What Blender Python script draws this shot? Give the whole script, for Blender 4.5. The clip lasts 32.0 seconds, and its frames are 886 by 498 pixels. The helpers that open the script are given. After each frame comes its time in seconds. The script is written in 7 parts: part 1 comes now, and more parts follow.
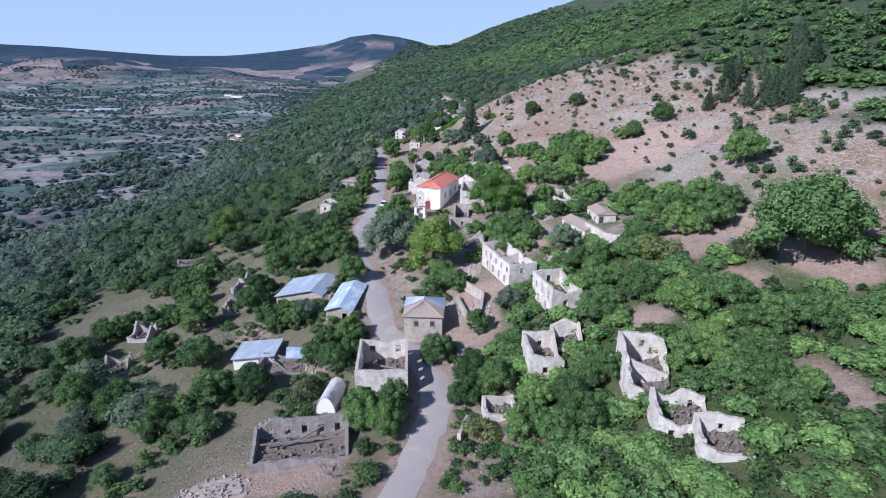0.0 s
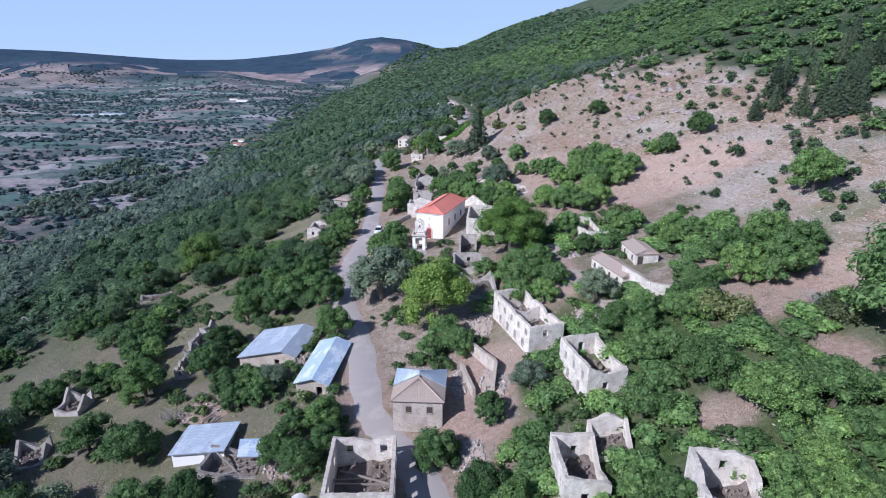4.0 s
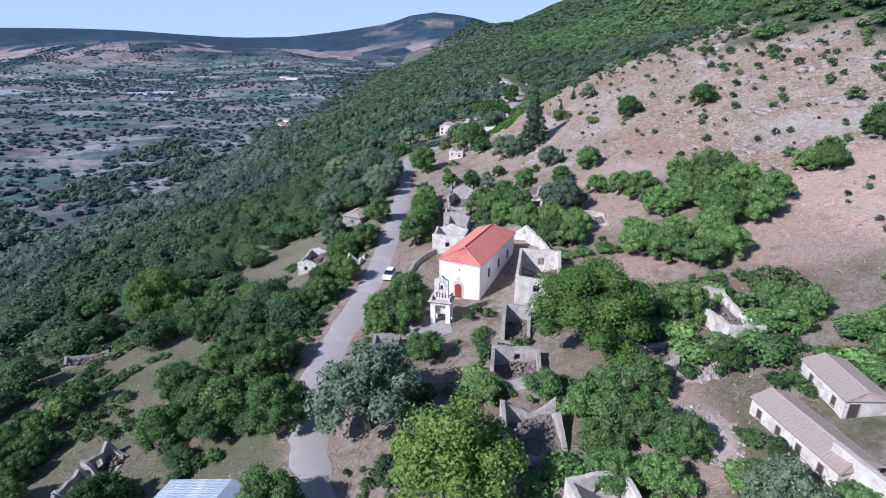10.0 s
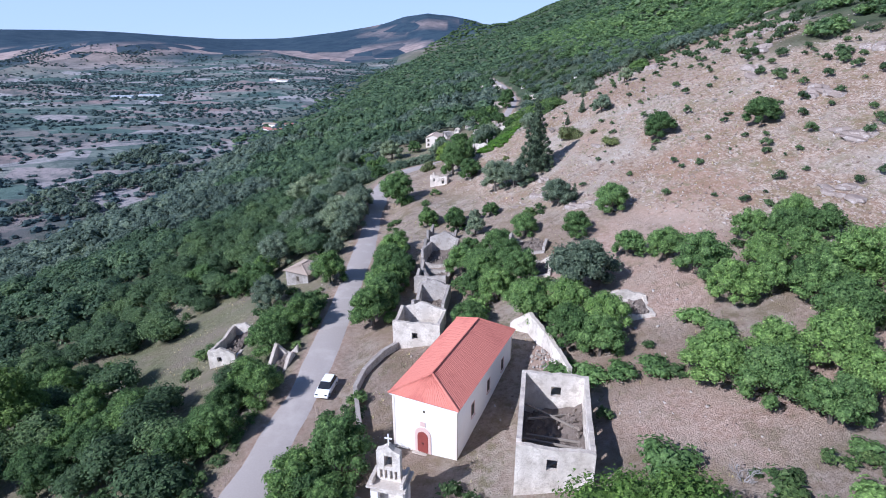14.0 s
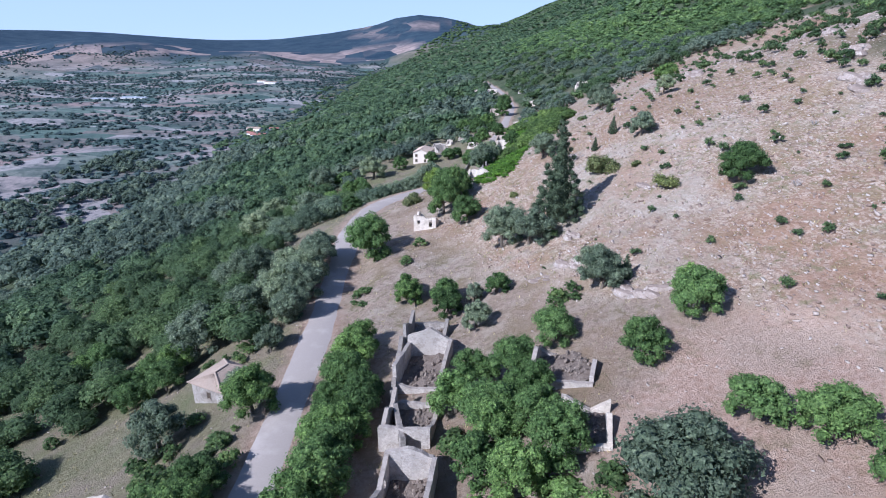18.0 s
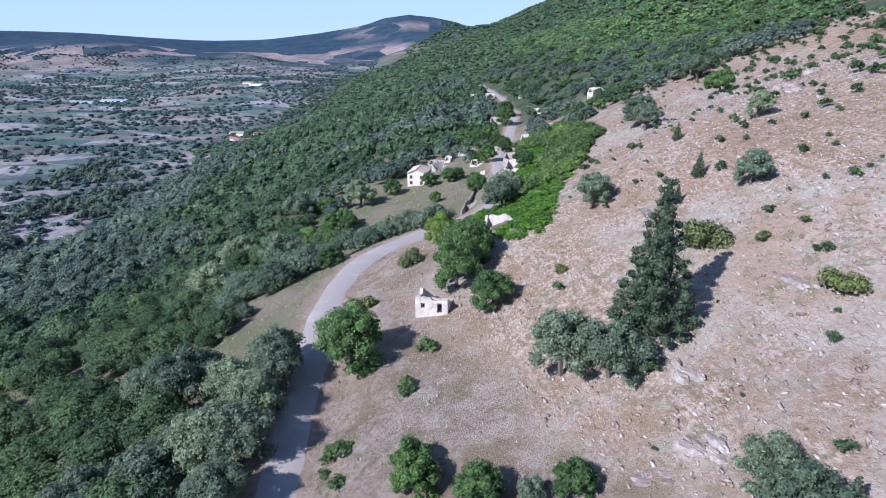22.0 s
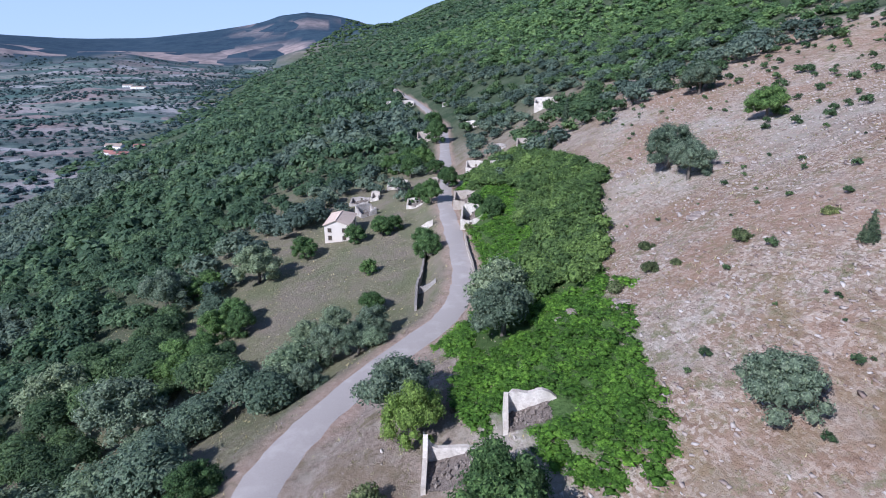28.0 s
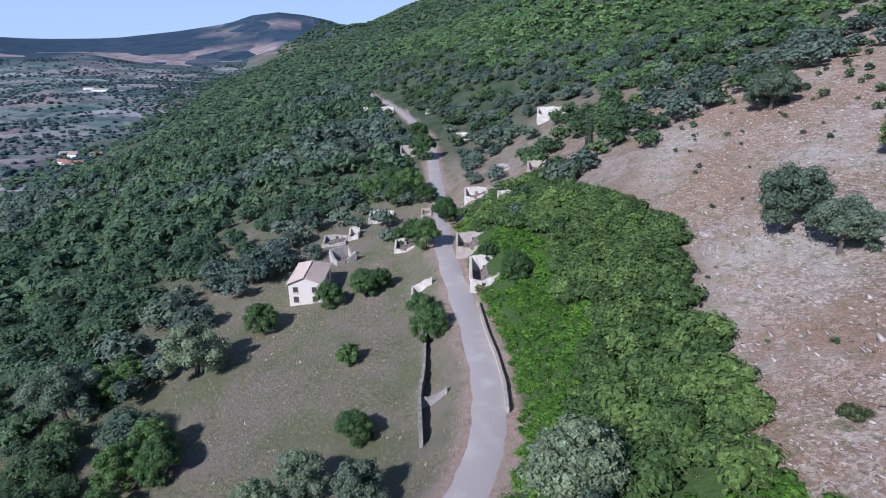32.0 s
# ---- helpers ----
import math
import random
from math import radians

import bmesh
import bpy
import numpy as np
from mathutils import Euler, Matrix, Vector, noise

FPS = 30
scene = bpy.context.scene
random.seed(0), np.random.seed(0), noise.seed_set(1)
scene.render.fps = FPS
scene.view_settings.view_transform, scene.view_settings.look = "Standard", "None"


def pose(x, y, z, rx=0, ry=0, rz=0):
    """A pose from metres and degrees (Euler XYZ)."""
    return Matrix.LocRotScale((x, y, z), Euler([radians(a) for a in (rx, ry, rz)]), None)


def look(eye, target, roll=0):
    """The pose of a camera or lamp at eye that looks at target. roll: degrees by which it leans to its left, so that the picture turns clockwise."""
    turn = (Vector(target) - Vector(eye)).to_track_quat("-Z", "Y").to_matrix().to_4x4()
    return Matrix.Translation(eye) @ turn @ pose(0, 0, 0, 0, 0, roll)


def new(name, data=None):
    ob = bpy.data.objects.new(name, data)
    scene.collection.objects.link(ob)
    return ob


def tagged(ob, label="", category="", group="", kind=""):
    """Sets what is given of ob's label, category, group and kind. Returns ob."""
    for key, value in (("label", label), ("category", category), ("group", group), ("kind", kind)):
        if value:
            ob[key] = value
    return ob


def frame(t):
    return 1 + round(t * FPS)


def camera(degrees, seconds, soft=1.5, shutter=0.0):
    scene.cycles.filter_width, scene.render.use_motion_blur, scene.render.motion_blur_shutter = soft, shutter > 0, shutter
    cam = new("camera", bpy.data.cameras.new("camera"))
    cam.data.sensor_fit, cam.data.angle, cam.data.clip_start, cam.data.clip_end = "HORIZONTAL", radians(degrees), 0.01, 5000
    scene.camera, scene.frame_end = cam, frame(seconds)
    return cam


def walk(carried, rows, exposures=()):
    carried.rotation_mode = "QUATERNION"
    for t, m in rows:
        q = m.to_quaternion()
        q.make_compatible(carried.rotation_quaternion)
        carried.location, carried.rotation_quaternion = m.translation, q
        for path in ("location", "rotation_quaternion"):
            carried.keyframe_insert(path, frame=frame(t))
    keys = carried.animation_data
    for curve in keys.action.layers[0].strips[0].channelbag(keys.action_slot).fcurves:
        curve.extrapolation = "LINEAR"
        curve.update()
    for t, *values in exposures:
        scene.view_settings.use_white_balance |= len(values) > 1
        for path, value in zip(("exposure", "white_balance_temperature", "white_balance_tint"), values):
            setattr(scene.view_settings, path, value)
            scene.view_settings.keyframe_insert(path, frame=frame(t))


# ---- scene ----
cam = camera(76.7, 32.0, 1.0)
PATH = [
    (0, (-4.074, 12.460, 50.980), (-3.930, 14.345, 50.328), 0.63),
    (0.5, (-3.498, 14.945, 51.013), (-3.357, 16.831, 50.362), 0.59),
    (1, (-3.138, 17.670, 51.025), (-2.996, 19.556, 50.374), 0.55),
    (1.5, (-2.754, 20.300, 51.051), (-2.613, 22.186, 50.401), 0.55),
    (2, (-2.524, 23.159, 51.085), (-2.381, 25.046, 50.437), 0.52),
    (2.5, (-2.282, 26.294, 51.161), (-2.160, 28.183, 50.513), 0.47),
    (3, (-2.070, 29.625, 51.148), (-1.966, 31.515, 50.502), 0.41),
    (3.5, (-1.680, 33.043, 51.152), (-1.573, 34.933, 50.507), 0.43),
    (4, (-1.448, 36.574, 51.145), (-1.329, 38.464, 50.501), 0.34),
    (4.5, (-1.152, 40.208, 51.076), (-1.024, 42.097, 50.434), 0.44),
    (6.5, (0.494, 55.274, 50.645), (0.591, 57.139, 49.929), 0.33),
    (7, (1.053, 59.399, 50.533), (1.130, 61.264, 49.815), 0.08),
    (7.5, (1.544, 63.561, 50.363), (1.607, 65.427, 49.646), 0.09),
    (8, (1.919, 67.729, 50.285), (1.964, 69.596, 49.568), 0.05),
    (8.5, (2.202, 71.628, 50.099), (2.213, 73.496, 49.382), 0.04),
    (9, (2.554, 75.772, 49.940), (2.516, 77.640, 49.225), -0.02),
    (9.5, (2.941, 80.208, 49.765), (2.885, 82.075, 49.049), -0.05),
    (10, (3.396, 84.662, 49.584), (3.339, 86.529, 48.868), -0.17),
    (10.5, (3.741, 88.967, 49.495), (3.689, 90.834, 48.780), -0.30),
    (11, (4.051, 93.339, 49.297), (4.009, 95.206, 48.584), -0.34),
    (11.5, (4.519, 97.821, 49.140), (4.479, 99.689, 48.427), -0.42),
    (12, (4.842, 102.401, 48.986), (4.807, 104.270, 48.274), -0.34),
    (12.5, (5.194, 106.950, 49.037), (5.159, 108.818, 48.323), -0.34),
    (13, (5.549, 111.676, 48.928), (5.505, 113.544, 48.216), -0.24),
    (13.5, (6.013, 116.438, 48.930), (5.969, 118.306, 48.217), -0.24),
    (14, (6.384, 121.404, 48.859), (6.344, 123.273, 48.147), -0.23),
    (14.5, (6.758, 126.359, 48.843), (6.725, 128.228, 48.132), -0.18),
    (16.5, (7.510, 145.935, 48.841), (7.491, 147.805, 48.132), -0.06),
    (17, (7.369, 150.758, 48.490), (7.351, 152.628, 47.782), -0.07),
    (17.5, (7.045, 155.150, 48.091), (7.030, 157.020, 47.384), -0.06),
    (18, (6.642, 159.751, 47.976), (6.628, 161.622, 47.269), -0.07),
    (18.5, (6.510, 164.414, 48.067), (6.496, 166.285, 47.358), -0.10),
    (19, (6.306, 169.188, 48.311), (6.293, 171.058, 47.602), -0.12),
    (19.5, (5.962, 173.923, 48.304), (5.951, 175.793, 47.596), -0.09),
    (20, (5.572, 178.662, 48.305), (5.560, 180.532, 47.596), -0.14),
    (20.5, (4.933, 183.321, 48.223), (4.930, 185.192, 47.516), -0.08),
    (21, (4.568, 187.733, 48.380), (4.565, 189.604, 47.673), -0.19),
    (21.5, (3.727, 192.446, 48.389), (3.737, 194.317, 47.683), -0.09),
    (22, (3.062, 197.198, 48.311), (3.081, 199.069, 47.604), -0.18),
    (22.5, (2.395, 202.017, 48.394), (2.423, 203.888, 47.688), -0.20),
    (23, (1.684, 206.765, 48.463), (1.758, 208.635, 47.758), -0.12),
    (23.5, (1.016, 211.367, 48.663), (1.168, 213.232, 47.958), -0.08),
    (24, (0.411, 216.135, 48.816), (0.612, 217.996, 48.111), -0.05),
    (24.5, (-0.079, 220.898, 48.857), (0.150, 222.755, 48.152), -0.08),
    (25, (-0.635, 225.636, 48.794), (-0.382, 227.491, 48.089), 0.02),
    (25.5, (-0.890, 230.228, 48.783), (-0.620, 232.079, 48.078), 0.09),
    (27.5, (-1.518, 249.180, 48.899), (-1.205, 251.023, 48.189), -0.01),
    (28, (-1.500, 254.054, 48.887), (-1.172, 255.894, 48.176), 0.03),
    (28.5, (-1.525, 258.515, 48.851), (-1.174, 260.351, 48.141), 0.09),
    (29, (-1.464, 262.955, 48.974), (-1.096, 264.787, 48.264), 0.15),
    (29.5, (-1.256, 267.459, 49.019), (-0.876, 269.289, 48.308), 0.12),
    (30, (-0.916, 272.158, 48.988), (-0.529, 273.987, 48.278), 0.06),
    (30.5, (-0.600, 276.778, 48.894), (-0.206, 278.606, 48.184), 0.08),
    (31, (-0.275, 281.410, 48.776), (0.124, 283.237, 48.067), 0.16),
    (31.5, (-0.030, 286.099, 48.681), (0.374, 287.925, 47.972), 0.12),
    (32, (0.182, 290.593, 48.674), (0.590, 292.418, 47.964), 0.07),
]
walk(cam, [(t, look(eye, target, roll)) for t, eye, target, roll in PATH],
     [(0, 0.22, 5390, 16), (8, 0.26, 5390, 16), (14, 0.4, 5390, 16), (20, 0.48, 5390, 16), (25, 0.5, 5390, 16), (28, 0.32, 5390, 16), (32, 0.18, 5390, 16)])
# ---- daylight ----
SUN_EL = radians(38)
SUN_AZ = radians(235)
world = bpy.data.worlds.new("sky")
scene.world = world
world.use_nodes = True
sky = world.node_tree.nodes.new("ShaderNodeTexSky")
sky.sky_type, sky.sun_disc = "NISHITA", False
sky.sun_elevation, sky.sun_rotation, sky.altitude = SUN_EL, SUN_AZ, 2200
sky.air_density, sky.dust_density, sky.ozone_density = 0.6, 0.0, 3.0
background = world.node_tree.nodes["Background"]
background.inputs["Strength"].default_value = 0.15
coord = world.node_tree.nodes.new("ShaderNodeTexCoord")
flat = world.node_tree.nodes.new("ShaderNodeMapping")
flat.inputs["Scale"].default_value = (1.0, 1.0, 6.0)
cloud = world.node_tree.nodes.new("ShaderNodeTexNoise")
cloud.inputs["Scale"].default_value, cloud.inputs["Detail"].default_value = 2.6, 6.0
veil = world.node_tree.nodes.new("ShaderNodeMapRange")
veil.inputs["From Min"].default_value, veil.inputs["From Max"].default_value, veil.inputs["To Max"].default_value = 0.46, 0.72, 0.55
both = world.node_tree.nodes.new("ShaderNodeMix")
both.data_type = "RGBA"
both.inputs[7].default_value = (2.8, 3.5, 4.55, 1.0)
split = world.node_tree.nodes.new("ShaderNodeSeparateXYZ")
low_haze = world.node_tree.nodes.new("ShaderNodeMapRange")
low_haze.inputs["From Min"].default_value, low_haze.inputs["From Max"].default_value = 0.10, 0.42
low_haze.inputs["To Min"].default_value, low_haze.inputs["To Max"].default_value = 0.92, 0.0
either = world.node_tree.nodes.new("ShaderNodeMath")
either.operation = "MAXIMUM"
for a, b in ((coord.outputs["Generated"], flat.inputs[0]), (flat.outputs[0], cloud.inputs["Vector"]), (cloud.outputs[0], veil.inputs[0]), (coord.outputs["Generated"], split.inputs[0]), (split.outputs[2], low_haze.inputs[0]), (veil.outputs[0], either.inputs[0]), (low_haze.outputs[0], either.inputs[1]), (either.outputs[0], both.inputs[0]), (sky.outputs[0], both.inputs[6]), (both.outputs[2], background.inputs[0])):
    world.node_tree.links.new(a, b)
sun = new("sun", bpy.data.lights.new("sun", "SUN"))
sun.data.energy, sun.data.angle, sun.data.color = 4.9, radians(0.5), (1.0, 0.955, 0.89)
sun_way = Vector((math.sin(SUN_AZ) * math.cos(SUN_EL), math.cos(SUN_AZ) * math.cos(SUN_EL), math.sin(SUN_EL)))
sun.matrix_world = look(sun_way * 300, (0, 0, 0))

rng = np.random.default_rng(7)


# ---- materials ----
class Nodes:
    """A small builder for node materials."""

    def __init__(self, name, rough=0.9, metal=0.0, spec=0.3):
        self.mat = bpy.data.materials.new(name)
        self.mat.use_nodes = True
        self.tree = self.mat.node_tree
        self.bsdf = self.tree.nodes["Principled BSDF"]
        self.bsdf.inputs["Roughness"].default_value = rough
        self.bsdf.inputs["Metallic"].default_value = metal
        self.bsdf.inputs["Specular IOR Level"].default_value = spec
        self.geo = self.tree.nodes.new("ShaderNodeNewGeometry")
        self.coord = self.tree.nodes.new("ShaderNodeTexCoord")

    def link(self, a, b):
        self.tree.links.new(a, b)

    def put(self, socket, value):
        if hasattr(value, "is_linked"):
            self.link(value, socket)
        else:
            socket.default_value = value

    def noise(self, scale, detail=4.0, rough=0.6, local=False, warp=0.0):
        n = self.tree.nodes.new("ShaderNodeTexNoise")
        n.inputs["Scale"].default_value, n.inputs["Detail"].default_value = scale, detail
        n.inputs["Roughness"].default_value, n.inputs["Distortion"].default_value = rough, warp
        self.link(self.coord.outputs["Object"] if local else self.geo.outputs["Position"], n.inputs["Vector"])
        return n.outputs["Fac"]

    def grain(self, scale, stretch, turn, detail=5.0, rough=0.65):
        """Noise drawn out along one direction of the plan."""
        m = self.tree.nodes.new("ShaderNodeMapping")
        m.vector_type = "TEXTURE"
        m.inputs["Scale"].default_value, m.inputs["Rotation"].default_value = stretch, (0, 0, turn)
        self.link(self.geo.outputs["Position"], m.inputs["Vector"])
        n = self.tree.nodes.new("ShaderNodeTexNoise")
        n.inputs["Scale"].default_value, n.inputs["Detail"].default_value, n.inputs["Roughness"].default_value = scale, detail, rough
        self.link(m.outputs[0], n.inputs["Vector"])
        return n.outputs["Fac"]

    def cells(self, scale, feature="F1", out="Color", stretch=None):
        n = self.tree.nodes.new("ShaderNodeTexVoronoi")
        n.feature = feature
        n.inputs["Scale"].default_value = scale
        src = self.geo.outputs["Position"]
        if stretch:
            m = self.tree.nodes.new("ShaderNodeMapping")
            m.inputs["Scale"].default_value, m.inputs["Rotation"].default_value = stretch[:3], (0, 0, stretch[3])
            self.link(src, m.inputs["Vector"])
            src = m.outputs["Vector"]
        self.link(src, n.inputs["Vector"])
        return n.outputs[out]

    def ramp(self, fac, *stops):
        n = self.tree.nodes.new("ShaderNodeValToRGB")
        while len(n.color_ramp.elements) < len(stops):
            n.color_ramp.elements.new(0.5)
        for e, (pos, col) in zip(n.color_ramp.elements, stops):
            e.position = pos
            e.color = (*col, 1) if not isinstance(col, (int, float)) else (col, col, col, 1)
        self.link(fac, n.inputs["Fac"])
        return n.outputs["Color"]

    def mix(self, fac, a, b, how="MIX"):
        n = self.tree.nodes.new("ShaderNodeMix")
        n.data_type, n.blend_type = "RGBA", how
        self.put(n.inputs[0], fac)
        self.put(n.inputs[6], a if hasattr(a, "is_linked") else (*a, 1))
        self.put(n.inputs[7], b if hasattr(b, "is_linked") else (*b, 1))
        return n.outputs[2]

    def math(self, how, a, b=0.0):
        n = self.tree.nodes.new("ShaderNodeMath")
        n.operation = how
        self.put(n.inputs[0], a)
        self.put(n.inputs[1], b)
        return n.outputs[0]

    def attr(self, name):
        n = self.tree.nodes.new("ShaderNodeAttribute")
        n.attribute_name = name
        return n.outputs["Fac"]

    def island(self):
        return self.geo.outputs["Random Per Island"]

    def one(self):
        return self.tree.nodes.new("ShaderNodeObjectInfo").outputs["Random"]

    def done(self, color, bump=None, height=0.05, rough=None):
        self.put(self.bsdf.inputs["Base Color"], color if hasattr(color, "is_linked") else (*color, 1))
        if bump is not None:
            n = self.tree.nodes.new("ShaderNodeBump")
            n.inputs["Distance"].default_value = height
            self.link(bump, n.inputs["Height"])
            self.link(n.outputs["Normal"], self.bsdf.inputs["Normal"])
        if rough is not None:
            self.put(self.bsdf.inputs["Roughness"], rough)
        return self.mat


def leaf_material(name, dark, mid, light, attribute=False):
    n = Nodes(name, rough=0.62, spec=0.25)
    by_leaf = n.ramp(n.island(), (0.0, dark), (0.55, mid), (1.0, light))
    per = n.attr("tint") if attribute else n.one()
    shade = n.ramp(per, (0.0, (0.62, 0.66, 0.64)), (0.5, (1.0, 1.0, 1.0)), (1.0, (1.42, 1.34, 1.16)))
    col = n.mix(1.0, by_leaf, shade, "MULTIPLY")
    col = n.mix(1.0, col, (1.74, 1.74, 1.66), "MULTIPLY")
    tuft = n.ramp(n.noise(2.4, 6, 0.8), (0.38, (0.40, 0.42, 0.43)), (0.52, (1.0, 1.0, 1.0)), (0.66, (1.75, 1.70, 1.50)))
    col = n.mix(1.0, col, tuft, "MULTIPLY")
    mat = n.done(col, n.noise(2.6, 6, 0.8), 0.18)
    through_leaf = n.tree.nodes.new("ShaderNodeBsdfTranslucent")
    both = n.tree.nodes.new("ShaderNodeMixShader")
    both.inputs[0].default_value = 0.4
    n.link(col, through_leaf.inputs["Color"])
    n.link(n.bsdf.outputs[0], both.inputs[1])
    n.link(through_leaf.outputs[0], both.inputs[2])
    n.link(both.outputs[0], n.tree.nodes["Material Output"].inputs["Surface"])
    return mat


def stone_material(name, base, pale, stain, scale=1.0, bump=0.06, joint=0.35):
    n = Nodes(name, rough=0.95, spec=0.15)
    big = n.noise(0.35 * scale, 5)
    small = n.noise(4.0 * scale, 6, 0.7)
    col = n.mix(n.ramp(small, (0.35, 0.0), (0.7, 1.0)), base, pale)
    col = n.mix(n.ramp(big, (0.52, 0.0), (0.72, 0.6)), col, stain)
    streak = n.cells(0.9 * scale, "F1", "Distance", (1, 1, 0.25, 0))
    col = n.mix(n.math("MULTIPLY", n.ramp(streak, (0.4, 0.0), (0.75, 0.45)), n.ramp(small, (0.35, 0.3), (0.65, 1.0))), col, stain)
    up = n.tree.nodes.new("ShaderNodeSeparateXYZ")
    n.link(n.geo.outputs["Normal"], up.inputs[0])
    col = n.mix(n.math("MULTIPLY", n.ramp(up.outputs[2], (0.4, 0.0), (0.7, 0.8)), n.ramp(small, (0.3, 0.45), (0.6, 1.0))), col, stain)
    blot = n.noise(1.1 * scale, 6, 0.72)
    col = n.mix(n.ramp(blot, (0.49, 0.0), (0.63, 0.6)), col, stain)
    joints = n.cells(2.6 * scale, "DISTANCE_TO_EDGE", "Distance", (1, 1, 1.7, 0))
    col = n.mix(n.ramp(joints, (0.0, joint), (0.07, 0.0)), col, stain)
    return n.done(col, n.mix(0.5, small, n.ramp(joints, (0.0, 0.0), (0.1, 1.0))), bump)


def ground_material():
    n = Nodes("hillside_ground", rough=0.97, spec=0.1)
    fine = n.noise(1.6, 6, 0.7)
    mid = n.noise(0.16, 5, 0.62)
    big = n.noise(0.03, 5, 0.6)
    grit = n.noise(7.0, 4, 0.75)
    # dry grass and earth
    grass = n.mix(n.ramp(fine, (0.35, 0.0), (0.68, 1.0)), (0.140, 0.130, 0.075), (0.29, 0.26, 0.17))
    grass = n.mix(n.ramp(mid, (0.42, 0.0), (0.6, 1.0)), grass, (0.24, 0.20, 0.15))
    green = n.mix(n.ramp(n.noise(0.07, 5, 0.65), (0.46, 0.0), (0.62, 0.75)), grass, (0.150, 0.160, 0.082))
    brown = n.mix(n.ramp(fine, (0.35, 0.0), (0.68, 1.0)), (0.29, 0.22, 0.17), (0.50, 0.405, 0.34))
    brown = n.mix(n.ramp(n.noise(0.12, 5, 0.68), (0.5, 0.0), (0.62, 0.75)), brown, (0.22, 0.20, 0.12))
    brown = n.mix(n.ramp(grit, (0.6, 0.0), (0.72, 0.22)), brown, (0.44, 0.38, 0.32))
    brown = n.mix(n.ramp(n.noise(0.32, 6, 0.72), (0.50, 0.0), (0.57, 0.7)), brown, (0.47, 0.40, 0.325))
    brown = n.mix(n.ramp(n.noise(0.24, 6, 0.75), (0.54, 0.0), (0.61, 0.75)), brown, (0.215, 0.20, 0.115))
    brown = n.mix(n.ramp(n.noise(0.06, 6, 0.7), (0.47, 0.0), (0.6, 0.7)), brown, (0.33, 0.235, 0.17))
    brown = n.mix(n.ramp(n.noise(0.5, 6, 0.75), (0.54, 0.0), (0.64, 0.6)), brown, (0.20, 0.165, 0.10))
    brown = n.mix(1.0, brown, (0.86, 0.85, 0.84), "MULTIPLY")
    # low greenery, its colour darkened to stand for shade under the canopy
    lush_shaded = n.mix(n.ramp(fine, (0.35, 0.0), (0.68, 1.0)), (0.052, 0.09, 0.025), (0.10, 0.15, 0.05))
    grass = n.mix(n.attr("dry"), green, brown)
    # rock slope
    chip = n.cells(3.4, "F1", "Color")
    patch = n.noise(0.045, 5, 0.66)
    rock = n.mix(n.ramp(n.noise(0.5, 6, 0.72), (0.36, 0.0), (0.62, 1.0)), (0.205, 0.136, 0.10), (0.345, 0.25, 0.198))
    rock = n.mix(n.ramp(chip, (0.52, 0.0), (0.72, 0.75)), rock, (0.50, 0.42, 0.365))
    ledge = n.grain(1.6, (3.0, 1.0, 1.0), -1.42, 7, 0.75)
    rock = n.mix(n.math("MULTIPLY", n.ramp(ledge, (0.53, 0.0), (0.60, 0.9)), n.ramp(n.noise(0.14, 5, 0.65), (0.38, 0.25), (0.56, 1.0))), rock, (0.51, 0.435, 0.38))
    ledge = n.grain(1.0, (2.4, 1.0, 1.0), -1.5, 7, 0.75)
    rock = n.mix(n.ramp(ledge, (0.54, 0.0), (0.62, 0.75)), rock, (0.15, 0.10, 0.078))
    rock = n.mix(n.ramp(fine, (0.52, 0.0), (0.7, 0.6)), rock, (0.20, 0.125, 0.10))
    rock = n.mix(n.ramp(n.noise(0.22, 6, 0.72), (0.5, 0.0), (0.62, 0.65)), rock, (0.215, 0.165, 0.095))
    rock = n.mix(n.ramp(patch, (0.52, 0.0), (0.62, 0.5)), rock, (0.245, 0.155, 0.11))
    rock = n.mix(n.math("MULTIPLY", n.ramp(patch, (0.36, 0.35), (0.47, 0.0)), n.ramp(ledge, (0.42, 0.2), (0.56, 1.0))), rock, (0.46, 0.425, 0.40))
    pale = n.ramp(n.noise(0.075, 6, 0.72), (0.55, 0.0), (0.66, 0.45))
    rock = n.mix(n.math("MULTIPLY", pale, n.ramp(chip, (0.3, 0.1), (0.6, 1.0))), rock, (0.46, 0.40, 0.365))
    rock = n.mix(n.ramp(n.noise(0.021, 6, 0.72), (0.50, 0.0), (0.60, 0.55)), rock, (0.40, 0.375, 0.35))
    rock = n.mix(n.ramp(n.noise(0.034, 6, 0.75), (0.53, 0.0), (0.62, 0.55)), rock, (0.30, 0.185, 0.135))
    rock = n.mix(n.math("MULTIPLY", n.ramp(n.noise(0.6, 6, 0.8), (0.52, 0.0), (0.60, 0.8)), n.ramp(n.noise(0.05, 5, 0.7), (0.42, 0.2), (0.58, 1.0))), rock, (0.155, 0.15, 0.08))
    rock = n.mix(1.0, rock, (1.0, 0.985, 0.925), "MULTIPLY")
    earth = n.mix(n.ramp(fine, (0.3, 0.0), (0.7, 1.0)), (0.33, 0.21, 0.157), (0.55, 0.408, 0.328))
    earth = n.mix(n.ramp(mid, (0.45, 0.0), (0.6, 0.6)), earth, (0.40, 0.31, 0.245))
    earth = n.mix(n.ramp(n.noise(0.35, 6, 0.75), (0.54, 0.0), (0.66, 0.7)), earth, (0.22, 0.175, 0.11))
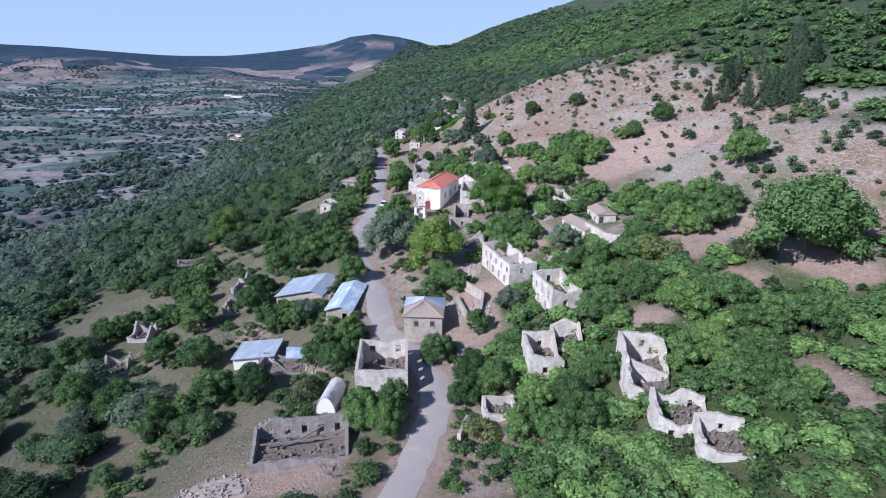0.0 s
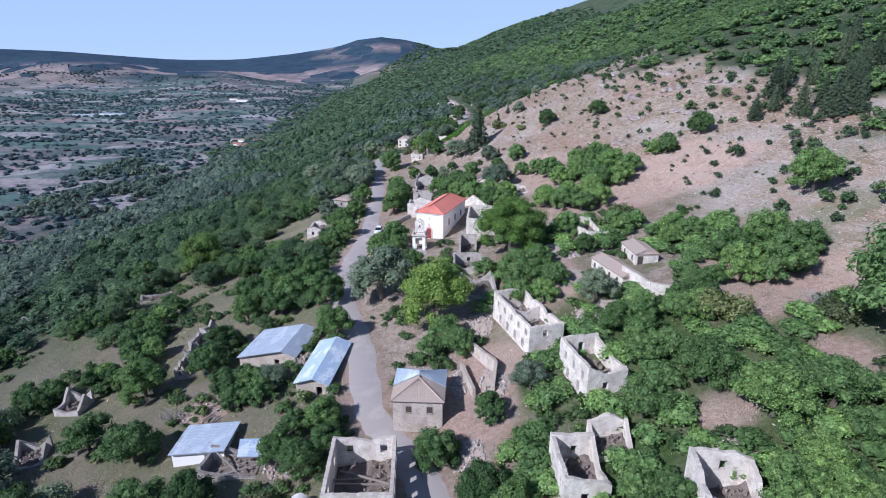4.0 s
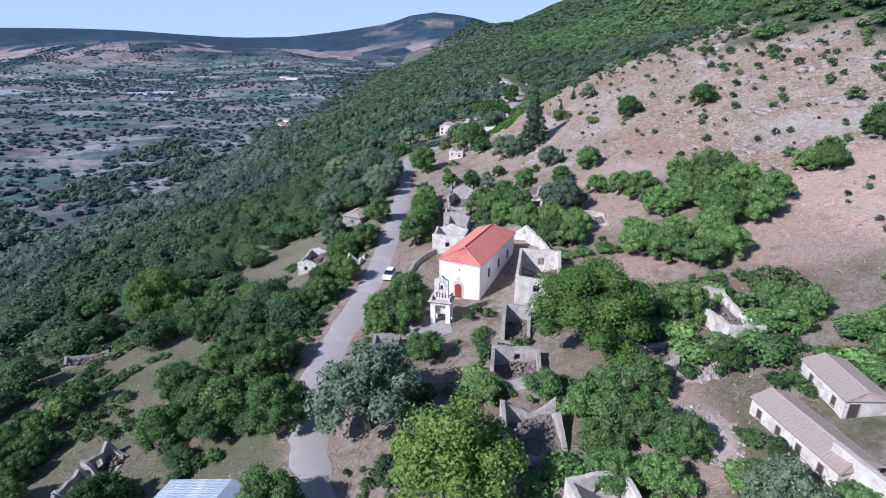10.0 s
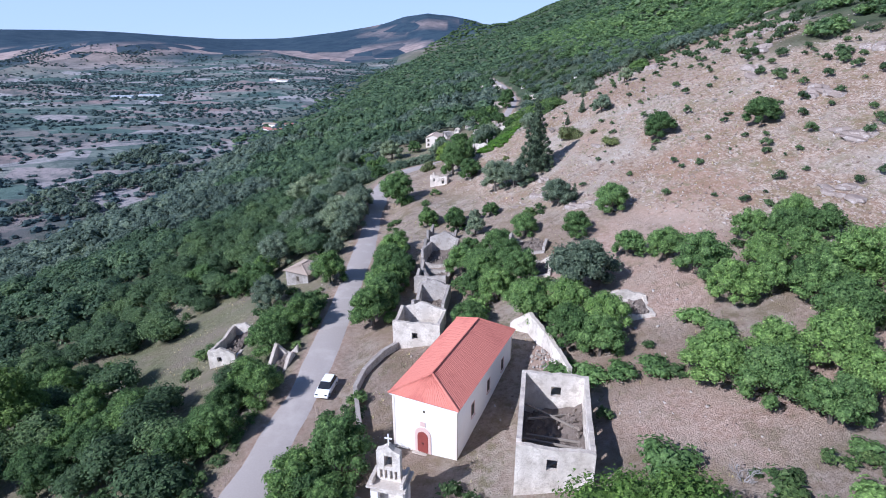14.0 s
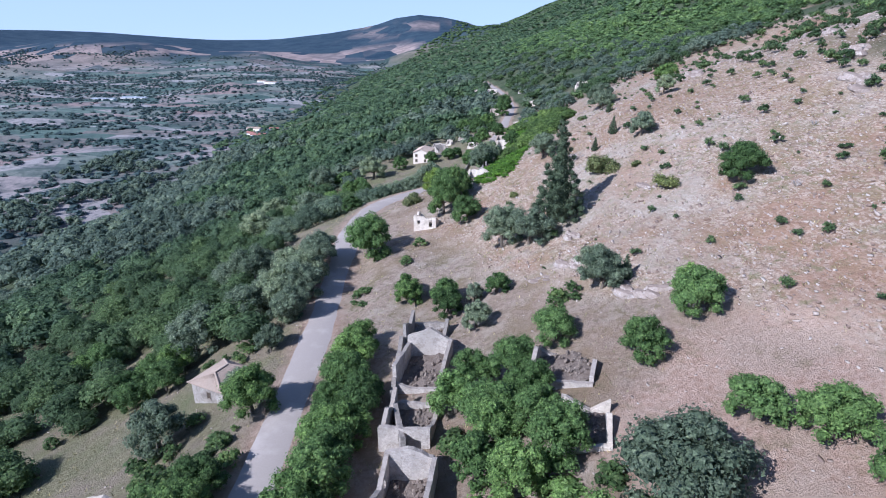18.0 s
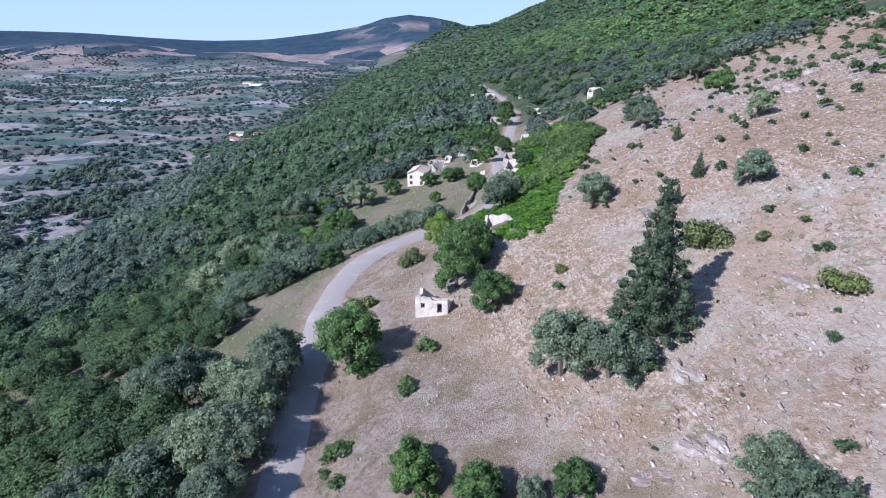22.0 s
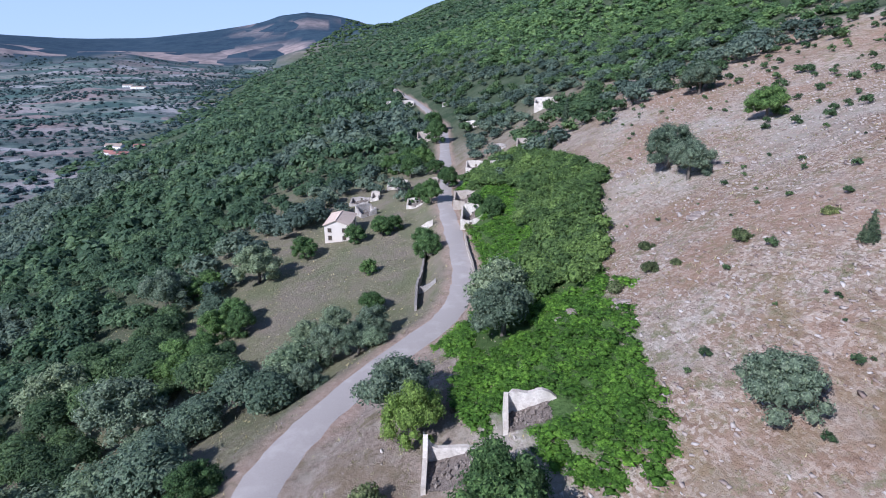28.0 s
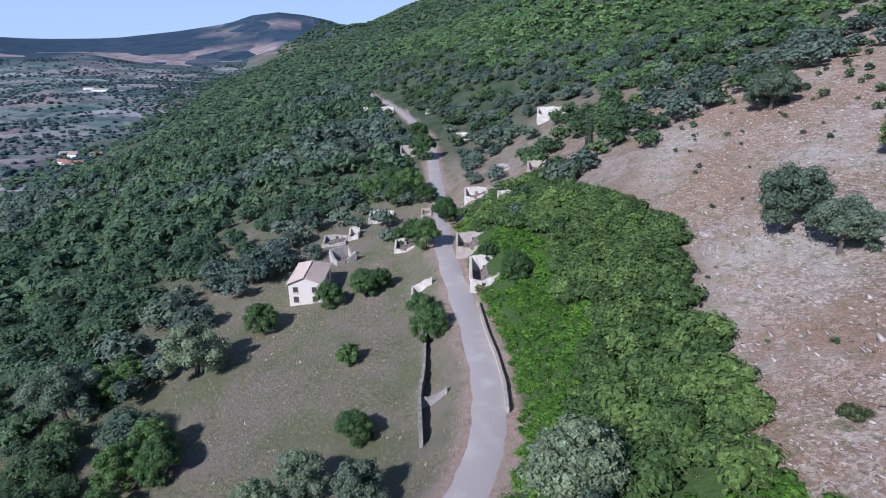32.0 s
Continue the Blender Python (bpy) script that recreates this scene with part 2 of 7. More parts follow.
    earth = n.mix(n.ramp(grit, (0.58, 0.0), (0.70, 0.25)), earth, (0.52, 0.45, 0.40))
    # far farmland, plot colours cooled towards blue to paint in haze
    field = n.cells(0.0085, "F1", "Color", (1.0, 2.2, 0.0, 0.35))
    hazed_plots = n.ramp(field, (0.08, (0.058, 0.100, 0.090)), (0.26, (0.130, 0.185, 0.160)), (0.40, (0.24, 0.235, 0.215)),
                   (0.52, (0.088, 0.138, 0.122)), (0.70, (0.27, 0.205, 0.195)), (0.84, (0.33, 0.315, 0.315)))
    hazed_plots = n.mix(n.ramp(n.noise(0.011, 5, 0.7), (0.48, 0.0), (0.60, 0.7)), hazed_plots, (0.045, 0.072, 0.074))
    hazed_plots = n.mix(n.ramp(n.noise(0.11, 4, 0.7), (0.50, 0.0), (0.66, 0.6)), hazed_plots, (0.042, 0.066, 0.066))
    scrub = n.mix(n.ramp(n.noise(0.05, 6, 0.75), (0.4, 0.0), (0.6, 1.0)), (0.040, 0.062, 0.032), (0.092, 0.108, 0.064))
    # far hills, their base colour blued in place of haze
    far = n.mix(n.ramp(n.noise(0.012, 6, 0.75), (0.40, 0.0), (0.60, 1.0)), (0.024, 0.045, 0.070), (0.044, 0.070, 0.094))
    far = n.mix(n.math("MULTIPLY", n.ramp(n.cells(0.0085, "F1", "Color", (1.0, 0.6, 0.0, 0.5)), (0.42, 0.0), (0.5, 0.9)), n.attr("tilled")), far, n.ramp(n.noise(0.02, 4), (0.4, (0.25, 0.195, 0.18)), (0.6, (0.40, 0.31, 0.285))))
    col = n.mix(n.attr("wild"), grass, scrub)
    col = n.mix(n.attr("scree"), col, rock)
    col = n.mix(n.attr("lush_shaded"), col, lush_shaded)
    col = n.mix(n.attr("earth"), col, earth)
    col = n.mix(n.attr("farm"), col, hazed_plots)
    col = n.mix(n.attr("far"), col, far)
    return n.done(col, n.mix(n.attr("scree"), n.mix(0.5, grit, fine), n.mix(0.45, fine, ledge)), 0.55)


def road_material():
    n = Nodes("road_surface", rough=0.93, spec=0.2)
    col = n.mix(n.noise(6.0, 5, 0.7), (0.30, 0.258, 0.234), (0.41, 0.36, 0.328))
    col = n.mix(n.ramp(n.noise(0.25, 5), (0.5, 0.0), (0.7, 0.7)), col, (0.46, 0.405, 0.37))
    return n.done(col, n.noise(14.0, 3), 0.02)


def roof_tile_material(name, a, b, c):
    n = Nodes(name, rough=0.88, spec=0.2)
    col = n.mix(n.noise(3.5, 4, 0.7), a, b)
    col = n.mix(n.ramp(n.noise(0.5, 5), (0.52, 0.0), (0.7, 0.8)), col, c)
    return n.done(col, n.noise(9.0, 3), 0.03)


def plain_material(name, a, b, rough=0.8, metal=0.0, scale=3.0):
    n = Nodes(name, rough=rough, metal=metal)
    return n.done(n.mix(n.noise(scale, 5, 0.65), a, b), n.noise(scale * 5, 3), 0.01)


GROUND = ground_material()
ROAD_MAT = road_material()
STONE = stone_material("limewashed_stone", (0.43, 0.38, 0.335), (0.66, 0.61, 0.565), (0.26, 0.22, 0.19), 1.0, 0.05, 0.08)
STONE_PALE = stone_material("pale_limewash", (0.66, 0.585, 0.505), (0.88, 0.81, 0.725), (0.39, 0.325, 0.265), 1.0, 0.04, 0.10)
STONE_GREY = stone_material("grey_rubble_stone", (0.34, 0.30, 0.27), (0.55, 0.51, 0.475), (0.19, 0.165, 0.145))
STONE_TAN = stone_material("tan_stone", (0.50, 0.42, 0.35), (0.68, 0.60, 0.52), (0.33, 0.265, 0.21))
PLASTER_PINK = plain_material("cream_plaster", (0.66, 0.57, 0.49), (0.76, 0.68, 0.60), 0.9, 0.0, 0.8)
WHITE = plain_material("white_limewash", (0.80, 0.76, 0.73), (0.88, 0.85, 0.83), 0.85, 0.0, 1.2)
PINK = plain_material("pink_trim_paint", (0.58, 0.40, 0.36), (0.68, 0.50, 0.45))
CREAM = plain_material("cream_trim_paint", (0.66, 0.58, 0.50), (0.74, 0.66, 0.58))
DARK = plain_material("dark_old_wood", (0.05, 0.038, 0.03), (0.11, 0.085, 0.065), 0.8, 0.0, 6)
WOOD = plain_material("weathered_timber", (0.17, 0.14, 0.115), (0.33, 0.29, 0.25), 0.85, 0.0, 8)
RED_TILE = roof_tile_material("red_clay_tile", (0.50, 0.155, 0.115), (0.62, 0.235, 0.18), (0.43, 0.13, 0.10))
WORN_RED_TILE = roof_tile_material("weathered_red_tile", (0.30, 0.135, 0.115), (0.40, 0.20, 0.17), (0.25, 0.125, 0.105))
OLD_TILE = roof_tile_material("old_clay_tile", (0.26, 0.195, 0.155), (0.45, 0.36, 0.295), (0.34, 0.28, 0.23))
PINK_TILE = roof_tile_material("faded_tan_tile", (0.46, 0.34, 0.27), (0.58, 0.47, 0.39), (0.40, 0.30, 0.24))
def sheet_material(name, a, b, bare, rust):
    n = Nodes(name, rough=0.45, metal=0.25)
    col = n.mix(n.grain(0.8, (1.0, 3.0, 1.0), -0.2), a, b)
    col = n.mix(n.ramp(n.grain(0.7, (1.0, 3.0, 1.0), -0.2, 6, 0.7), (0.52, 0.0), (0.58, 0.8)), col, bare)
    col = n.mix(n.ramp(n.grain(1.6, (1.0, 3.0, 1.0), -0.2, 6, 0.75), (0.58, 0.0), (0.68, 0.75)), col, rust)
    return n.done(col, n.noise(4.0, 3), 0.02, n.ramp(n.noise(1.0, 4), (0.3, 0.35), (0.7, 0.65)))


TIN = sheet_material("galvanised_sheet", (0.34, 0.38, 0.43), (0.43, 0.47, 0.52), (0.50, 0.54, 0.58), (0.25, 0.23, 0.21))
TIN_BLUE = sheet_material("pale_blue_sheet", (0.40, 0.49, 0.60), (0.52, 0.60, 0.70), (0.74, 0.77, 0.80), (0.22, 0.25, 0.30))
RUBBLE = stone_material("fallen_rubble", (0.29, 0.235, 0.195), (0.49, 0.425, 0.37), (0.16, 0.125, 0.105), 1.6, 0.12)
BARK = plain_material("grey_bark", (0.075, 0.06, 0.048), (0.17, 0.145, 0.12), 0.95, 0.0, 7)
def scree_stone():
    n = Nodes("scree_stone", rough=0.95, spec=0.15)
    col = n.ramp(n.island(), (0.0, (0.21, 0.15, 0.125)), (0.4, (0.37, 0.295, 0.25)), (0.75, (0.42, 0.355, 0.31)), (1.0, (0.52, 0.46, 0.415)))
    return n.done(col, n.noise(8.0, 3), 0.03)


SCREE_STONE = scree_stone()
WEED = leaf_material("dry_weed", (0.13, 0.12, 0.06), (0.23, 0.20, 0.12), (0.34, 0.30, 0.20), True)
ROCK = stone_material("hill_rock", (0.33, 0.27, 0.235), (0.56, 0.51, 0.475), (0.22, 0.165, 0.135), 0.8)
IRON = plain_material("dark_iron", (0.05, 0.05, 0.055), (0.10, 0.10, 0.11), 0.5, 0.8)
LEAF_OAK = leaf_material("oak_leaves", (0.040, 0.074, 0.027), (0.068, 0.118, 0.043), (0.104, 0.160, 0.060))
LEAF_GREEN = leaf_material("green_tree_leaves", (0.068, 0.118, 0.042), (0.104, 0.170, 0.060), (0.145, 0.215, 0.082))
LEAF_OLIVE = leaf_material("olive_leaves", (0.088, 0.118, 0.080), (0.130, 0.164, 0.114), (0.180, 0.212, 0.152))
LEAF_BRIGHT = leaf_material("walnut_leaves", (0.078, 0.138, 0.030), (0.128, 0.206, 0.048), (0.180, 0.262, 0.072))
LEAF_YELLOW = leaf_material("fresh_leaves", (0.070, 0.112, 0.028), (0.106, 0.160, 0.042), (0.148, 0.208, 0.062))
LEAF_BUSH = leaf_material("scrub_leaves", (0.060, 0.082, 0.032), (0.105, 0.125, 0.058), (0.165, 0.175, 0.092))
LEAF_CONIFER = leaf_material("conifer_needles", (0.046, 0.066, 0.042), (0.076, 0.104, 0.064), (0.120, 0.150, 0.098))
LEAF_IVY = leaf_material("ivy_leaves", (0.056, 0.120, 0.017), (0.074, 0.148, 0.022), (0.096, 0.176, 0.031), True)
LEAF_HEDGE = leaf_material("hedge_leaves", (0.058, 0.092, 0.030), (0.079, 0.124, 0.040), (0.107, 0.158, 0.055), True)
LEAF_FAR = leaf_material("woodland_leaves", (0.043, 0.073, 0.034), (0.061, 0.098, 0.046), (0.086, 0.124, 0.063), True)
# trees of the valley plain, haze blue mixed into the leaf colour
LEAF_PLAIN_HAZED = leaf_material("hazed_plain_tree_leaves", (0.040, 0.064, 0.070), (0.053, 0.081, 0.088), (0.071, 0.100, 0.106), True)
LEAF_THICKET = leaf_material("thicket_leaves", (0.088, 0.150, 0.050), (0.122, 0.198, 0.070), (0.160, 0.240, 0.095), True)
# far copies of the wood and olive leaves, distance haze put into their colour
LEAF_HAZED_WOOD = leaf_material("hazed_woodland_leaves", (0.044, 0.076, 0.042), (0.062, 0.100, 0.056), (0.086, 0.126, 0.074), True)
LEAF_HAZED_OLIVE = leaf_material("hazed_olive_leaves", (0.062, 0.088, 0.070), (0.084, 0.114, 0.092), (0.112, 0.142, 0.114), True)
LEAF_MOUNTAIN = leaf_material("mountain_scrub_leaves", (0.066, 0.112, 0.046), (0.094, 0.152, 0.062), (0.130, 0.188, 0.084), True)
LEAF_SCRUB = leaf_material("roadside_scrub_leaves", (0.042, 0.074, 0.028), (0.064, 0.105, 0.040), (0.100, 0.140, 0.060), True)
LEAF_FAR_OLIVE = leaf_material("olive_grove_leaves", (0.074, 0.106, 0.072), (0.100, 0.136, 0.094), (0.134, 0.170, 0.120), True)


# ---- mesh helpers ----
def mesh_from(verts, faces, mat, name="mesh", smooth=False, mats=None, index=None):
    me = bpy.data.meshes.new(name)
    me.from_pydata([tuple(v) for v in verts], [], [tuple(f) for f in faces])
    for m in mats or [mat]:
        me.materials.append(m)
    if index is not None:
        me.polygons.foreach_set("material_index", index)
    if smooth:
        me.polygons.foreach_set("use_smooth", [True] * len(me.polygons))
    me.update()
    return me


def fast_mesh(name, verts, faces, mat, tint=None, smooth=False):
    """A big mesh from arrays; faces all have the same number of corners."""
    me = bpy.data.meshes.new(name)
    k = faces.shape[1]
    me.vertices.add(len(verts))
    me.vertices.foreach_set("co", np.ascontiguousarray(verts, np.float32).ravel())
    me.loops.add(faces.size)
    me.loops.foreach_set("vertex_index", np.ascontiguousarray(faces, np.int32).ravel())
    me.polygons.add(len(faces))
    me.polygons.foreach_set("loop_start", np.arange(0, faces.size, k, dtype=np.int32))
    me.polygons.foreach_set("loop_total", np.full(len(faces), k, np.int32))
    if smooth:
        me.polygons.foreach_set("use_smooth", np.ones(len(faces), bool))
    me.materials.append(mat)
    if tint is not None:
        me.attributes.new("tint", "FLOAT", "POINT").data.foreach_set("value", np.ascontiguousarray(tint, np.float32))
    me.update(calc_edges=True)
    me.validate()
    return me


def part(name, bm, material, parent, label=""):
    """Links a bmesh, or a ready mesh, as one mesh object under a thing or a part."""
    if isinstance(bm, bmesh.types.BMesh):
        me = bpy.data.meshes.new(name)
        bmesh.ops.recalc_face_normals(bm, faces=bm.faces[:])
        bm.to_mesh(me)
        bm.free()
        me.materials.append(material)
    else:
        me = bm
    ob = new(name, me)
    ob.parent = parent
    if label:
        tagged(ob, label)
    return ob


def thing(name, m, label, category, group="", kind=""):
    ob = new(name)
    ob.matrix_world = m
    ob.empty_display_size = 0.3
    return tagged(ob, label, category, group, kind)


def hexa(bm, pts):
    """A six-sided block from its 4 lower and 4 upper corners."""
    v = [bm.verts.new(p) for p in pts]
    for f in ((3, 2, 1, 0), (4, 5, 6, 7), (0, 1, 5, 4), (1, 2, 6, 5), (2, 3, 7, 6), (3, 0, 4, 7)):
        bm.faces.new([v[k] for k in f])


def block(bm, x0, x1, y0, y1, z0, z1, bevel=0.0):
    hexa(bm, [(x0, y0, z0), (x1, y0, z0), (x1, y1, z0), (x0, y1, z0), (x0, y0, z1), (x1, y0, z1), (x1, y1, z1), (x0, y1, z1)])
    if bevel:
        bmesh.ops.bevel(bm, geom=bm.edges[:], offset=bevel, segments=1, affect="EDGES")


# ---- the lie of the land ----
ROAD = np.array([
    (-22, 20), (-14, 45), (-7, 61), (-4, 68), (-2, 74), (1, 83), (0.5, 90), (-3, 97),
    (-7.5, 104), (-9, 115), (-11, 128), (-15, 140), (-16, 147), (-15.5, 155), (-14, 168), (-12, 185),
    (-12, 210), (-12.5, 235), (-14, 262), (-15.5, 285), (-12, 302), (-5, 313), (4, 324), (14, 334.5),
    (18.5, 345), (21, 357), (23.5, 382), (26, 408), (33, 440), (40, 483), (52, 553), (54, 650),
    (46, 785),
])
UK = np.array([-330, -190, -110, -60, -30, -8, 8, 22, 40, 62, 95.0])
YK = np.array([40, 110, 160, 210, 260, 310, 350, 400, 460.0])
HT = np.array([
    (-99.8, -45.7, -18.3, -6.3, -1.6, 0.7, 1.9, 4.8, 10.2, 16.5, 28.4),
    (-99.9, -47.5, -20, -6.9, -2.1, 2.5, 5.1, 8.7, 14.6, 17.2, 28.9),
    (-100, -49.2, -22.2, -8, -2.6, 4.3, 8.2, 10.1, 14.2, 18.6, 30.2),
    (-100, -50.6, -25.5, -11.7, -3.2, 5, 9, 11.7, 18.9, 26.5, 37.8),
    (-99.9, -51.5, -28.1, -15.1, -4.6, 5.4, 9.3, 12.2, 21, 32.6, 44.4),
    (-99.3, -51.4, -27.8, -13.3, -3.4, 4.5, 8.9, 13.2, 22.8, 34.6, 46.6),
    (-98, -50.6, -25, -8.7, -2.9, 1, 9.5, 19.4, 27.9, 35.4, 47.2),
    (-96, -49.1, -22.7, -6.4, -2.4, 1.2, 8.4, 15.6, 24.9, 33.8, 45.7),
    (-94.5, -47.5, -22.4, -6.8, -1.6, 2, 5.6, 10.4, 19.8, 30.8, 42.8),
])


RIDGE = np.array([(-180, 60), (-60, 90), (-38, 97), (-34, 95), (-30, 84), (-25, 52), (-21, 28), (-16, 33), (-11, 80), (-8, 118), (-6.5, 142), (-4.8, 188), (-2.5, 212), (-0.3, 191), (2, 155), (2.8, 134), (6, 120)])


def road_x(y):
    y = np.asarray(y, float)
    return sum(np.interp(y + o, ROAD[:, 1], ROAD[:, 0]) for o in (-12, -6, 0, 6, 12)) / 5


def road_z(y):
    return np.interp(y, [20, 70, 110, 132, 150, 187, 243, 262, 300, 334, 357, 408, 450, 550],
                     [1.5, 2, 4, 4.8, 5.8, 7, 7.4, 7.4, 6.8, 5.8, 5.4, 4.5, 3.5, 4])


_hash = np.random.default_rng(3).random((256, 256))


def wave(x, y, size):
    """Smooth value noise from 0 to 1 with hills of that size."""
    x, y = np.asarray(x, float) / size + 400, np.asarray(y, float) / size + 400
    i, j = np.floor(x).astype(int), np.floor(y).astype(int)
    a, b = x - i, y - j
    a, b = a * a * (3 - 2 * a), b * b * (3 - 2 * b)
    h = lambda p, q: _hash[p % 256, q % 256]
    return (h(i, j) * (1 - a) + h(i + 1, j) * a) * (1 - b) + (h(i, j + 1) * (1 - a) + h(i + 1, j + 1) * a) * b


def road_gap(x, y):
    """The distance to the middle of the road, and the height of the road there."""
    x, y = np.asarray(x, float), np.asarray(y, float)
    best, z = np.full(np.broadcast(x, y).shape, 1e9), np.zeros(np.broadcast(x, y).shape)
    for (ax, ay), (bx, by) in zip(ROAD[:-1], ROAD[1:]):
        k = np.clip(((x - ax) * (bx - ax) + (y - ay) * (by - ay)) / ((bx - ax) ** 2 + (by - ay) ** 2), 0, 1)
        d = np.hypot(x - ax - k * (bx - ax), y - ay - k * (by - ay))
        z = np.where(d < best, road_z(ay + k * (by - ay)), z)
        best = np.minimum(best, d)
    return best, z


def _table(x, y):
    u, yy = np.clip(x - road_x(y), UK[0], UK[-1]), np.clip(y, YK[0], YK[-1])
    i = np.clip(np.searchsorted(UK, u) - 1, 0, len(UK) - 2)
    j = np.clip(np.searchsorted(YK, yy) - 1, 0, len(YK) - 2)
    a, b = (u - UK[i]) / (UK[i + 1] - UK[i]), (yy - YK[j]) / (YK[j + 1] - YK[j])
    return HT[j, i] * (1 - a) * (1 - b) + HT[j, i + 1] * a * (1 - b) + HT[j + 1, i] * (1 - a) * b + HT[j + 1, i + 1] * a * b


def step(a, lo, hi):
    k = np.clip((a - lo) / (hi - lo), 0, 1)
    return k * k * (3 - 2 * k)


def height(x, y):
    """The ground's height."""
    x, y = np.broadcast_arrays(np.asarray(x, float), np.asarray(y, float))
    h = sum(_table(x + dx, y + dy) for dx in (-3, 0, 3) for dy in (-4, 0, 4)) / 9
    u = x - road_x(y)
    far = np.hypot(x, y - 200)
    h = h + 0.366 * np.clip(u - 95, 0, 620) * (0.92 + 0.16 * wave(x, y, 260)) - 0.1 * np.clip(u - 900, 0, 3000)
    h = h + step(u, 60, 200) * (wave(x, y, 70) - 0.5) * 14 + step(-u, 60, 160) * (wave(x, y, 60) - 0.5) * 7
    h = h + step(-u, 500, 1200) * (wave(x, y, 420) - 0.4) * 40 + step(y, 700, 1600) * (wave(x, y, 300) - 0.5) * 36
    # the ridge that closes the valley, with its flat-topped summit, and the foothills before it
    r, bearing = np.hypot(x, y - 150), np.degrees(np.arctan2(x, y - 150))
    ridge = np.interp(bearing, RIDGE[:, 0], RIDGE[:, 1])
    open_side = 1 - step(bearing, 3.0, 6.5)
    h = h + open_side * step(r, 2300, 2900) * (1 - step(r, 3300, 4000)) * (wave(x, y, 380) * 46 + wave(x, y, 150) * 18)
    h = h + 84 * np.exp(-(((bearing + 30.0) / 6.0) ** 2) - ((r - 3250) / 420) ** 2)
    k = open_side * step(r, 2900, 4680)
    h = h * (1 - k) + (ridge + (wave(x, y, 330) - 0.6) * 90 * (1 - step(r, 3900, 4600))) * k
    near = 1 - step(far, 500, 900)
    h = h + near * ((wave(x, y, 9) - 0.5) * 0.7 + (wave(x, y, 3.1) - 0.5) * 0.28)
    d, rz = road_gap(x, y)
    k = 1 - step(d, 2.9, 8.0)
    return h * (1 - k) + (rz - 0.06 - 0.12 * step(d, 2.0, 3.2)) * k


def ground(x, y):
    return float(height(np.array([x]), np.array([y]))[0])


def bare_slope(x, y):
    """How far the stony slope shows: 0 to 1."""
    u = x - road_x(y)
    w = (wave(x, y, 14) - 0.5) * 14 + (wave(x, y, 40) - 0.5) * 16
    edge = np.interp(y, [100, 130, 160, 190, 215, 240, 270, 300, 330, 352, 380, 420, 450], [74, 75, 73, 64, 45, 24, 18, 22, 24, 26, 32, 60, 140])
    top = np.interp(y, [100, 200, 280, 350, 420], [122, 128, 118, 128, 120])
    return step(u + w * 0.35, edge - 4, edge + 5) * (1 - step(u + w * 2.4, top - 12, top + 14)) * step(y, 80, 108) * (1 - step(y, 425, 470))


def bare_earth(x, y):
    w = (wave(x, y, 8) - 0.5) * 8
    a = 1 - step(np.hypot((x - 62) / 1.5, (y - 170) / 1.0) + w, 12, 17)
    b = 1 - step(np.hypot((x - 33), (y - 196) / 1.3) + w, 9, 14)
    c = 1 - step(np.hypot((x - 56) / 1.6, (y - 115) / 1.2) + w, 4, 8)
    d = 1 - step(np.hypot((x - 25), (y - 128) / 1.6) + w, 4, 7)
    e = 1 - step(np.hypot((x + 20) / 1.4, (y - 72) / 1.0) + w, 5, 9)
    f = 1 - step(np.hypot((x - 9), (y - 106) / 1.3) + w, 4, 8)
    g = 1 - step(np.hypot((x - 65), (y - 100) / 3.0 + (x - 65) * 0.5) + w * 0.6, 2, 5)
    h = 1 - step(np.hypot((x - 47), (y - 64) / 1.6) + w * 0.6, 2, 5)
    i = 1 - step(np.hypot((x - 36) / 1.5, (y - 90)) + w * 0.5, 0.8, 2.6)
    j = 1 - step(np.hypot((x - 52), (y - 95) / 1.4) + w * 0.6, 2, 5)
    k = 1 - step(np.hypot((x - 33) / 1.5, (y - 164)) + w * 0.8, 5, 9)
    return np.maximum.reduce([a, b, c, d, e, f, g, h, i, j, k])


def ivy_bank(x, y):
    """Where ivy covers the bank above the road."""
    rim = np.interp(y, [284, 300, 318, 335, 352, 372, 402], [22, 27, 31, 39, 47, 52, 52])
    low = np.interp(y, [284, 292, 300, 314, 330], [17, 14, 9, 12, 10])
    d, _ = road_gap(x, y)
    return step(x, low, low + 2) * (1 - step(x, rim - 2, rim)) * step(y, 284, 288) * (1 - step(y, 400, 420)) * step(d, 3.6, 4.6) * step(x - road_x(y), 1, 3)


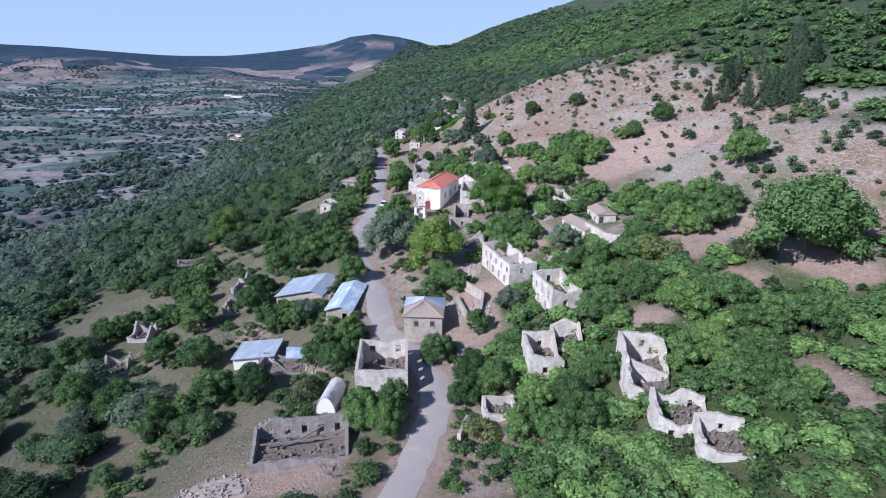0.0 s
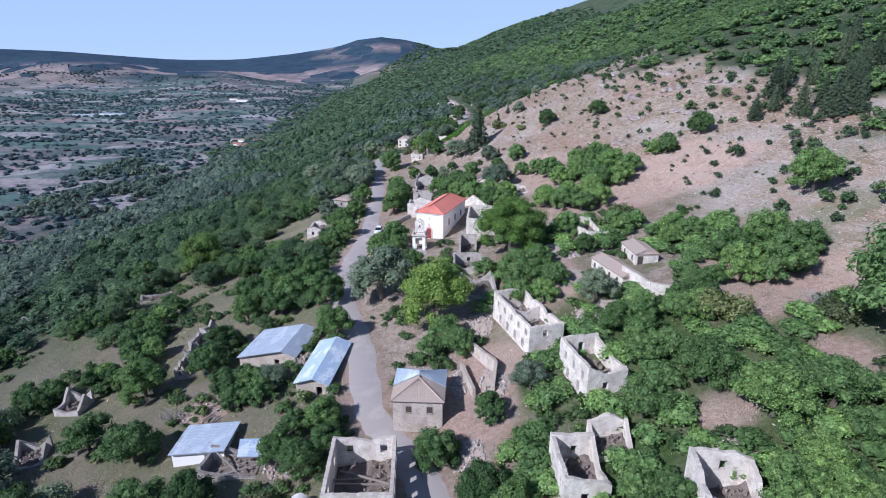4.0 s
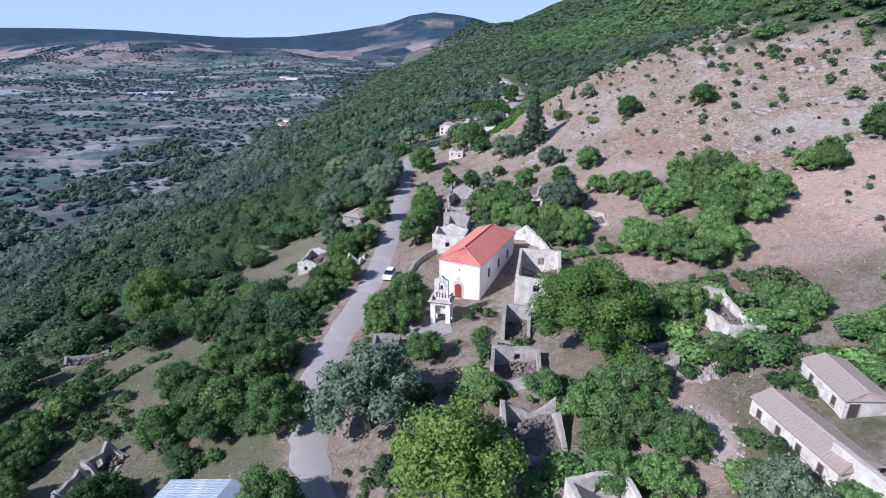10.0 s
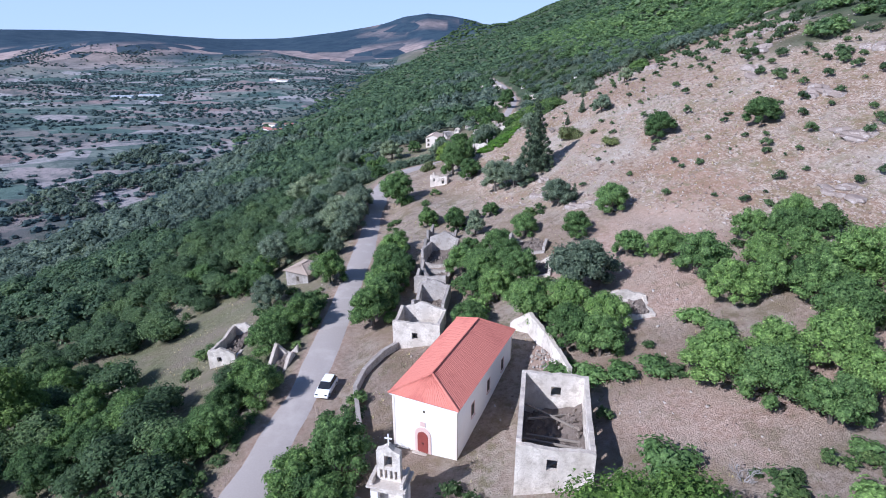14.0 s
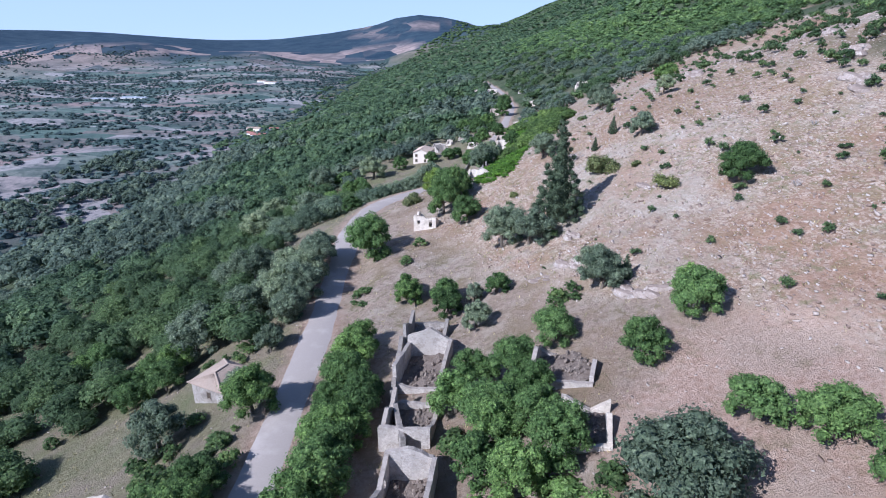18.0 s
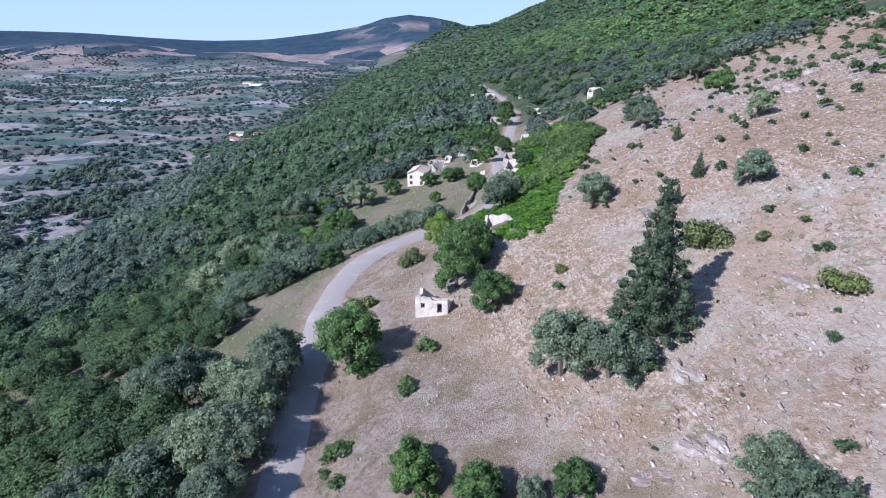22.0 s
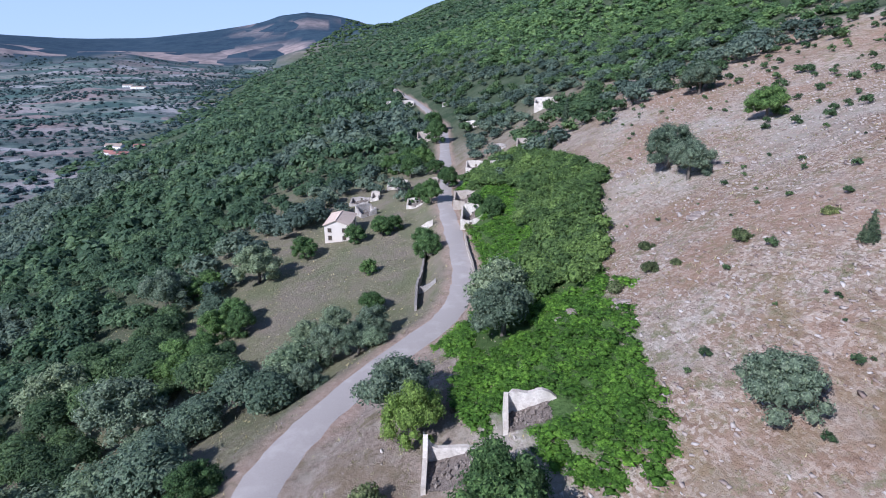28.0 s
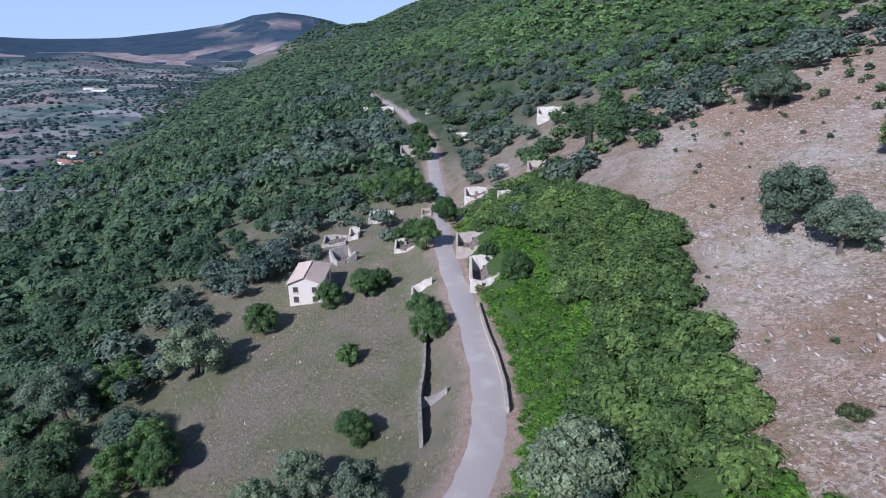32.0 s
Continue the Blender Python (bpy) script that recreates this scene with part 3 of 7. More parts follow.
def build_ground():
    def axis(lo, hi, fine, start, stop, growth):
        mid = list(np.arange(start, stop, fine))
        out, s = [], fine
        p = stop
        while p < hi:
            out.append(p)
            s *= growth
            p += s
        out.append(hi)
        back, s, p = [], fine, start
        while p > lo:
            s *= growth
            p -= s
            back.append(max(p, lo))
        return np.array(back[::-1] + mid + out)

    xs, ys = axis(-4700, 2600, 1.5, -70, 110, 1.06), axis(-500, 5150, 1.6, 40, 420, 1.055)
    X, Y = np.meshgrid(xs, ys)
    Z = height(X, Y)
    nx, ny = len(xs), len(ys)
    i = np.arange(nx * ny).reshape(ny, nx)
    faces = np.stack([i[:-1, :-1], i[:-1, 1:], i[1:, 1:], i[1:, :-1]], -1).reshape(-1, 4)
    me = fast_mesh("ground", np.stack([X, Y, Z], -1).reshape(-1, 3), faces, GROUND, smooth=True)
    u = X - road_x(Y)
    R = np.hypot(X, Y - 150)
    masks = {
        "scree": bare_slope(X, Y),
        "earth": np.maximum(bare_earth(X, Y), 0.85 * (1 - step(road_gap(X, Y)[0] + 1.6 * (wave(X, Y, 3) - 0.5), 2.4, 4.4))),
        "farm": step(-u + (wave(X, Y, 90) - 0.5) * 160, 270, 380) * (1 - step(R, 2500, 3100)),
        # shade-dark green ground beneath the thicket and the ivy
        "lush_shaded": np.clip((1 - step(Y + 40 * (wave(X, Y, 18) - 0.5), 100, 140)) * step(u + 8 * (wave(X, Y, 6) - 0.5), 13, 22) * (1 - step(u, 66, 78)) * 0.8 + step(wave(X, Y, 8) * 0.7 + wave(X, Y, 3) * 0.3, 0.55, 0.7) * step(u, 12, 22) * (1 - step(Y, 110, 170)) * 0.5 + ivy_bank(X, Y), 0, 1),
        "dry": step(u + 6 * (wave(X, Y, 11) - 0.5), -6, 5) * (1 - 0.6 * step(Y, 420, 600)),
        "wild": np.maximum(step(u, 60, 110), np.maximum(step(-u, 45, 90), step(Y, 420, 560))),
        "tilled": np.clip(step(R, 2300, 2600) * (1 - step(R, 3300, 3700)) * (1 - step(Z, -5, 35)) * step(wave(X, Y, 260), 0.35, 0.5) + 0.8 * step(R, 3700, 4100) * (1 - step(np.abs(X + 150), 350, 600)) * step(wave(X, Y, 120), 0.45, 0.6) * (1 - step(Z, 120, 165)), 0, 1),
        # share of the haze-blue colour, growing with distance
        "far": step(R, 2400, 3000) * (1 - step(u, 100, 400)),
    }
    for k, v in masks.items():
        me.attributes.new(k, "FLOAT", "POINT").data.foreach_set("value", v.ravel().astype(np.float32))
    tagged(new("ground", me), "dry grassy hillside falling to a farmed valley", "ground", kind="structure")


def build_road():
    # a smooth line through the bends
    t = np.arange(len(ROAD))
    fine = np.linspace(0, len(ROAD) - 1, 700)
    line = np.stack([np.interp(fine, t, ROAD[:, 0]), np.interp(fine, t, ROAD[:, 1])], -1)
    for _ in range(60):
        line[1:-1] = (line[:-2] + 2 * line[1:-1] + line[2:]) / 4
    way = np.gradient(line, axis=0)
    way /= np.linalg.norm(way, axis=1)[:, None]
    side = np.stack([way[:, 1], -way[:, 0]], -1)
    verts, cols = [], (-1.0, -0.6, 0.0, 0.6, 1.0)
    for n, (p, s) in enumerate(zip(line, side)):
        half = 2.05 + 0.4 * float(wave(p[0], p[1], 12)) + 0.16 * float(wave(p[0], p[1], 2.1))
        d, z = road_gap(p[0], p[1])
        for c in cols:
            verts.append((p[0] + s[0] * c * half, p[1] + s[1] * c * half, float(z) + 0.05 * (1 - c * c) - (0.12 if abs(c) == 1 else 0)))
    k = len(cols)
    faces = [(r * k + c, r * k + c + 1, (r + 1) * k + c + 1, (r + 1) * k + c) for r in range(len(line) - 1) for c in range(k - 1)]
    tagged(new("road", mesh_from(verts, faces, ROAD_MAT, "road", True)), "narrow pale grey worn asphalt village road", "road", kind="structure")


build_ground()
build_road()


# ---- walls and ruins ----
def wall_bm(a, b, z0, tops, thick, openings=(), seed=0, step_m=0.55, rough=0.0):
    """A wall from a to b (plan points), with tops as [(share along, height)], worn along its top, and openings
    as (from, to, sill, head) in metres along it."""
    r = random.Random(seed)
    a, b = Vector(a), Vector(b)
    length = (b - a).length
    way = (b - a) / length
    side = Vector((-way.y, way.x)) * thick / 2
    cuts = {0.0, length}
    n = max(2, int(length / step_m))
    cuts |= {length * (k + r.uniform(-0.25, 0.25)) / n for k in range(1, n)}
    for o in openings:
        cuts |= {max(0.0, o[0]), min(length, o[1])}
    cuts = sorted(cuts)
    share, high = [t[0] for t in tops], [t[1] for t in tops]
    ph = r.uniform(0, 6.28)
    wear = {c: rough * (0.35 * r.uniform(-1, 1) + 0.4 * math.sin(c * 1.7 + ph) + 0.25 * math.sin(c * 4.1 + 2 * ph)) for c in cuts}
    top = lambda c: z0 + max(0.15, float(np.interp(c / length, share, high)) + wear[c])
    bm = bmesh.new()
    base = z0 - 2.4
    for c, d in zip(cuts[:-1], cuts[1:]):
        if d - c < 0.02:
            continue
        mid = (c + d) / 2
        p, q = a + way * c, a + way * d
        spans, low = [], base
        for o in sorted((o for o in openings if o[0] < mid < o[1]), key=lambda o: o[2]):
            spans.append((low, z0 + o[2], None))
            low = z0 + o[3]
        if low < min(top(c), top(d)) - 0.05:
            spans.append((low, None, None))
        for lo, hi, _ in spans:
            if hi is not None and hi - lo < 0.02:
                continue
            zc, zd = (hi, hi) if hi is not None else (top(c), top(d))
            if hi is not None and hi > min(top(c), top(d)):
                zc, zd = top(c), top(d)
            pts = []
            for z1, z2 in ((lo, lo), (zc, zd)):
                pts += [(p.x - side.x, p.y - side.y, z1), (q.x - side.x, q.y - side.y, z2), (q.x + side.x, q.y + side.y, z2), (p.x + side.x, p.y + side.y, z1)]
            hexa(bm, pts)
    bmesh.ops.remove_doubles(bm, verts=bm.verts[:], dist=0.002)
    return bm


def rubble_bm(w, d, high, seed, size=0.5, count=60):
    """A heap of broken stone inside w x d."""
    r = random.Random(seed)
    bm = bmesh.new()
    n = 8
    grid = [[bm.verts.new((w * (i / n - 0.5), d * (j / n - 0.5), high * (0.25 + 0.75 * r.random()) * (0.5 + 0.5 * math.sin(2.2 * i + seed) * math.cos(1.7 * j)))) for i in range(n + 1)] for j in range(n + 1)]
    for j in range(n):
        for i in range(n):
            bm.faces.new((grid[j][i], grid[j][i + 1], grid[j + 1][i + 1], grid[j + 1][i]))
    for _ in range(count):
        s = size * r.uniform(0.3, 1.0)
        x, y, z = r.uniform(-w / 2, w / 2) * 0.9, r.uniform(-d / 2, d / 2) * 0.9, high * r.uniform(0.3, 0.9)
        m = Matrix.Translation((x, y, z)) @ Euler((r.random() * 3, r.random() * 3, r.random() * 3)).to_matrix().to_4x4()
        hexa(bm, [m @ Vector((sx * s / 2, sy * s / 2 * 0.7, sz * s / 2 * 0.6)) for sz in (-1, 1) for sx, sy in ((-1, -1), (1, -1), (1, 1), (-1, 1))])
    return bm


def ruin(x, y, w, d, rot, walls, label, mat=None, openings=None, thick=0.44, seed=1, inner=None, heap=0.7, beams=0, base=None, name="ruined_house", group="ruined houses"):
    """A roofless house. walls: heights of front (towards -y), right, back, left, each a number or [(share, height)]."""
    z = base if base is not None else min(ground(x + sx * w / 3, y + sy * d / 3) for sx in (-1, 1) for sy in (-1, 1))
    ob = thing(name, pose(x, y, z, 0, 0, rot), label, "ruin", group)
    corners = [(-w / 2, -d / 2), (w / 2, -d / 2), (w / 2, d / 2), (-w / 2, d / 2)]
    openings = openings or {}
    for k in range(4):
        tops = walls[k]
        if not tops:
            continue
        if isinstance(tops, (int, float)):
            tops = [(0, tops), (1, tops)]
        a, b = Vector(corners[k]), Vector(corners[(k + 1) % 4])
        way = (b - a).normalized()
        # butt the walls end to end
        if k % 2 == 1:
            a, b = a + way * thick / 2, b - way * thick / 2
        else:
            a, b = a - way * thick / 2, b + way * thick / 2
        part("wall", wall_bm(a, b, 0.0, tops, thick, openings.get(k, ()), seed * 10 + k, 0.42, 0.15), mat or STONE, ob)
        for o in openings.get(k, ()):
            mid = a + way * (o[0] + o[1]) / 2
            bm = bmesh.new()
            half = (o[1] - o[0]) / 2 + 0.18
            ang = math.atan2(way.y, way.x)
            block(bm, -half, half, -thick / 2 + 0.05, thick / 2 - 0.05, -0.09, 0.0)
            bmesh.ops.transform(bm, matrix=Matrix.Translation((mid.x, mid.y, o[3])) @ Matrix.Rotation(ang, 4, "Z"), verts=bm.verts[:])
            part("lintel", bm, WOOD, ob)
    for n, (a, b, tops) in enumerate(inner or ()):
        part("partition_wall", wall_bm(a, b, 0.0, tops, thick * 0.8, (), seed * 10 + 7 + n, rough=0.2), mat or STONE, ob)
    if heap:
        c, s = math.cos(radians(rot)), math.sin(radians(rot))
        bm = rubble_bm(w - thick * 1.1, d - thick * 1.1, heap, seed, 0.5, 70)
        bm.verts.ensure_lookup_table()
        co = np.array([v.co[:] for v in bm.verts])
        up = height(x + c * co[:, 0] - s * co[:, 1], y + s * co[:, 0] + c * co[:, 1]) - z
        up = np.clip(up, 0, 1.5) + 0.05
        for v, e in zip(bm.verts, up):
            v.co.z += float(e)
        o = part("rubble", bm, RUBBLE, ob, "heap of fallen stone and earth")
        o["kind"] = "stuff"
    r = random.Random(seed)
    for n in range(beams):
        bm = bmesh.new()
        block(bm, -w * 0.45, w * 0.45, -0.09, 0.09, -0.09, 0.09)
        bmesh.ops.transform(bm, matrix=pose(r.uniform(-0.3, 0.3), d * r.uniform(-0.35, 0.35), heap + r.uniform(0.3, 1.2), 0, r.uniform(-18, 18), r.uniform(-35, 35)), verts=bm.verts[:])
        part("beam", bm, WOOD, ob)
    return ob


def windows(length, count, sill, head, wide=0.8, inset=1.0):
    if count == 1:
        return [(length / 2 - wide / 2, length / 2 + wide / 2, sill, head)]
    gap = (length - 2 * inset) / (count - 1)
    return [(inset + k * gap - wide / 2, inset + k * gap + wide / 2, sill, head) for k in range(count)]


def tile_plane(corners, mat, pitch=0.28, high=0.028, name="roof_slope"):
    """A slope of ridged tiles. corners: eave start, eave end, top end, top start; the rolls run from eave to top."""
    a, b, c, d = (Vector(p) for p in corners)
    n = max(4, int((b - a).length / pitch) * 4)
    normal = (b - a).cross(d - a).normalized()
    rows = max(2, int(((d + c) / 2 - (a + b) / 2).length / 0.9))
    verts, faces = [], []
    for j in range(rows + 1):
        for k in range(n + 1):
            s, t = k / n, j / rows
            p = (a.lerp(b, s)).lerp(d.lerp(c, s), t)
            lift = high * (0.5 + 0.5 * math.cos(2 * math.pi * k / 4)) + 0.012 * math.sin(k * 7.3 + j * 3.1)
            verts.append(p + normal * lift)
    m = n + 1
    for j in range(rows):
        for k in range(n):
            faces.append((j * m + k, j * m + k + 1, (j + 1) * m + k + 1, (j + 1) * m + k))
    under = len(verts)
    verts += [p - normal * 0.1 for p in (a, b, c, d)]
    faces.append((under + 3, under + 2, under + 1, under))
    faces += [(0, under, under + 1, n), (n, under + 1, under + 2, rows * m + n), (rows * m, under + 3, under, 0)]
    return mesh_from(verts, faces, mat, name)


def hip_roof(ob, w, d, z, rise, over, mat, front=None, back=None, name="roof_slope"):
    """Four slopes over w x d; front, back: how far the ridge keeps from the ends (0: a gable)."""
    x, y = w / 2 + over, d / 2 + over
    f = front if front is not None else w / 2
    g = back if back is not None else w / 2
    r0, r1 = Vector((0, -y + f, z + rise)), Vector((0, y - g, z + rise))
    A, B, C, D = Vector((-x, -y, z)), Vector((x, -y, z)), Vector((x, y, z)), Vector((-x, y, z))
    out = [part(name, tile_plane((B, C, r1, r0), mat), mat, ob), part(name, tile_plane((D, A, r0, r1), mat), mat, ob)]
    if f:
        out.append(part(name, tile_plane((A, B, r0, r0 + Vector((-0.02, 0, 0))), mat), mat, ob))
    if g:
        out.append(part(name, tile_plane((C, D, r1, r1 + Vector((0.02, 0, 0))), mat), mat, ob))
    bm = bmesh.new()
    lines = [(r0, r1)] + ([(A, r0), (B, r0)] if f else []) + ([(C, r1), (D, r1)] if g else [])
    for p, q in lines:
        way = (q - p)
        if way.length < 0.3:
            continue
        m = Matrix.Translation((p + q) / 2 + Vector((0, 0, 0.05))) @ way.to_track_quat("X", "Z").to_matrix().to_4x4()
        L = way.length / 2
        hexa(bm, [m @ Vector(v) for v in ((-L, -0.13, -0.04), (L, -0.13, -0.04), (L, 0.13, -0.04), (-L, 0.13, -0.04), (-L, -0.06, 0.08), (L, -0.06, 0.08), (L, 0.06, 0.08), (-L, 0.06, 0.08))])
    part("ridge_cap", bm, mat, ob)
    return out


# ---- the village, from south to north ----
ruin(-18, 76, 12.2, 6.0, 4, ([(0, 0.8), (0.4, 1.2), (1, 0.7)], [(0, 1.2), (1, 3.2)], [(0, 3.4), (0.5, 3.0), (0.8, 3.3), (1, 1.5)], [(0, 2.6), (0.5, 1.4), (1, 0.6)]),
     "long roofless grey stone house with collapsed front", STONE_GREY, {2: windows(12.2, 5, 0.7, 2.0, 0.75, 1.6)}, seed=2, heap=0.5, beams=2, base=ground(-16.5, 77.5))
ruin(28.5, 76.4, 5.8, 9.8, -11, ([(0, 3.2), (0.35, 2.2), (0.5, 1.2), (1, 1.0)], [(0, 1.0), (0.4, 1.1), (0.55, 2.4), (0.7, 2.9), (0.78, 4.2), (1, 4.8)], [(0, 4.8), (0.3, 5.5), (1, 5.6)], [(0, 5.6), (0.35, 5.3), (0.4, 4.7), (0.62, 4.9), (0.66, 4.2), (0.84, 4.0), (0.9, 3.3), (1, 3.2)]),
     "tall roofless pale stone house with broken gable walls", STONE_PALE, {2: windows(5.8, 1, 3.4, 4.5, 0.7), 3: windows(9, 3, 3.2, 4.3, 0.7) + windows(9, 2, 0.5, 1.8, 0.8, 2.4), 0: windows(5.8, 1, 0.6, 2.4, 0.9)}, seed=3, heap=1.2, inner=[((-2.6, -0.6), (2.6, -0.9), [(0, 4.6), (0.5, 3.4), (1, 2.6)])])
ruin(28.6, 66.6, 6.0, 5.2, -13, ([(0, 3.6), (0.4, 2.0), (0.7, 3.0), (1, 3.2)], [(0, 3.0), (0.4, 1.2), (1, 2.6)], [(0, 3.2), (0.4, 4.0), (0.7, 2.6), (1, 3.8)], [(0, 3.9), (0.5, 3.2), (1, 3.6)]),
     "roofless pale stone house with jagged wall tops", STONE_PALE, {0: windows(6, 2, 0.7, 1.7, 0.7, 1.6), 2: windows(6, 2, 1.2, 2.2, 0.7, 1.6), 3: windows(5.2, 1, 1.4, 2.4, 0.7)}, seed=4, heap=0.9)
ruin(30.4, 61.0, 4.8, 4.6, -16, ([(0, 2.4), (0.4, 1.2), (1, 1.6)], [(0, 1.4), (0.5, 0.8), (1, 2.4)], [(0, 2.8), (0.5, 3.2), (1, 2.8)], [(0, 2.8), (0.5, 2.0), (1, 2.6)]),
     "small roofless pale stone annex in scrub", STONE_PALE, {2: windows(4.8, 1, 1.1, 2.0, 0.7), 3: windows(4.6, 1, 0.3, 1.6, 0.8)}, seed=5, heap=0.7)
ruin(16.8, 86.2, 4.6, 6.8, -2, ([(0, 4.4), (1, 3.4)], [(0, 3.4), (0.5, 2.2), (1, 4.2)], 4.5, [(0, 4.5), (0.5, 4.4), (1, 4.6)]),
     "narrow roofless pale stone house among trees", STONE_PALE, {3: windows(6.8, 2, 2.2, 3.2, 0.65, 1.5), 0: windows(4.6, 1, 1.2, 2.3, 0.8), 2: windows(4.6, 1, 2.0, 3.0, 0.7)}, seed=6, heap=0.8)
ruin(21.6, 90.0, 4.2, 3.6, -4, (0.6, [(0, 1.2), (1, 3.4)], [(0, 3.0), (0.5, 3.9), (1, 2.8)], [(0, 2.6), (1, 0.8)]),
     "remnant stone gable with two side walls", STONE_PALE, {}, seed=7, heap=0.5)
ruin(22.9, 101.8, 5.1, 8.2, 9, ([(0, 5.0), (0.5, 3.8), (1, 4.4)], [(0, 4.4), (0.4, 3.9), (1, 4.8)], 5.1, [(0, 5.0), (0.5, 4.9), (1, 5.1)]),
     "roofless pale stone house with sunlit inner walls", STONE_PALE, {2: windows(5.1, 1, 2.6, 4.1, 0.8), 0: windows(5.1, 1, 1.6, 2.7, 0.8), 3: windows(8.2, 3, 2.6, 3.8, 0.7, 1.5) + windows(8.2, 2, 0.3, 1.8, 0.8, 2.5)}, seed=8, heap=0.8)
ruin(17.0, 116.6, 5.2, 13.2, 14, (4.6, [(0, 4.6), (0.3, 4.4), (0.34, 3.6), (0.42, 4.4), (0.7, 4.6), (0.76, 4.0), (1, 4.8)], [(0, 4.7), (0.5, 5.0), (1, 4.9)], [(0, 4.9), (0.25, 4.7), (0.5, 4.8), (0.62, 4.4), (0.7, 4.7), (1, 4.7)]),
     "long two-storey roofless white stone house", STONE_PALE, {0: windows(5.2, 1, 2.8, 3.9, 0.8), 2: windows(5.2, 1, 3.0, 4.1, 0.8), 3: windows(13.6, 5, 2.8, 3.9, 0.8, 1.6) + windows(13.6, 4, 0.4, 1.9, 0.9, 2.6)},
     seed=9, heap=1.2, inner=[((-2.3, 0.4), (2.3, 0.4), [(0, 4.4), (0.5, 3.6), (1, 4.2)])], beams=6)
ruin(10.4, 143.6, 5.6, 5.0, -5, ([(0, 2.6), (0.4, 1.4), (1, 2.8)], [(0, 2.8), (1, 3.2)], [(0, 3.2), (1, 3.2)], [(0, 3.0), (1, 3.3)]),
     "small square roofless stone house", STONE, {2: windows(5.6, 1, 1.4, 2.3, 0.7)}, seed=10, heap=0.6)
ruin(11.4, 153.4, 3.4, 5.8, -7, (0.5, [(0, 1.0), (1, 3.0)], 3.2, [(0, 3.2), (0.6, 3.4), (1, 3.0)]),
     "low stone ruin with one plastered wall", STONE, {}, seed=11, heap=0.4)
ruin(-6.9, 152.0, 3.4, 5.0, -4, ([(0, 2.2), (1, 1.2)], [(0, 1.4), (1, 2.4)], 2.5, [(0, 2.4), (0.5, 1.2), (1, 2.6)]),
     "small roadside stone ruin with broken walls", STONE_GREY, {}, seed=12, heap=0.6, inner=[((-1.6, 0.2), (1.6, 0.2), [(0, 2.0), (1, 1.6)])])
ruin(25.1, 141.2, 5.6, 4.0, -7, ([(0, 1.4), (0.5, 0.6), (1, 2.4)], [(0, 2.6), (1, 1.8)], [(0, 2.2), (0.5, 1.2), (1, 2.6)], [(0, 2.8), (1, 1.2)]),
     "crumbled pale stone ruin under a large tree", STONE, {}, seed=13, heap=0.6)
ruin(36.0, 146.8, 4.0, 9.2, 5, ([(0, 2.4), (1, 2.2)], [(0, 2.2), (0.6, 1.7), (1, 2.3)], [(0, 2.6), (0.5, 3.0), (1, 2.4)], [(0, 2.4), (0.4, 2.0), (1, 2.5)]),
     "roofless pale stone cottage on bare ground", STONE_PALE, {1: windows(9.2, 2, 0.7, 1.6, 0.7, 2.4), 0: windows(4.0, 1, 0.6, 1.6, 0.7), 3: windows(9.2, 2, 0.7, 1.6, 0.7, 2.4)}, seed=14, heap=0.5)
ruin(15.8, 164.8, 6.2, 10.6, -9, ([(0, 5.0), (0.3, 4.8), (1, 4.9)], [(0, 4.9), (0.5, 4.6), (1, 5.2)], 5.3, [(0, 5.2), (0.5, 5.0), (1, 5.3)]),
     "roofless white-plastered house beside the church", STONE_PALE, {0: windows(6.2, 1, 2.6, 3.8, 0.9, 2) , 2: windows(6.2, 1, 2.7, 3.9, 1.0), 1: windows(10.6, 3, 2.6, 3.8, 0.8, 2)}, seed=15, heap=1.0, beams=5)
ruin(1.7, 190.4, 6.0, 5.2, -8, (4.1, [(0, 4.0), (1, 3.4)], [(0, 3.6), (0.5, 4.6), (1, 3.6)], [(0, 4.0), (1, 3.6)]),
     "small white-plastered roofless house behind the church", STONE_PALE, {0: windows(6, 1, 1.6, 2.6, 0.8, 1.4)}, seed=17, heap=0.5)
ruin(3.0, 197.0, 4.4, 6.4, -8, (0, [(0, 3.4), (1, 3.6)], [(0, 3.2), (0.5, 4.4), (1, 3.4)], [(0, 3.4), (0.5, 2.2), (1, 3.6)]),
     "roofless stone room with a gable end", STONE, {3: windows(6.4, 2, 1.2, 2.2, 0.7, 1.8)}, seed=18, heap=0.5)
ruin(3.0, 207.5, 4.8, 6.0, -10, ([(0, 2.6), (1, 3.0)], [(0, 3.0), (0.5, 1.6), (1, 2.4)], [(0, 1.6), (1, 1.2)], [(0, 3.2), (0.3, 2.0), (0.6, 3.0), (1, 1.6)]),
     "overgrown stone ruin with a window", STONE, {0: windows(4.8, 1, 1.2, 2.1, 0.7)}, seed=19, heap=0.4)
ruin(3.9, 217.0, 5.2, 7.2, -11, ([(0, 1.2), (0.5, 0.7), (1, 1.2)], [(0, 2.0), (1, 3.4)], [(0, 3.2), (0.5, 4.6), (1, 3.2)], [(0, 2.4), (1, 3.4)]),
     "roofless stone house with plastered back gable", STONE, {}, seed=20, heap=0.6)
ruin(4.0, 224.0, 4.6, 5.0, -11, (0, [(0, 2.6), (0.5, 1.4), (1, 2.8)], [(0, 2.2), (1, 1.6)], [(0, 3.6), (0.4, 2.6), (1, 4.0)]),
     "narrow jagged remains of stone walls", STONE_GREY, {}, seed=21, heap=0.5)
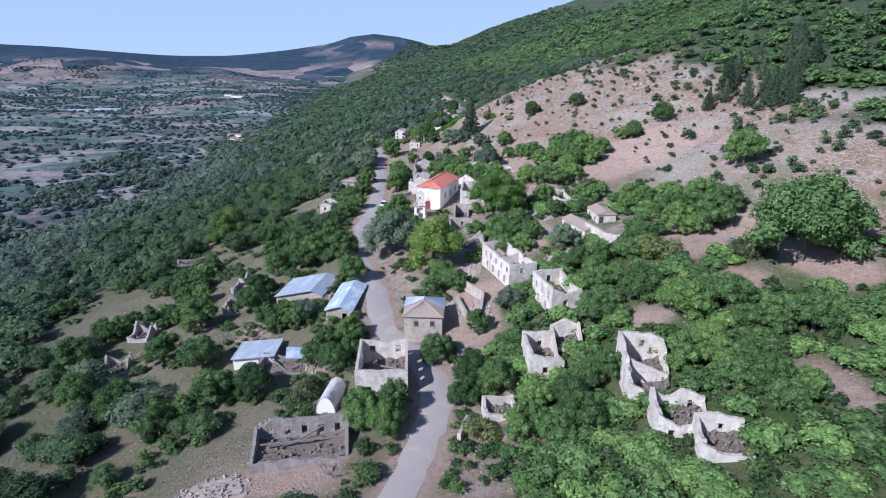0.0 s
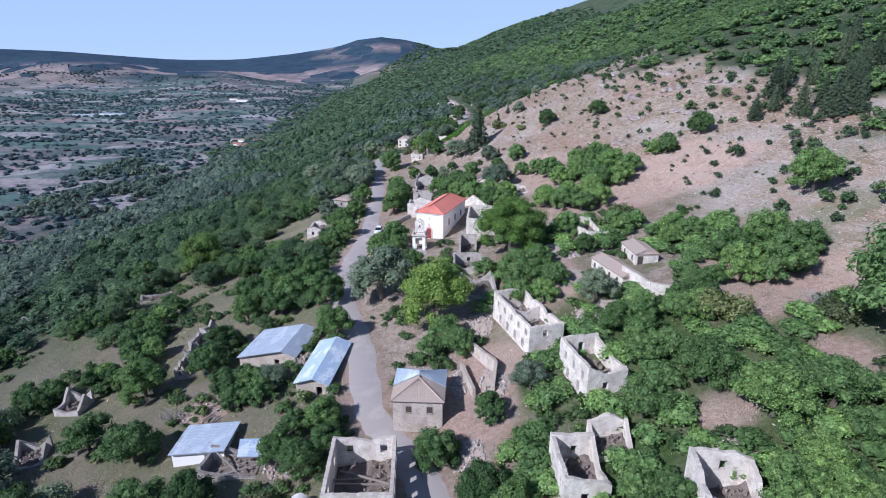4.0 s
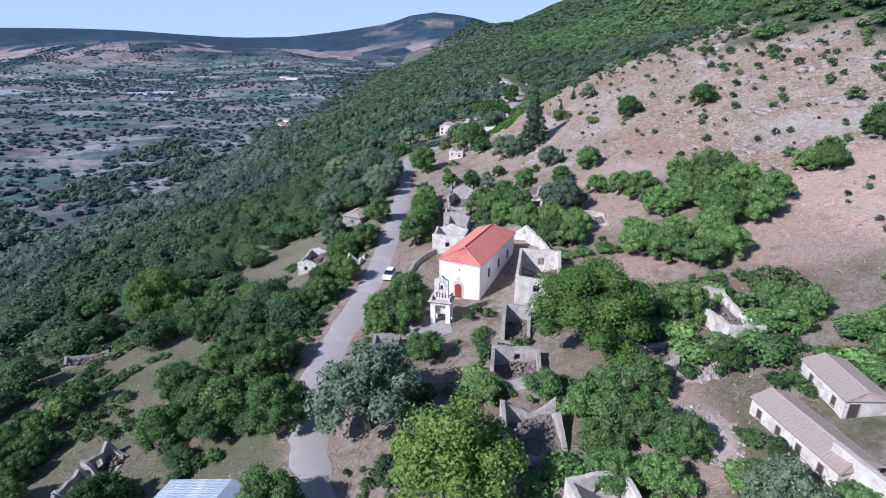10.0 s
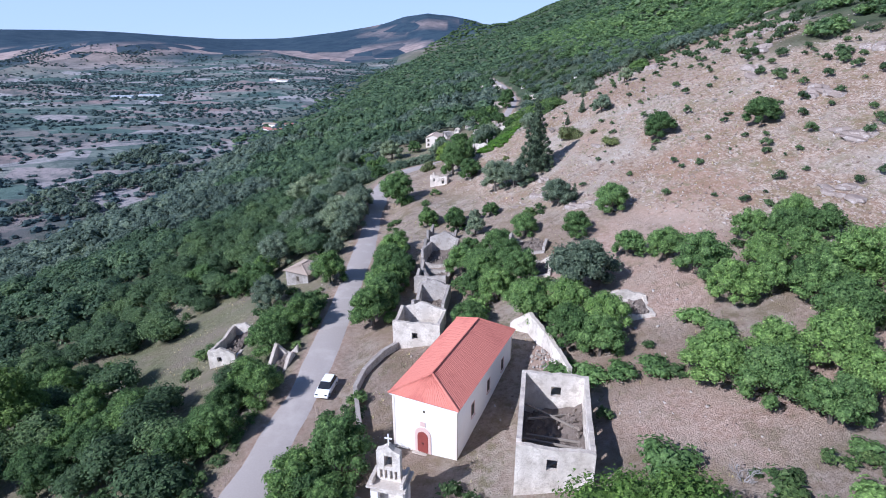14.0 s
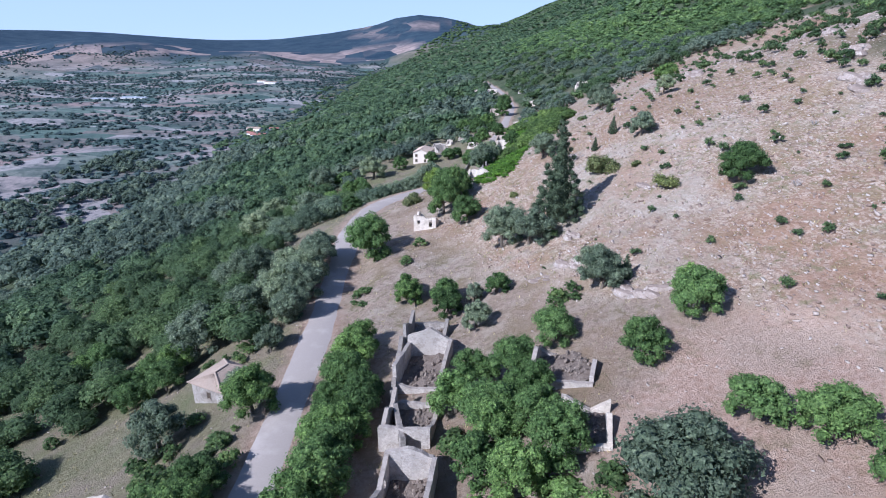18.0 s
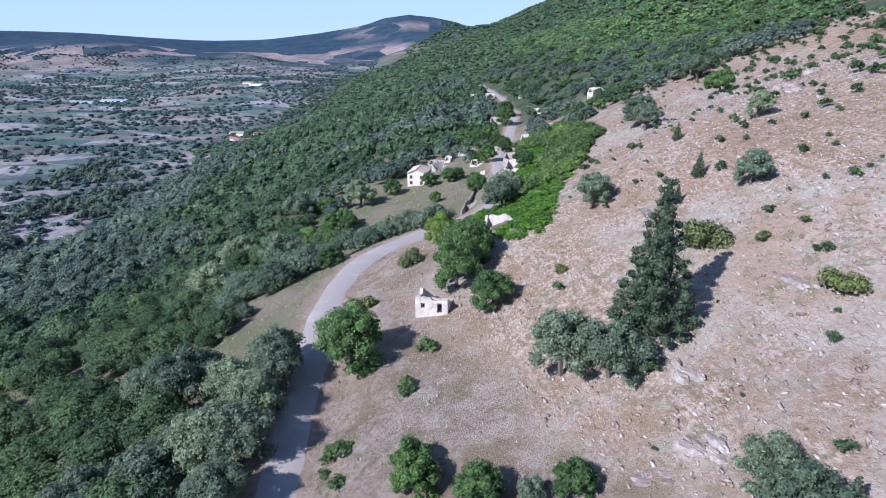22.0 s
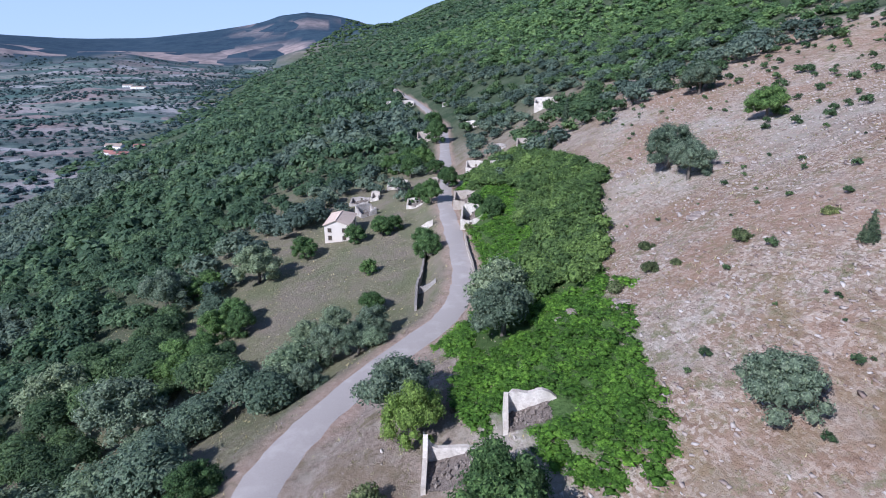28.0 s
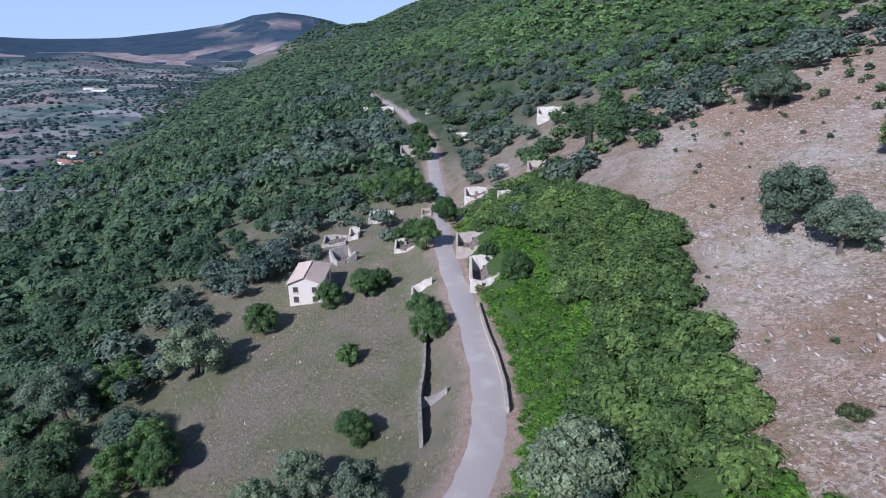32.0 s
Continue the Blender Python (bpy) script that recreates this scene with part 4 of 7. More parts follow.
ruin(19.0, 210.5, 6.0, 5.4, -20, ([(0, 0.6), (1, 1.8)], [(0, 2.4), (0.5, 3.0), (1, 1.0)], [(0, 2.0), (0.6, 0.8), (1, 1.4)], [(0, 1.0), (0.6, 3.4), (1, 2.0)]),
     "broken stone ruin round a tree", STONE, {}, seed=22, heap=0.6)
ruin(2.6, 270.8, 4.3, 3.7, -14, ([(0, 3.1), (0.5, 3.0), (0.56, 2.7), (1, 3.0)], [(0, 3.0), (0.4, 2.0), (1, 1.4)], [(0, 1.4), (0.6, 1.2), (1, 2.6)], [(0, 2.8), (0.3, 3.1), (0.45, 2.4), (1, 3.1)]),
     "small roofless white house on a grassy slope", STONE_PALE, {0: [(0.8, 1.4, 1.4, 2.2), (3.2, 3.9, 0.9, 2.4)], 3: [(1.2, 1.9, 1.3, 2.2)]}, seed=23, heap=0.5)
ruin(6.6, 293.0, 5.6, 4.2, -12, (0, [(0, 0.3), (1, 0.9)], [(0, 1.2), (0.3, 1.9), (0.72, 1.6), (0.9, 2.0), (1, 3.2)], [(0, 3.2), (0.2, 1.4), (1, 0.4)]),
     "broken white stone walls beside an ivy bank", STONE_PALE, {}, seed=24, heap=0.2)
ruin(14.2, 295.4, 4.6, 3.2, -14, (0, [(0, 0.4), (1, 1.8)], [(0, 2.1), (0.25, 2.9), (0.6, 2.5), (0.85, 2.6), (1, 1.5)], [(0, 2.4), (1, 0.5)]),
     "broken white end wall rising from ivy", STONE_PALE, {}, seed=25, heap=0.2)


# ---- church, bell tower, sheds and houses with roofs ----
def arch_bm(wide, high, deep, thick_edge=None, segs=10):
    """A solid with an arched top, standing on z = 0, its face at y = 0."""
    bm = bmesh.new()
    r = wide / 2
    pts = [(-r, 0.0), (r, 0.0)] + [(r * math.cos(math.pi * k / segs), high - r + r * math.sin(math.pi * k / segs)) for k in range(segs + 1)]
    front = [bm.verts.new((x, 0.0, z)) for x, z in pts]
    back = [bm.verts.new((x, deep, z)) for x, z in pts]
    bm.faces.new(front)
    bm.faces.new(back[::-1])
    for k in range(len(pts)):
        bm.faces.new((front[k], back[k], back[(k + 1) % len(pts)], front[(k + 1) % len(pts)]))
    return bm


def moved(bm, m):
    bmesh.ops.transform(bm, matrix=m, verts=bm.verts[:])
    return bm


def box_bm(x0, x1, y0, y1, z0, z1, bevel=0.0):
    bm = bmesh.new()
    block(bm, x0, x1, y0, y1, z0, z1, bevel)
    return bm


def window_parts(ob, m, wide, high, frame_mat=None):
    """A small window: dark pane set back, frame and sill. m: the middle of its foot on the wall's face, facing -y."""
    frame_mat = frame_mat or WOOD
    pane = part("window", moved(box_bm(-wide / 2, wide / 2, -0.012, 0.02, 0, high), m), DARK, ob, "dark window opening")
    t = 0.07
    bm = box_bm(-wide / 2 - t, -wide / 2, -0.05, 0.02, -t, high + t)
    block(bm, wide / 2, wide / 2 + t, -0.05, 0.02, -t, high + t)
    block(bm, -wide / 2, wide / 2, -0.05, 0.02, high, high + t)
    part("window_frame", moved(bm, m), frame_mat, pane)
    part("window_sill", moved(box_bm(-wide / 2 - 0.12, wide / 2 + 0.12, -0.12, 0.0, -t - 0.06, -t - 0.003), m), frame_mat, pane)


def church():
    w, d, z, wall = 7.0, 16.6, 9.2, 6.7
    ob = thing("church", pose(6.8, 174.4, z, 0, 0, -23.5), "white stone church with a red tiled hip roof", "church")
    t = 0.7
    x, y = w / 2, d / 2
    part("front_wall", wall_bm((-x, -y + t / 2), (x, -y + t / 2), 0, [(0, wall), (1, wall)], t, (), 1, 2.0), WHITE, ob)
    part("back_wall", wall_bm((x, y - t / 2), (-x, y - t / 2), 0, [(0, wall), (1, wall)], t, (), 2, 2.0), WHITE, ob)
    side = [(3.0, 3.8, 3.2, 4.7), (7.6, 8.4, 3.2, 4.7), (12.2, 13.0, 3.2, 4.7)]
    part("side_wall", wall_bm((x - t / 2, -y + t), (x - t / 2, y - t), 0, [(0, wall), (1, wall)], t, side, 3, 2.0), WHITE, ob)
    part("side_wall", wall_bm((-x + t / 2, y - t), (-x + t / 2, -y + t), 0, [(0, wall), (1, wall)], t, side, 4, 2.0), WHITE, ob)
    for sx in (-1, 1):
        for a, b, lo, hi in side:
            yy = -y + t + (a + b) / 2 if sx > 0 else y - t - (a + b) / 2
            m = Matrix.Translation((sx * (x - 0.02), yy, lo)) @ Matrix.Rotation(sx * math.pi / 2, 4, "Z")
            window_parts(ob, m, b - a + 0.04, hi - lo, PINK)
    hip_roof(ob, w, d, wall, 1.85, 0.32, RED_TILE, 2.3, 2.4)
    eave = bmesh.new()
    block(eave, -x - 0.2, x + 0.2, -y - 0.2, y + 0.2, wall - 0.24, wall - 0.04)
    part("cornice", eave, WHITE, ob)
    for sx in (-1, 1):
        for sy in (-1, 1):
            part("corner_strip", box_bm(sx * x - 0.2 * (sx > 0) - 0.03, sx * x + 0.2 * (sx < 0) + 0.03, sy * y - 0.2 * (sy > 0) - 0.03, sy * y + 0.2 * (sy < 0) + 0.03, 0.0, wall - 0.26), CREAM, ob, "cream painted corner strip")
    part("plinth", box_bm(-x - 0.08, x + 0.08, -y - 0.08, y + 0.08, -1.0, 0.35), STONE_PALE, ob)
    # the arched door in its painted surround
    dx = -0.15
    part("door_surround", moved(arch_bm(1.75, 3.0, 0.1), Matrix.Translation((dx, -y - 0.08, 0.45))), PINK, ob, "pink stone surround")
    door = part("door", moved(arch_bm(1.15, 2.45, 0.1), Matrix.Translation((dx, -y - 0.12, 0.5))), plain_material("red_door_paint", (0.20, 0.045, 0.04), (0.30, 0.075, 0.06), 0.5), ob, "dark red arched door")
    for k in (-1, 1):
        part("door_handle", box_bm(dx + k * 0.06 - 0.02, dx + k * 0.06 + 0.02, -y - 0.16, -y - 0.12, 1.5, 1.7), IRON, door)
    bm = box_bm(dx - 0.28, dx + 0.28, -y - 0.06, -y - 0.003, 3.55, 4.1)
    part("plaque", bm, PINK, ob)
    part("round_window", moved(arch_bm(0.24, 0.3, 0.02), Matrix.Translation((0, -y - 0.02, 5.2))), DARK, ob)
    for k in range(4):
        part("step", box_bm(dx - 1.1 - 0.12 * k, dx + 1.1 + 0.12 * k, -y - 0.45 - 0.35 * k, -y - 0.1 - 0.35 * k, -0.8, 0.42 - 0.14 * k, 0.015), STONE_PALE, ob)
    part("path", box_bm(dx - 0.9, dx + 0.9, -y - 6.0, -y - 1.9, -0.9, -0.12), STONE_PALE, ob, "pale paved path")


def bell_tower():
    z = 8.6
    ob = thing("bell_tower", pose(0.9, 159.6, z, 0, 0, -12), "white stepped bell tower gate with a cross", "tower")
    for sx in (-1, 1):
        for sy in (-1, 1):
            part("pillar", box_bm(sx * 1.15 - 0.33, sx * 1.15 + 0.33, sy * 0.75 - 0.3, sy * 0.75 + 0.3, -0.8, 3.7), WHITE, ob)
    part("arch_lintel", box_bm(-1.48, 1.48, -1.05, 1.05, 3.7, 4.2), STONE_PALE, ob)
    part("cornice", box_bm(-1.78, 1.78, -1.32, 1.32, 4.2, 4.42, 0.04), STONE_PALE, ob)
    for sx in (-1, 1):
        part("parapet", box_bm(sx * 1.35 - 0.14, sx * 1.35 + 0.14, -1.1, 1.1, 4.42, 4.95), STONE_PALE, ob)
    part("belfry_wall", wall_bm((-1.05, 0.0), (1.05, 0.0), 4.42, [(0, 3.0), (0.25, 3.2), (0.5, 3.7), (0.75, 3.2), (1, 3.0)], 0.6,
                                [(0.25, 0.5, 0.2, 1.1), (0.68, 0.93, 0.2, 1.1), (1.14, 1.39, 0.2, 1.1), (1.58, 1.83, 0.2, 1.1), (0.7, 1.4, 1.5, 2.6)], 5, 0.35), STONE_PALE, ob)
    bm = bmesh.new()
    bmesh.ops.create_cone(bm, cap_ends=True, segments=12, radius1=0.24, radius2=0.12, depth=0.42)
    part("bell", moved(bm, Matrix.Translation((0, 0, 6.35))), IRON, ob, "small dark bronze bell")
    bm = box_bm(-0.05, 0.05, -0.05, 0.05, 8.05, 9.1)
    block(bm, -0.34, 0.34, -0.045, 0.045, 8.62, 8.72)
    part("cross", bm, WHITE, ob)
    for k in range(4):
        part("step", box_bm(-1.5, 1.5, -1.6 - 0.36 * k, -1.24 - 0.36 * k, -1.2, 0.0 - 0.17 * k, 0.015), STONE_PALE, ob)
    tagged(new("paved_landing", mesh_from(*slab_of([(-5.2, 160.6), (-4.2, 156.6), (-0.4, 154.6), (2.6, 156.0), (2.2, 158.6), (-2.4, 161.4)], 0.12), STONE, "paved_landing")), "pale stone landing before the bell tower", "paving", kind="structure")


def slab_of(outline, lift):
    """A low slab that follows the ground."""
    n = len(outline)
    top = [(x, y, ground(x, y) + lift) for x, y in outline]
    low = [(x, y, z - lift - 0.5) for x, y, z in top]
    cx, cy = sum(p[0] for p in outline) / n, sum(p[1] for p in outline) / n
    verts = top + low + [(cx, cy, ground(cx, cy) + lift)]
    faces = [(k, (k + 1) % n, 2 * n) for k in range(n)] + [(k, n + k, n + (k + 1) % n, (k + 1) % n) for k in range(n)]
    return verts, faces


def long_wall(points, high, thick, mat, label, seed, name="stone_wall", rough=0.12, lean=None):
    """A free-standing wall that steps along the ground."""
    z = ground(*points[0])
    ob = thing(name, pose(points[0][0], points[0][1], z), label, "wall", "boundary walls")
    for k, (a, b) in enumerate(zip(points[:-1], points[1:])):
        a2, b2 = Vector((a[0] - points[0][0], a[1] - points[0][1])), Vector((b[0] - points[0][0], b[1] - points[0][1]))
        ha, hb = (high[k], high[k + 1]) if isinstance(high, (list, tuple)) else (high, high)
        n = 5
        tops = [(s / n, ground(a[0] + (b[0] - a[0]) * s / n, a[1] + (b[1] - a[1]) * s / n) - z + ha + (hb - ha) * s / n) for s in range(n + 1)]
        bm = wall_bm(a2, b2, 0.0, tops, thick, (), seed + k, 0.6, rough)
        for v in bm.verts:
            if v.co.z < -2.3:
                v.co.z = ground(v.co.x + points[0][0], v.co.y + points[0][1]) - z - 0.6
        part("wall_length", bm, mat, ob)
    return ob


def roofed_house(x, y, w, d, rot, high, rise, mat, roof, label, front=None, back=None, wins=(), over=0.3, base=None, name="house", group="", tin_sides=None):
    z = base if base is not None else min(ground(x + sx * w / 3, y + sy * d / 3) for sx in (-1, 1) for sy in (-1, 1))
    ob = thing(name, pose(x, y, z, 0, 0, rot), label, "house", group)
    t = 0.5
    a, b = w / 2, d / 2
    gable_f = [(0, high), (0.5, high + (rise if front == 0 else 0)), (1, high)]
    gable_b = [(0, high), (0.5, high + (rise if back == 0 else 0)), (1, high)]
    part("wall", wall_bm((-a, -b + t / 2), (a, -b + t / 2), 0, gable_f, t, (), 1, 1.0), mat, ob)
    part("wall", wall_bm((a, b - t / 2), (-a, b - t / 2), 0, gable_b, t, (), 2, 1.0), mat, ob)
    part("wall", wall_bm((a - t / 2, -b + t), (a - t / 2, b - t), 0, [(0, high), (1, high)], t, (), 3, 1.0), mat, ob)
    part("wall", wall_bm((-a + t / 2, b - t), (-a + t / 2, -b + t), 0, [(0, high), (1, high)], t, (), 4, 1.0), mat, ob)
    slopes = hip_roof(ob, w, d, high, rise, over, roof, front, back)
    if tin_sides:
        for k in tin_sides:
            slopes[k].data.materials[0] = TIN
            tagged(slopes[k], "grey-blue metal sheet slope")
    for side, along, sill, wide, tall in wins:
        m = {"f": Matrix.Translation((along, -b, sill)), "b": Matrix.Translation((along, b, sill)) @ Matrix.Rotation(math.pi, 4, "Z"),
             "r": Matrix.Translation((a, along, sill)) @ Matrix.Rotation(math.pi / 2, 4, "Z"), "l": Matrix.Translation((-a, along, sill)) @ Matrix.Rotation(-math.pi / 2, 4, "Z")}[side]
        window_parts(ob, m, wide, tall)
    return ob


def sheet_roof(ob, corners, mat, count, name="roof_sheet"):
    """Overlapping metal sheets side by side; corners: eave start, eave end, top end, top start."""
    a, b, c, d = (Vector(p) for p in corners)
    for k in range(count):
        s, e = k / count, (k + 1) / count + 0.004
        lift = Vector((0, 0, 0.02 * (k % 2)))
        part(name, tile_plane((a.lerp(b, s) + lift, a.lerp(b, e) + lift, d.lerp(c, e) + lift, d.lerp(c, s) + lift), mat, 0.22, 0.025), mat, ob)


def shed(x, y, w, d, rot, left, mid, right, ridge, mat, roof, label, sheets=6):
    """A shed under metal sheets: eave heights left and right, ridge height mid at x = ridge."""
    z = min(ground(x + sx * w / 3, y + sy * d / 3) for sx in (-1, 1) for sy in (-1, 1))
    ob = thing("shed", pose(x, y, z, 0, 0, rot), label, "shed", "metal roofed sheds")
    a, b, t = w / 2, d / 2, 0.4
    share = (ridge + a) / w
    part("wall", wall_bm((-a, -b + t), (a, -b + t), 0, [(0, left - 0.06), (share, mid - 0.06), (1, right - 0.06)], t, [(w * 0.62, w * 0.62 + 0.9, 0.3, 1.9)], 1, 0.8), mat, ob)
    part("wall", wall_bm((a, b - t), (-a, b - t), 0, [(0, right - 0.06), (1 - share, mid - 0.06), (1, left - 0.06)], t, (), 2, 0.8), mat, ob)
    part("wall", wall_bm((a - t, -b + 2 * t), (a - t, b - 2 * t), 0, [(0, right - 0.1), (1, right - 0.1)], t, (), 3, 1.2), mat, ob)
    part("wall", wall_bm((-a + t, b - 2 * t), (-a + t, -b + 2 * t), 0, [(0, left - 0.1), (1, left - 0.1)], t, (), 4, 1.2), mat, ob)
    if mid > right:
        sheet_roof(ob, ((a + 0.25, -b - 0.25, right), (a + 0.25, b + 0.25, right), (ridge, b + 0.25, mid), (ridge, -b - 0.25, mid)), roof, sheets)
    sheet_roof(ob, ((-a - 0.25, b + 0.25, left), (-a - 0.25, -b - 0.25, left), (ridge, -b - 0.25, mid), (ridge, b + 0.25, mid)), roof, sheets)
    return ob


church()
bell_tower()
long_wall([(-1.3, 188.0), (-3.0, 186.3), (-5.0, 182.1), (-5.6, 178.8), (-4.4, 173.6), (-3.2, 168.6)], 1.15, 0.5, STONE, "low curved stone wall round the churchyard", 31, "churchyard_wall", 0.05)
long_wall([(14.0, 187.4), (16.1, 185.4), (17.8, 179.8), (19.1, 174.2)], [1.0, 3.0, 2.2, 1.8], 0.5, STONE_PALE, "pale broken wall behind the church", 36, rough=0.2)
long_wall([(8.2, 114.5), (10.9, 108.1), (9.9, 104.0)], [1.8, 2.2, 1.2], 0.5, STONE_TAN, "tan stone retaining wall by the long ruin", 41)
long_wall([(6.2, 111.0), (7.3, 104.2)], [1.2, 1.4], 0.45, STONE_TAN, "tan stone retaining wall beside a house", 45)
for n, (x, y) in enumerate([(-41.2, 127.0), (-41.4, 131.2), (-41.0, 135.4), (-40.6, 139.6)]):
    k = (0.0, 0.9, 0.35, 0.6)[n]
    ruin(x + 0.6 * math.sin(n * 2.1), y, 2.6 + 0.5 * k, 3.9, -4 + 9 * math.sin(n * 1.7), ([(0, 2.2 + k), (0.3, 2.6), (0.6, 0.8 + k), (1, 0.3)], [(0, 0.4), (0.5, 0.6 + 0.5 * k), (1, 0.3)], [(0, 0.4), (0.5, 1.0), (1, 2.2 + 0.8 * k)], [(0, 2.3 + 0.8 * k), (0.3, 1.9), (0.5, 2.6 - k), (0.75, 1.6 + k), (1, 2.4)]),
         "jagged pale stone walls of a broken room", STONE, {3: [(1.4, 2.2, 0.3, 1.5)], 0: [(0.6, 1.3, 0.8, 1.8)]}, seed=130 + n, heap=0.6)
long_wall([(20.4, 344.6), (21.8, 350), (22.9, 357), (23.6, 364), (25.2, 375)], 0.75, 0.4, STONE_TAN, "low roadside parapet wall", 57, rough=0.04)
long_wall([(9.6, 344.6), (11.0, 353.6), (13.0, 360.8), (15.0, 370), (16.4, 385)], [1.4, 2.2, 1.6, 1.6, 1.2], 0.45, STONE_GREY, "broken field wall of grey stone", 63, rough=0.4)
long_wall([(11.0, 353.6), (14.6, 352.2)], [1.4, 0.9], 0.45, STONE_GREY, "remains of a stone room by the road", 69, rough=0.3)
long_wall([(15.0, 383.5), (16.0, 388.6), (19.6, 387.0)], [2.0, 2.2, 1.4], 0.45, STONE_PALE, "pale corner of a broken stone wall", 73, rough=0.3)
long_wall([(36.6, 116.4), (34.4, 122.8)], [2.4, 2.8], 0.5, STONE_PALE, "pale stone wall joined to a low house", 77, rough=0.1)
long_wall([(36.6, 116.4), (40.8, 115.4)], [2.4, 1.6], 0.5, STONE_PALE, "short pale stone cross wall", 79, rough=0.1)
ruin(28.2, 184.2, 4.4, 4.2, -2, ([(0, 1.6), (0.5, 0.9), (1, 1.4)], [(0, 1.4), (0.6, 1.0), (1, 1.8)], [(0, 1.8), (0.5, 2.4), (1, 2.0)], [(0, 2.0), (0.5, 1.5), (1, 1.7)]),
     "small roofless pale stone hut on bare ground", STONE_PALE, {3: windows(4.2, 1, 0.4, 1.2, 0.6)}, seed=81, heap=0.5)
long_wall([(3.0, 73.8), (4.6, 78.2)], [1.6, 1.0], 0.5, STONE_PALE, "slab-like remnant of a pale wall by the road", 83, rough=0.1)
long_wall([(2.5, 203.0), (0.6, 212.0), (0.9, 222.0)], [2.6, 1.6, 2.4], 0.5, STONE_GREY, "long broken stone wall under trees", 85, rough=0.5)

roofed_house(-0.3, 104.1, 6.6, 7.6, -6, 4.9, 1.7, STONE_TAN, OLD_TILE, "square stone house with patched tile and sheet roof", 3.3, 3.4,
             [("f", -1.2, 3.1, 0.7, 0.9), ("f", 1.6, 3.1, 0.7, 0.9), ("l", 1.0, 3.0, 0.7, 0.9), ("r", 0.0, 3.0, 0.7, 0.9)], 0.3, tin_sides=(3,))
patched = scene.objects[[o.name for o in scene.objects if o.name.startswith("house")][-1]]
for sx in (-1, 1):
    e = [(sx * 3.65, 4.1, 5.06), (sx * 3.65, -0.5, 5.06), (sx * 0.05, -0.2, 6.74), (sx * 0.05, 0.75, 6.74)]
    sheet_roof(patched, e if sx < 0 else [e[1], e[0], e[3], e[2]], TIN, 4)
ruin(-7.4, 90.2, 7.4, 9.6, -1, ([(0, 4.9), (1, 4.8)], [(0, 4.8), (0.5, 4.7), (1, 4.9)], [(0, 4.9), (0.4, 4.3), (0.6, 4.6), (1, 4.9)], [(0, 4.9), (1, 4.8)]),
     "roofless square plastered house beside the road", STONE_PALE, {0: [(1.0, 2.4, 0.2, 2.2), (4.8, 5.7, 2.6, 3.7)], 1: windows(9.0, 3, 2.7, 3.9, 1.0, 2.0), 2: windows(7.4, 2, 2.6, 3.8, 0.9, 1.6), 3: windows(9.0, 2, 2.6, 3.8, 0.9, 2)},
     seed=41, heap=0.9, beams=4)
shed(-25.0, 127.5, 10.2, 10.0, -12, 1.9, 3.8, 2.8, 2.8, STONE_TAN, TIN, "stone shed under pale grey metal sheets")
shed(-15.4, 117.0, 5.0, 13.0, -9, 2.6, 3.5, 2.5, 0.2, STONE_TAN, TIN_BLUE, "long shed under shiny blue-white metal sheets", 7)
shed(-30.3, 104.1, 7.2, 6.0, -4, 2.1, 2.9, 2.9, 3.85, WHITE, TIN, "low white shed under a grey sheet roof", 5)
ruin(-25.0, 99.2, 7.6, 4.4, -6, ([(0, 1.6), (0.5, 1.1), (1, 0.9)], [(0, 1.0), (1, 1.8)], [(0, 2.0), (0.5, 1.5), (1, 2.1)], [(0, 1.6), (1, 2.0)]),
     "low broken stone pen patched with sheets", STONE_GREY, {}, seed=42, heap=0.4, beams=4)
sheet = thing("fallen_sheets", pose(-22.8, 99.8, ground(-22.8, 99.8) + 1.9, 8, 14, 10), "crumpled white metal sheets over a broken pen", "metal sheet")
sheet_roof(sheet, ((-1.6, 1.5, 0), (-1.6, -1.5, -0.1), (1.6, -1.6, 0.25), (1.6, 1.6, 0.3)), TIN_BLUE, 3, "sheet")


def vault(x, y, w, d, rot):
    """A whitewashed barrel vault that has lost its house."""
    ob = thing("vault", pose(x, y, ground(x, y) - 0.3, 0, 0, rot), "white plastered barrel vault in rubble", "vault")
    bm = bmesh.new()
    n, rows = 12, 10
    r = random.Random(4)
    for lift, rad in ((0, 1.0),):
        grid = [[bm.verts.new((-math.cos(math.pi * k / n) * w / 2, d * (j / rows - 0.5), math.sin(math.pi * k / n) * (3.0 - 0.6 * j / rows) + r.uniform(-0.06, 0.06))) for k in range(n + 1)] for j in range(rows + 1)]
        for j in range(rows):
            for k in range(n):
                bm.faces.new((grid[j][k], grid[j][k + 1], grid[j + 1][k + 1], grid[j + 1][k]))
    bmesh.ops.solidify(bm, geom=bm.faces[:], thickness=0.3)
    part("shell", bm, WHITE, ob)
    cap = bmesh.new()
    ring = [(-math.cos(math.pi * k / n) * (w / 2 - 0.05), math.sin(math.pi * k / n) * 2.9) for k in range(n + 1)]
    near, back = [cap.verts.new((px, -d / 2 + 0.1, pz)) for px, pz in ring], [cap.verts.new((px, -d / 2 + 0.45, pz)) for px, pz in ring]
    cap.faces.new(near)
    cap.faces.new(back[::-1])
    for k in range(n):
        cap.faces.new((near[k], back[k], back[k + 1], near[k + 1]))
    part("end_wall", cap, WHITE, ob)
    part("rubble", rubble_bm(w, d, 0.6, 8, 0.5, 40), RUBBLE, ob)["kind"] = "stuff"


vault(-15.2, 87.0, 3.0, 6.6, -10)

